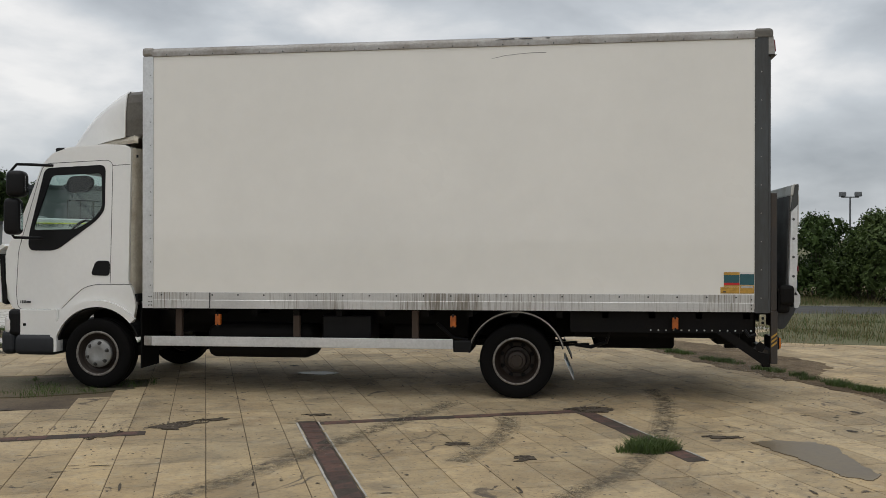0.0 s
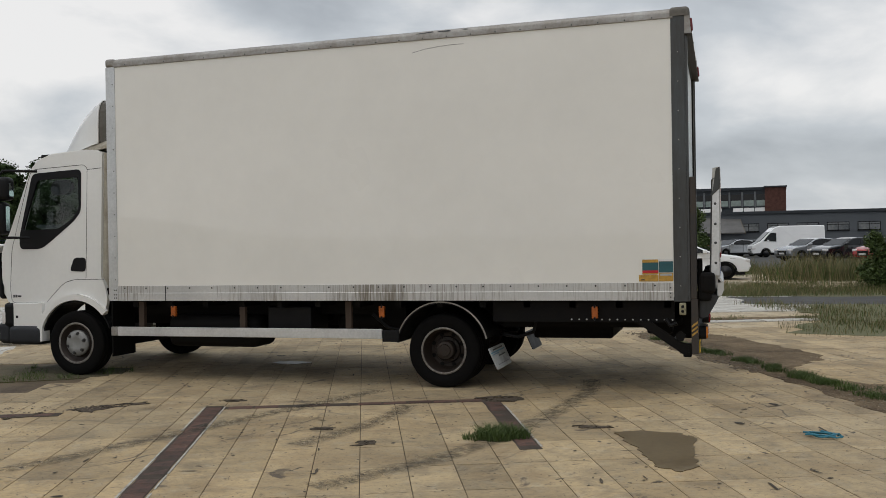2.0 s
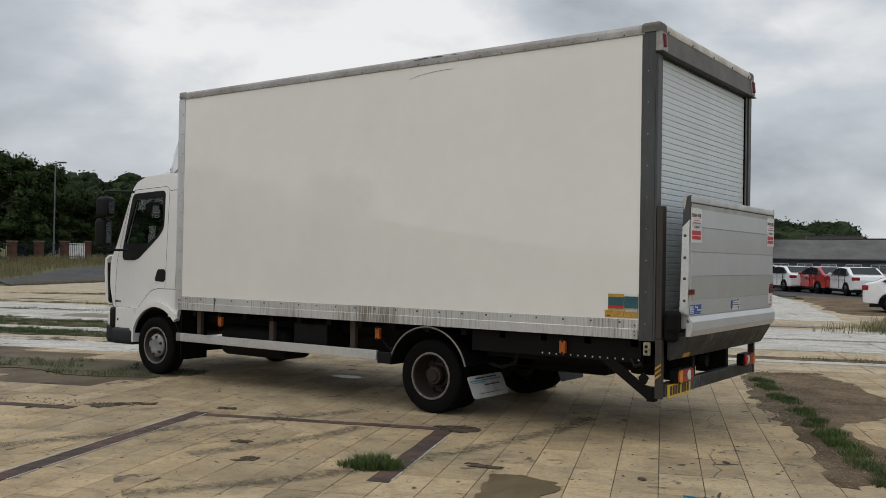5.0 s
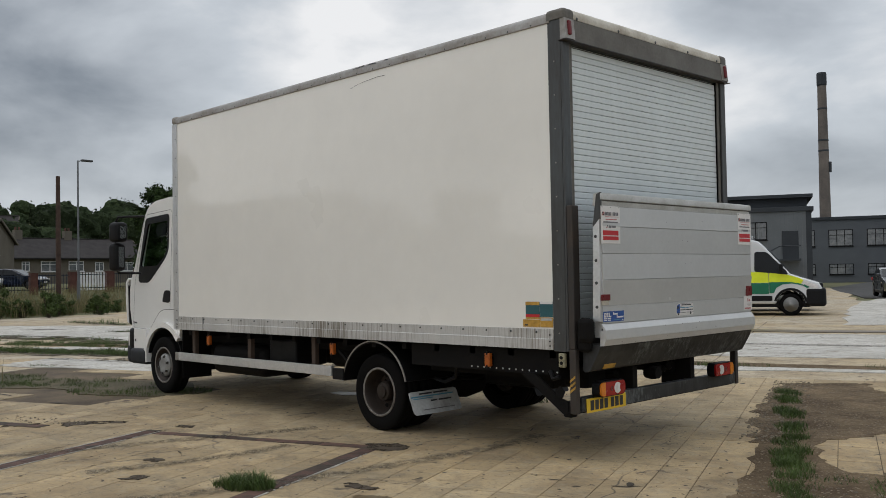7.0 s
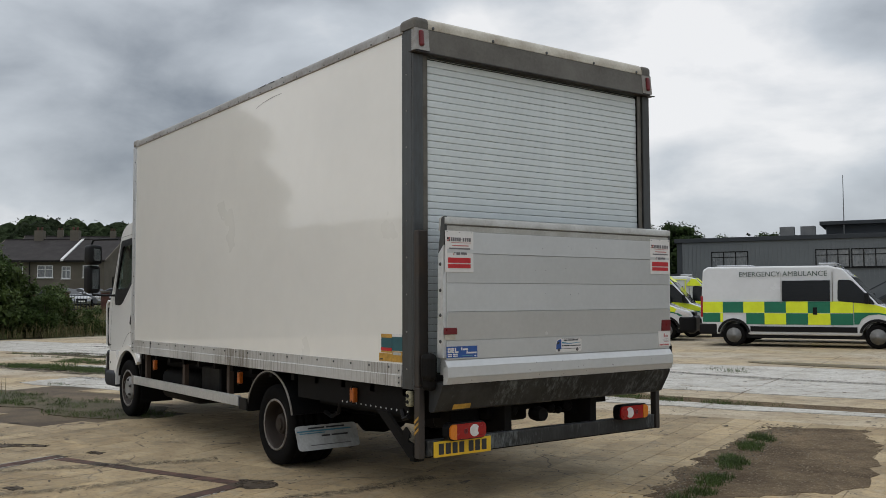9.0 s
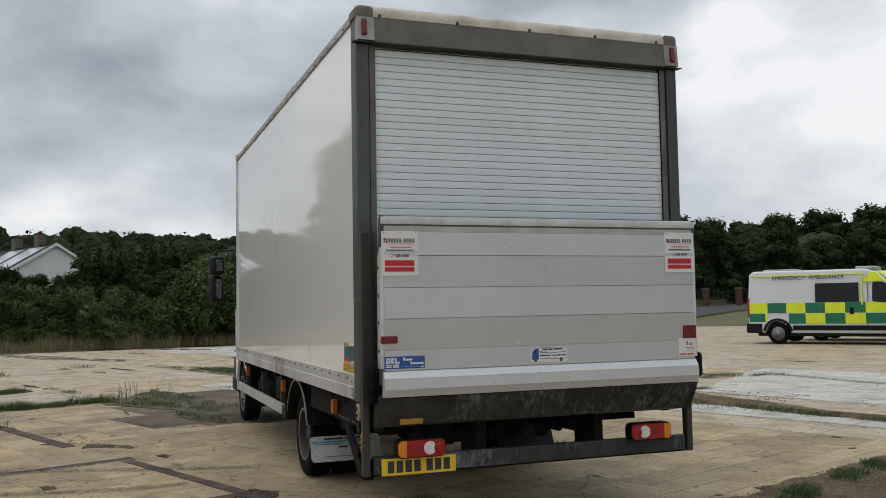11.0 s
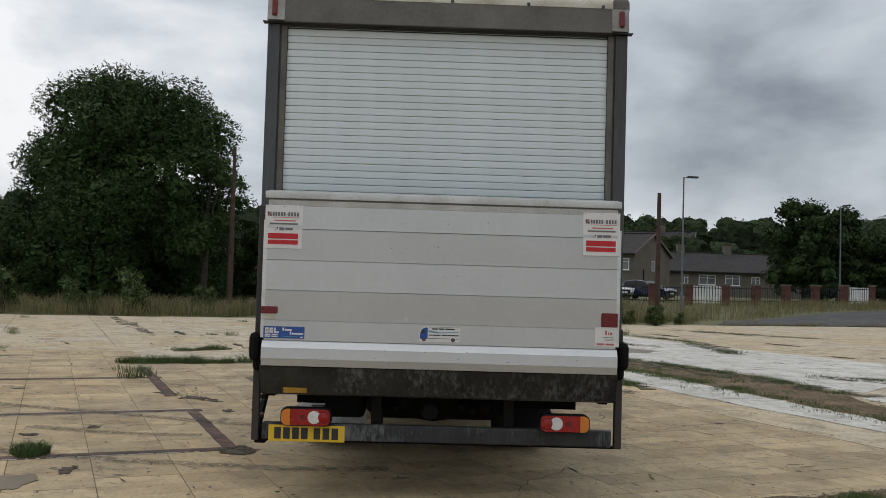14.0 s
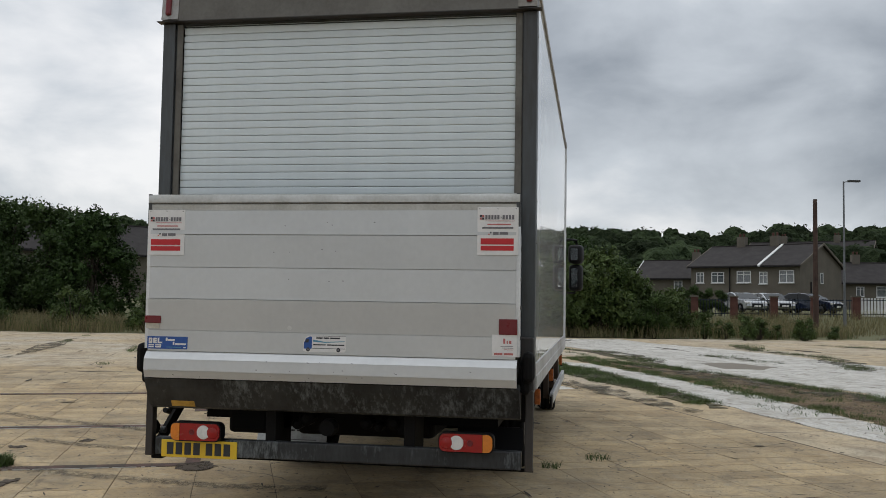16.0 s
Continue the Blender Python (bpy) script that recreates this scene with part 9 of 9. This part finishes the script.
def floor_bricks():
    """Rows of brick let into the yard, and the pale mortar lines beside them."""
    lay = thing("brick_edging", "rows of worn red brick let into the concrete", "brick edging", "", None, "structure")
    me = mesh(box(-0.066, 0.066, -0.104, 0.104, -0.03, 0.0055, 0.004, seg=1), "brick", "brick_red")
    rs = random.Random(8)
    def row(u, v0, v1):
        n = int(abs(v1 - v0) / 0.214)
        for i in range(n):
            p = yard(u, v0 + (v1 - v0) * (i + 0.5) / n)
            part("brick", me, None, lay, at=pose(p.x + rs.uniform(-0.003, 0.003), p.y, rs.uniform(-0.003, 0.001), rs.uniform(-0.6, 0.6), rs.uniform(-0.6, 0.6), math.degrees(GA) + rs.uniform(-1, 1)))
    def bed(u0, v0, u1, v1, w):
        """Dark dirt in which a row of bricks lies."""
        a, b = Vector((u0, v0)), Vector((u1, v1))
        d = (b - a).normalized()
        n = Vector((-d.y, d.x))
        k = max(6, int((b - a).length / 0.18))
        up = [a.lerp(b, i / k) + n * (w + rs.uniform(-0.006, 0.008)) for i in range(k + 1)]
        dn = [a.lerp(b, i / k) - n * (w + rs.uniform(-0.006, 0.008)) for i in range(k + 1)]
        part("dirt_bed", plate(uvs([tuple(p) for p in up + dn[::-1]]), [], "z", -0.02, 0.0030), "dark_soil", lay)
    for q in ((-2.42, 0.06, -2.42, -5.7, 0.075), (0.02, -0.10, 0.02, -2.05, 0.078), (-5.95, 0.0, -5.95, -4.3, 0.075), (-2.42, -0.05, 0.0, -0.05, 0.058), (-7.6, -0.12, -3.7, -0.12, 0.075)):
        bed(*q)
    row(-2.42, -0.02, -5.6)
    row(0.02, -0.15, -1.95)
    row(-5.95, -0.1, -4.2)
    thin = mesh(box(-0.104, 0.104, -0.062, 0.062, -0.03, 0.005, 0.003, seg=1), "brick", "brick_red")
    for u0, u1, v in ((-2.30, -0.05, -0.05), (-7.5, -3.75, -0.12)):
        n = int((u1 - u0) / 0.214)
        for i in range(n):
            p = yard(u0 + (u1 - u0) * (i + 0.5) / n, v)
            part("brick", thin, None, lay, at=pose(p.x, p.y + rs.uniform(-0.004, 0.004), rs.uniform(-0.003, 0.0), 0, 0, math.degrees(GA) + rs.uniform(-1.5, 1.5)))
    for u, v0, v1, w in ((-2.508, -5.5, 0.0, 0.008), (-2.330, -4.0, 0.0, 0.006), (0.106, -1.98, -0.3, 0.008), (-6.04, -4.0, -0.2, 0.007)):
        n = 22
        for i in range(n):
            a, b = v0 + (v1 - v0) * i / n, v0 + (v1 - v0) * (i + (1.0 if rs.random() < 0.7 else rs.uniform(0.2, 0.8))) / n
            q = [yard(u - w, a), yard(u + w, a), yard(u + w * rs.uniform(0.5, 1.3), b), yard(u - w, b)]
            part("mortar_line", plate([tuple(p[:2]) for p in q], [], "z", 0.0, 0.0058), "white_line", lay)


def floor_tiles():
    """The tiled part of the yard: the nearest tiles are pieces of their own, the rest one mass."""
    TU, TV, gap = 0.30, 0.60, 0.0030
    floor = tagged(thing("tiled_floor", "worn tan floor tiles with open joints", "floor"), kind="structure")
    tile = mesh(box(-TU / 2 + gap, TU / 2 - gap, -TV / 2 + gap, TV / 2 - gap, -0.03, 0.0, 0.001, seg=1), "tile", "tile")
    part("joint_dirt", plate(uvs([(-11.3, -7.7), (7.7, -7.7), (7.7, 6.05), (-8.9, 6.05), (-8.9, 0.0), (-11.3, 0.0)]), [], "z", -0.02, -0.0065), "joint_sand", floor)
    rs = random.Random(12)
    vs, fs = [], []
    def blocked(u, v):
        return (3.2 < u < 4.0 and 2.2 < v < 5.0)
    for i in range(-38, 26):
        for j in range(-13, 12):
            u, v = (i + 0.5) * TU + 0.06, (j + 0.5) * TV
            if v > 6.1 or blocked(u, v):
                continue
            if u < -9 and v > 0:
                continue
            p = yard(u, v)
            if (p.x + 9.0) < 2.6 and -1.3 < p.y < 0.8 and p.x < -6.4:
                continue
            z = rs.uniform(-0.0012, 0.0006)
            if -4.6 < u < 4.3 and -2.9 < v < 1.3 and rs.random() < 0.98:
                part("tile", tile, None, floor, at=pose(p.x, p.y, z, rs.uniform(-0.06, 0.06), rs.uniform(-0.1, 0.1), math.degrees(GA)))
            else:
                k = len(vs)
                a, b = TU / 2 - gap, TV / 2 - gap
                for du, dv in ((-a, -b), (a, -b), (a, b), (-a, b)):
                    q = p + Vector((GU.x * du + GV.x * dv, GU.y * du + GV.y * dv, 0))
                    vs.append((q.x, q.y, z + rs.uniform(-0.0008, 0.0008)))
                for w in range(4):
                    vs.append((vs[k + w][0], vs[k + w][1], -0.02))
                fs += [(k, k + 1, k + 2, k + 3)] + [(k + w, k + 4 + w, k + 4 + (w + 1) % 4, k + (w + 1) % 4) for w in range(4)]
    rest = new("tile_field", data_mesh("tile_field", vs, fs, "tile"))
    rest.parent = floor
    tagged(rest, kind="stuff")


floor_bricks()
floor_tiles()
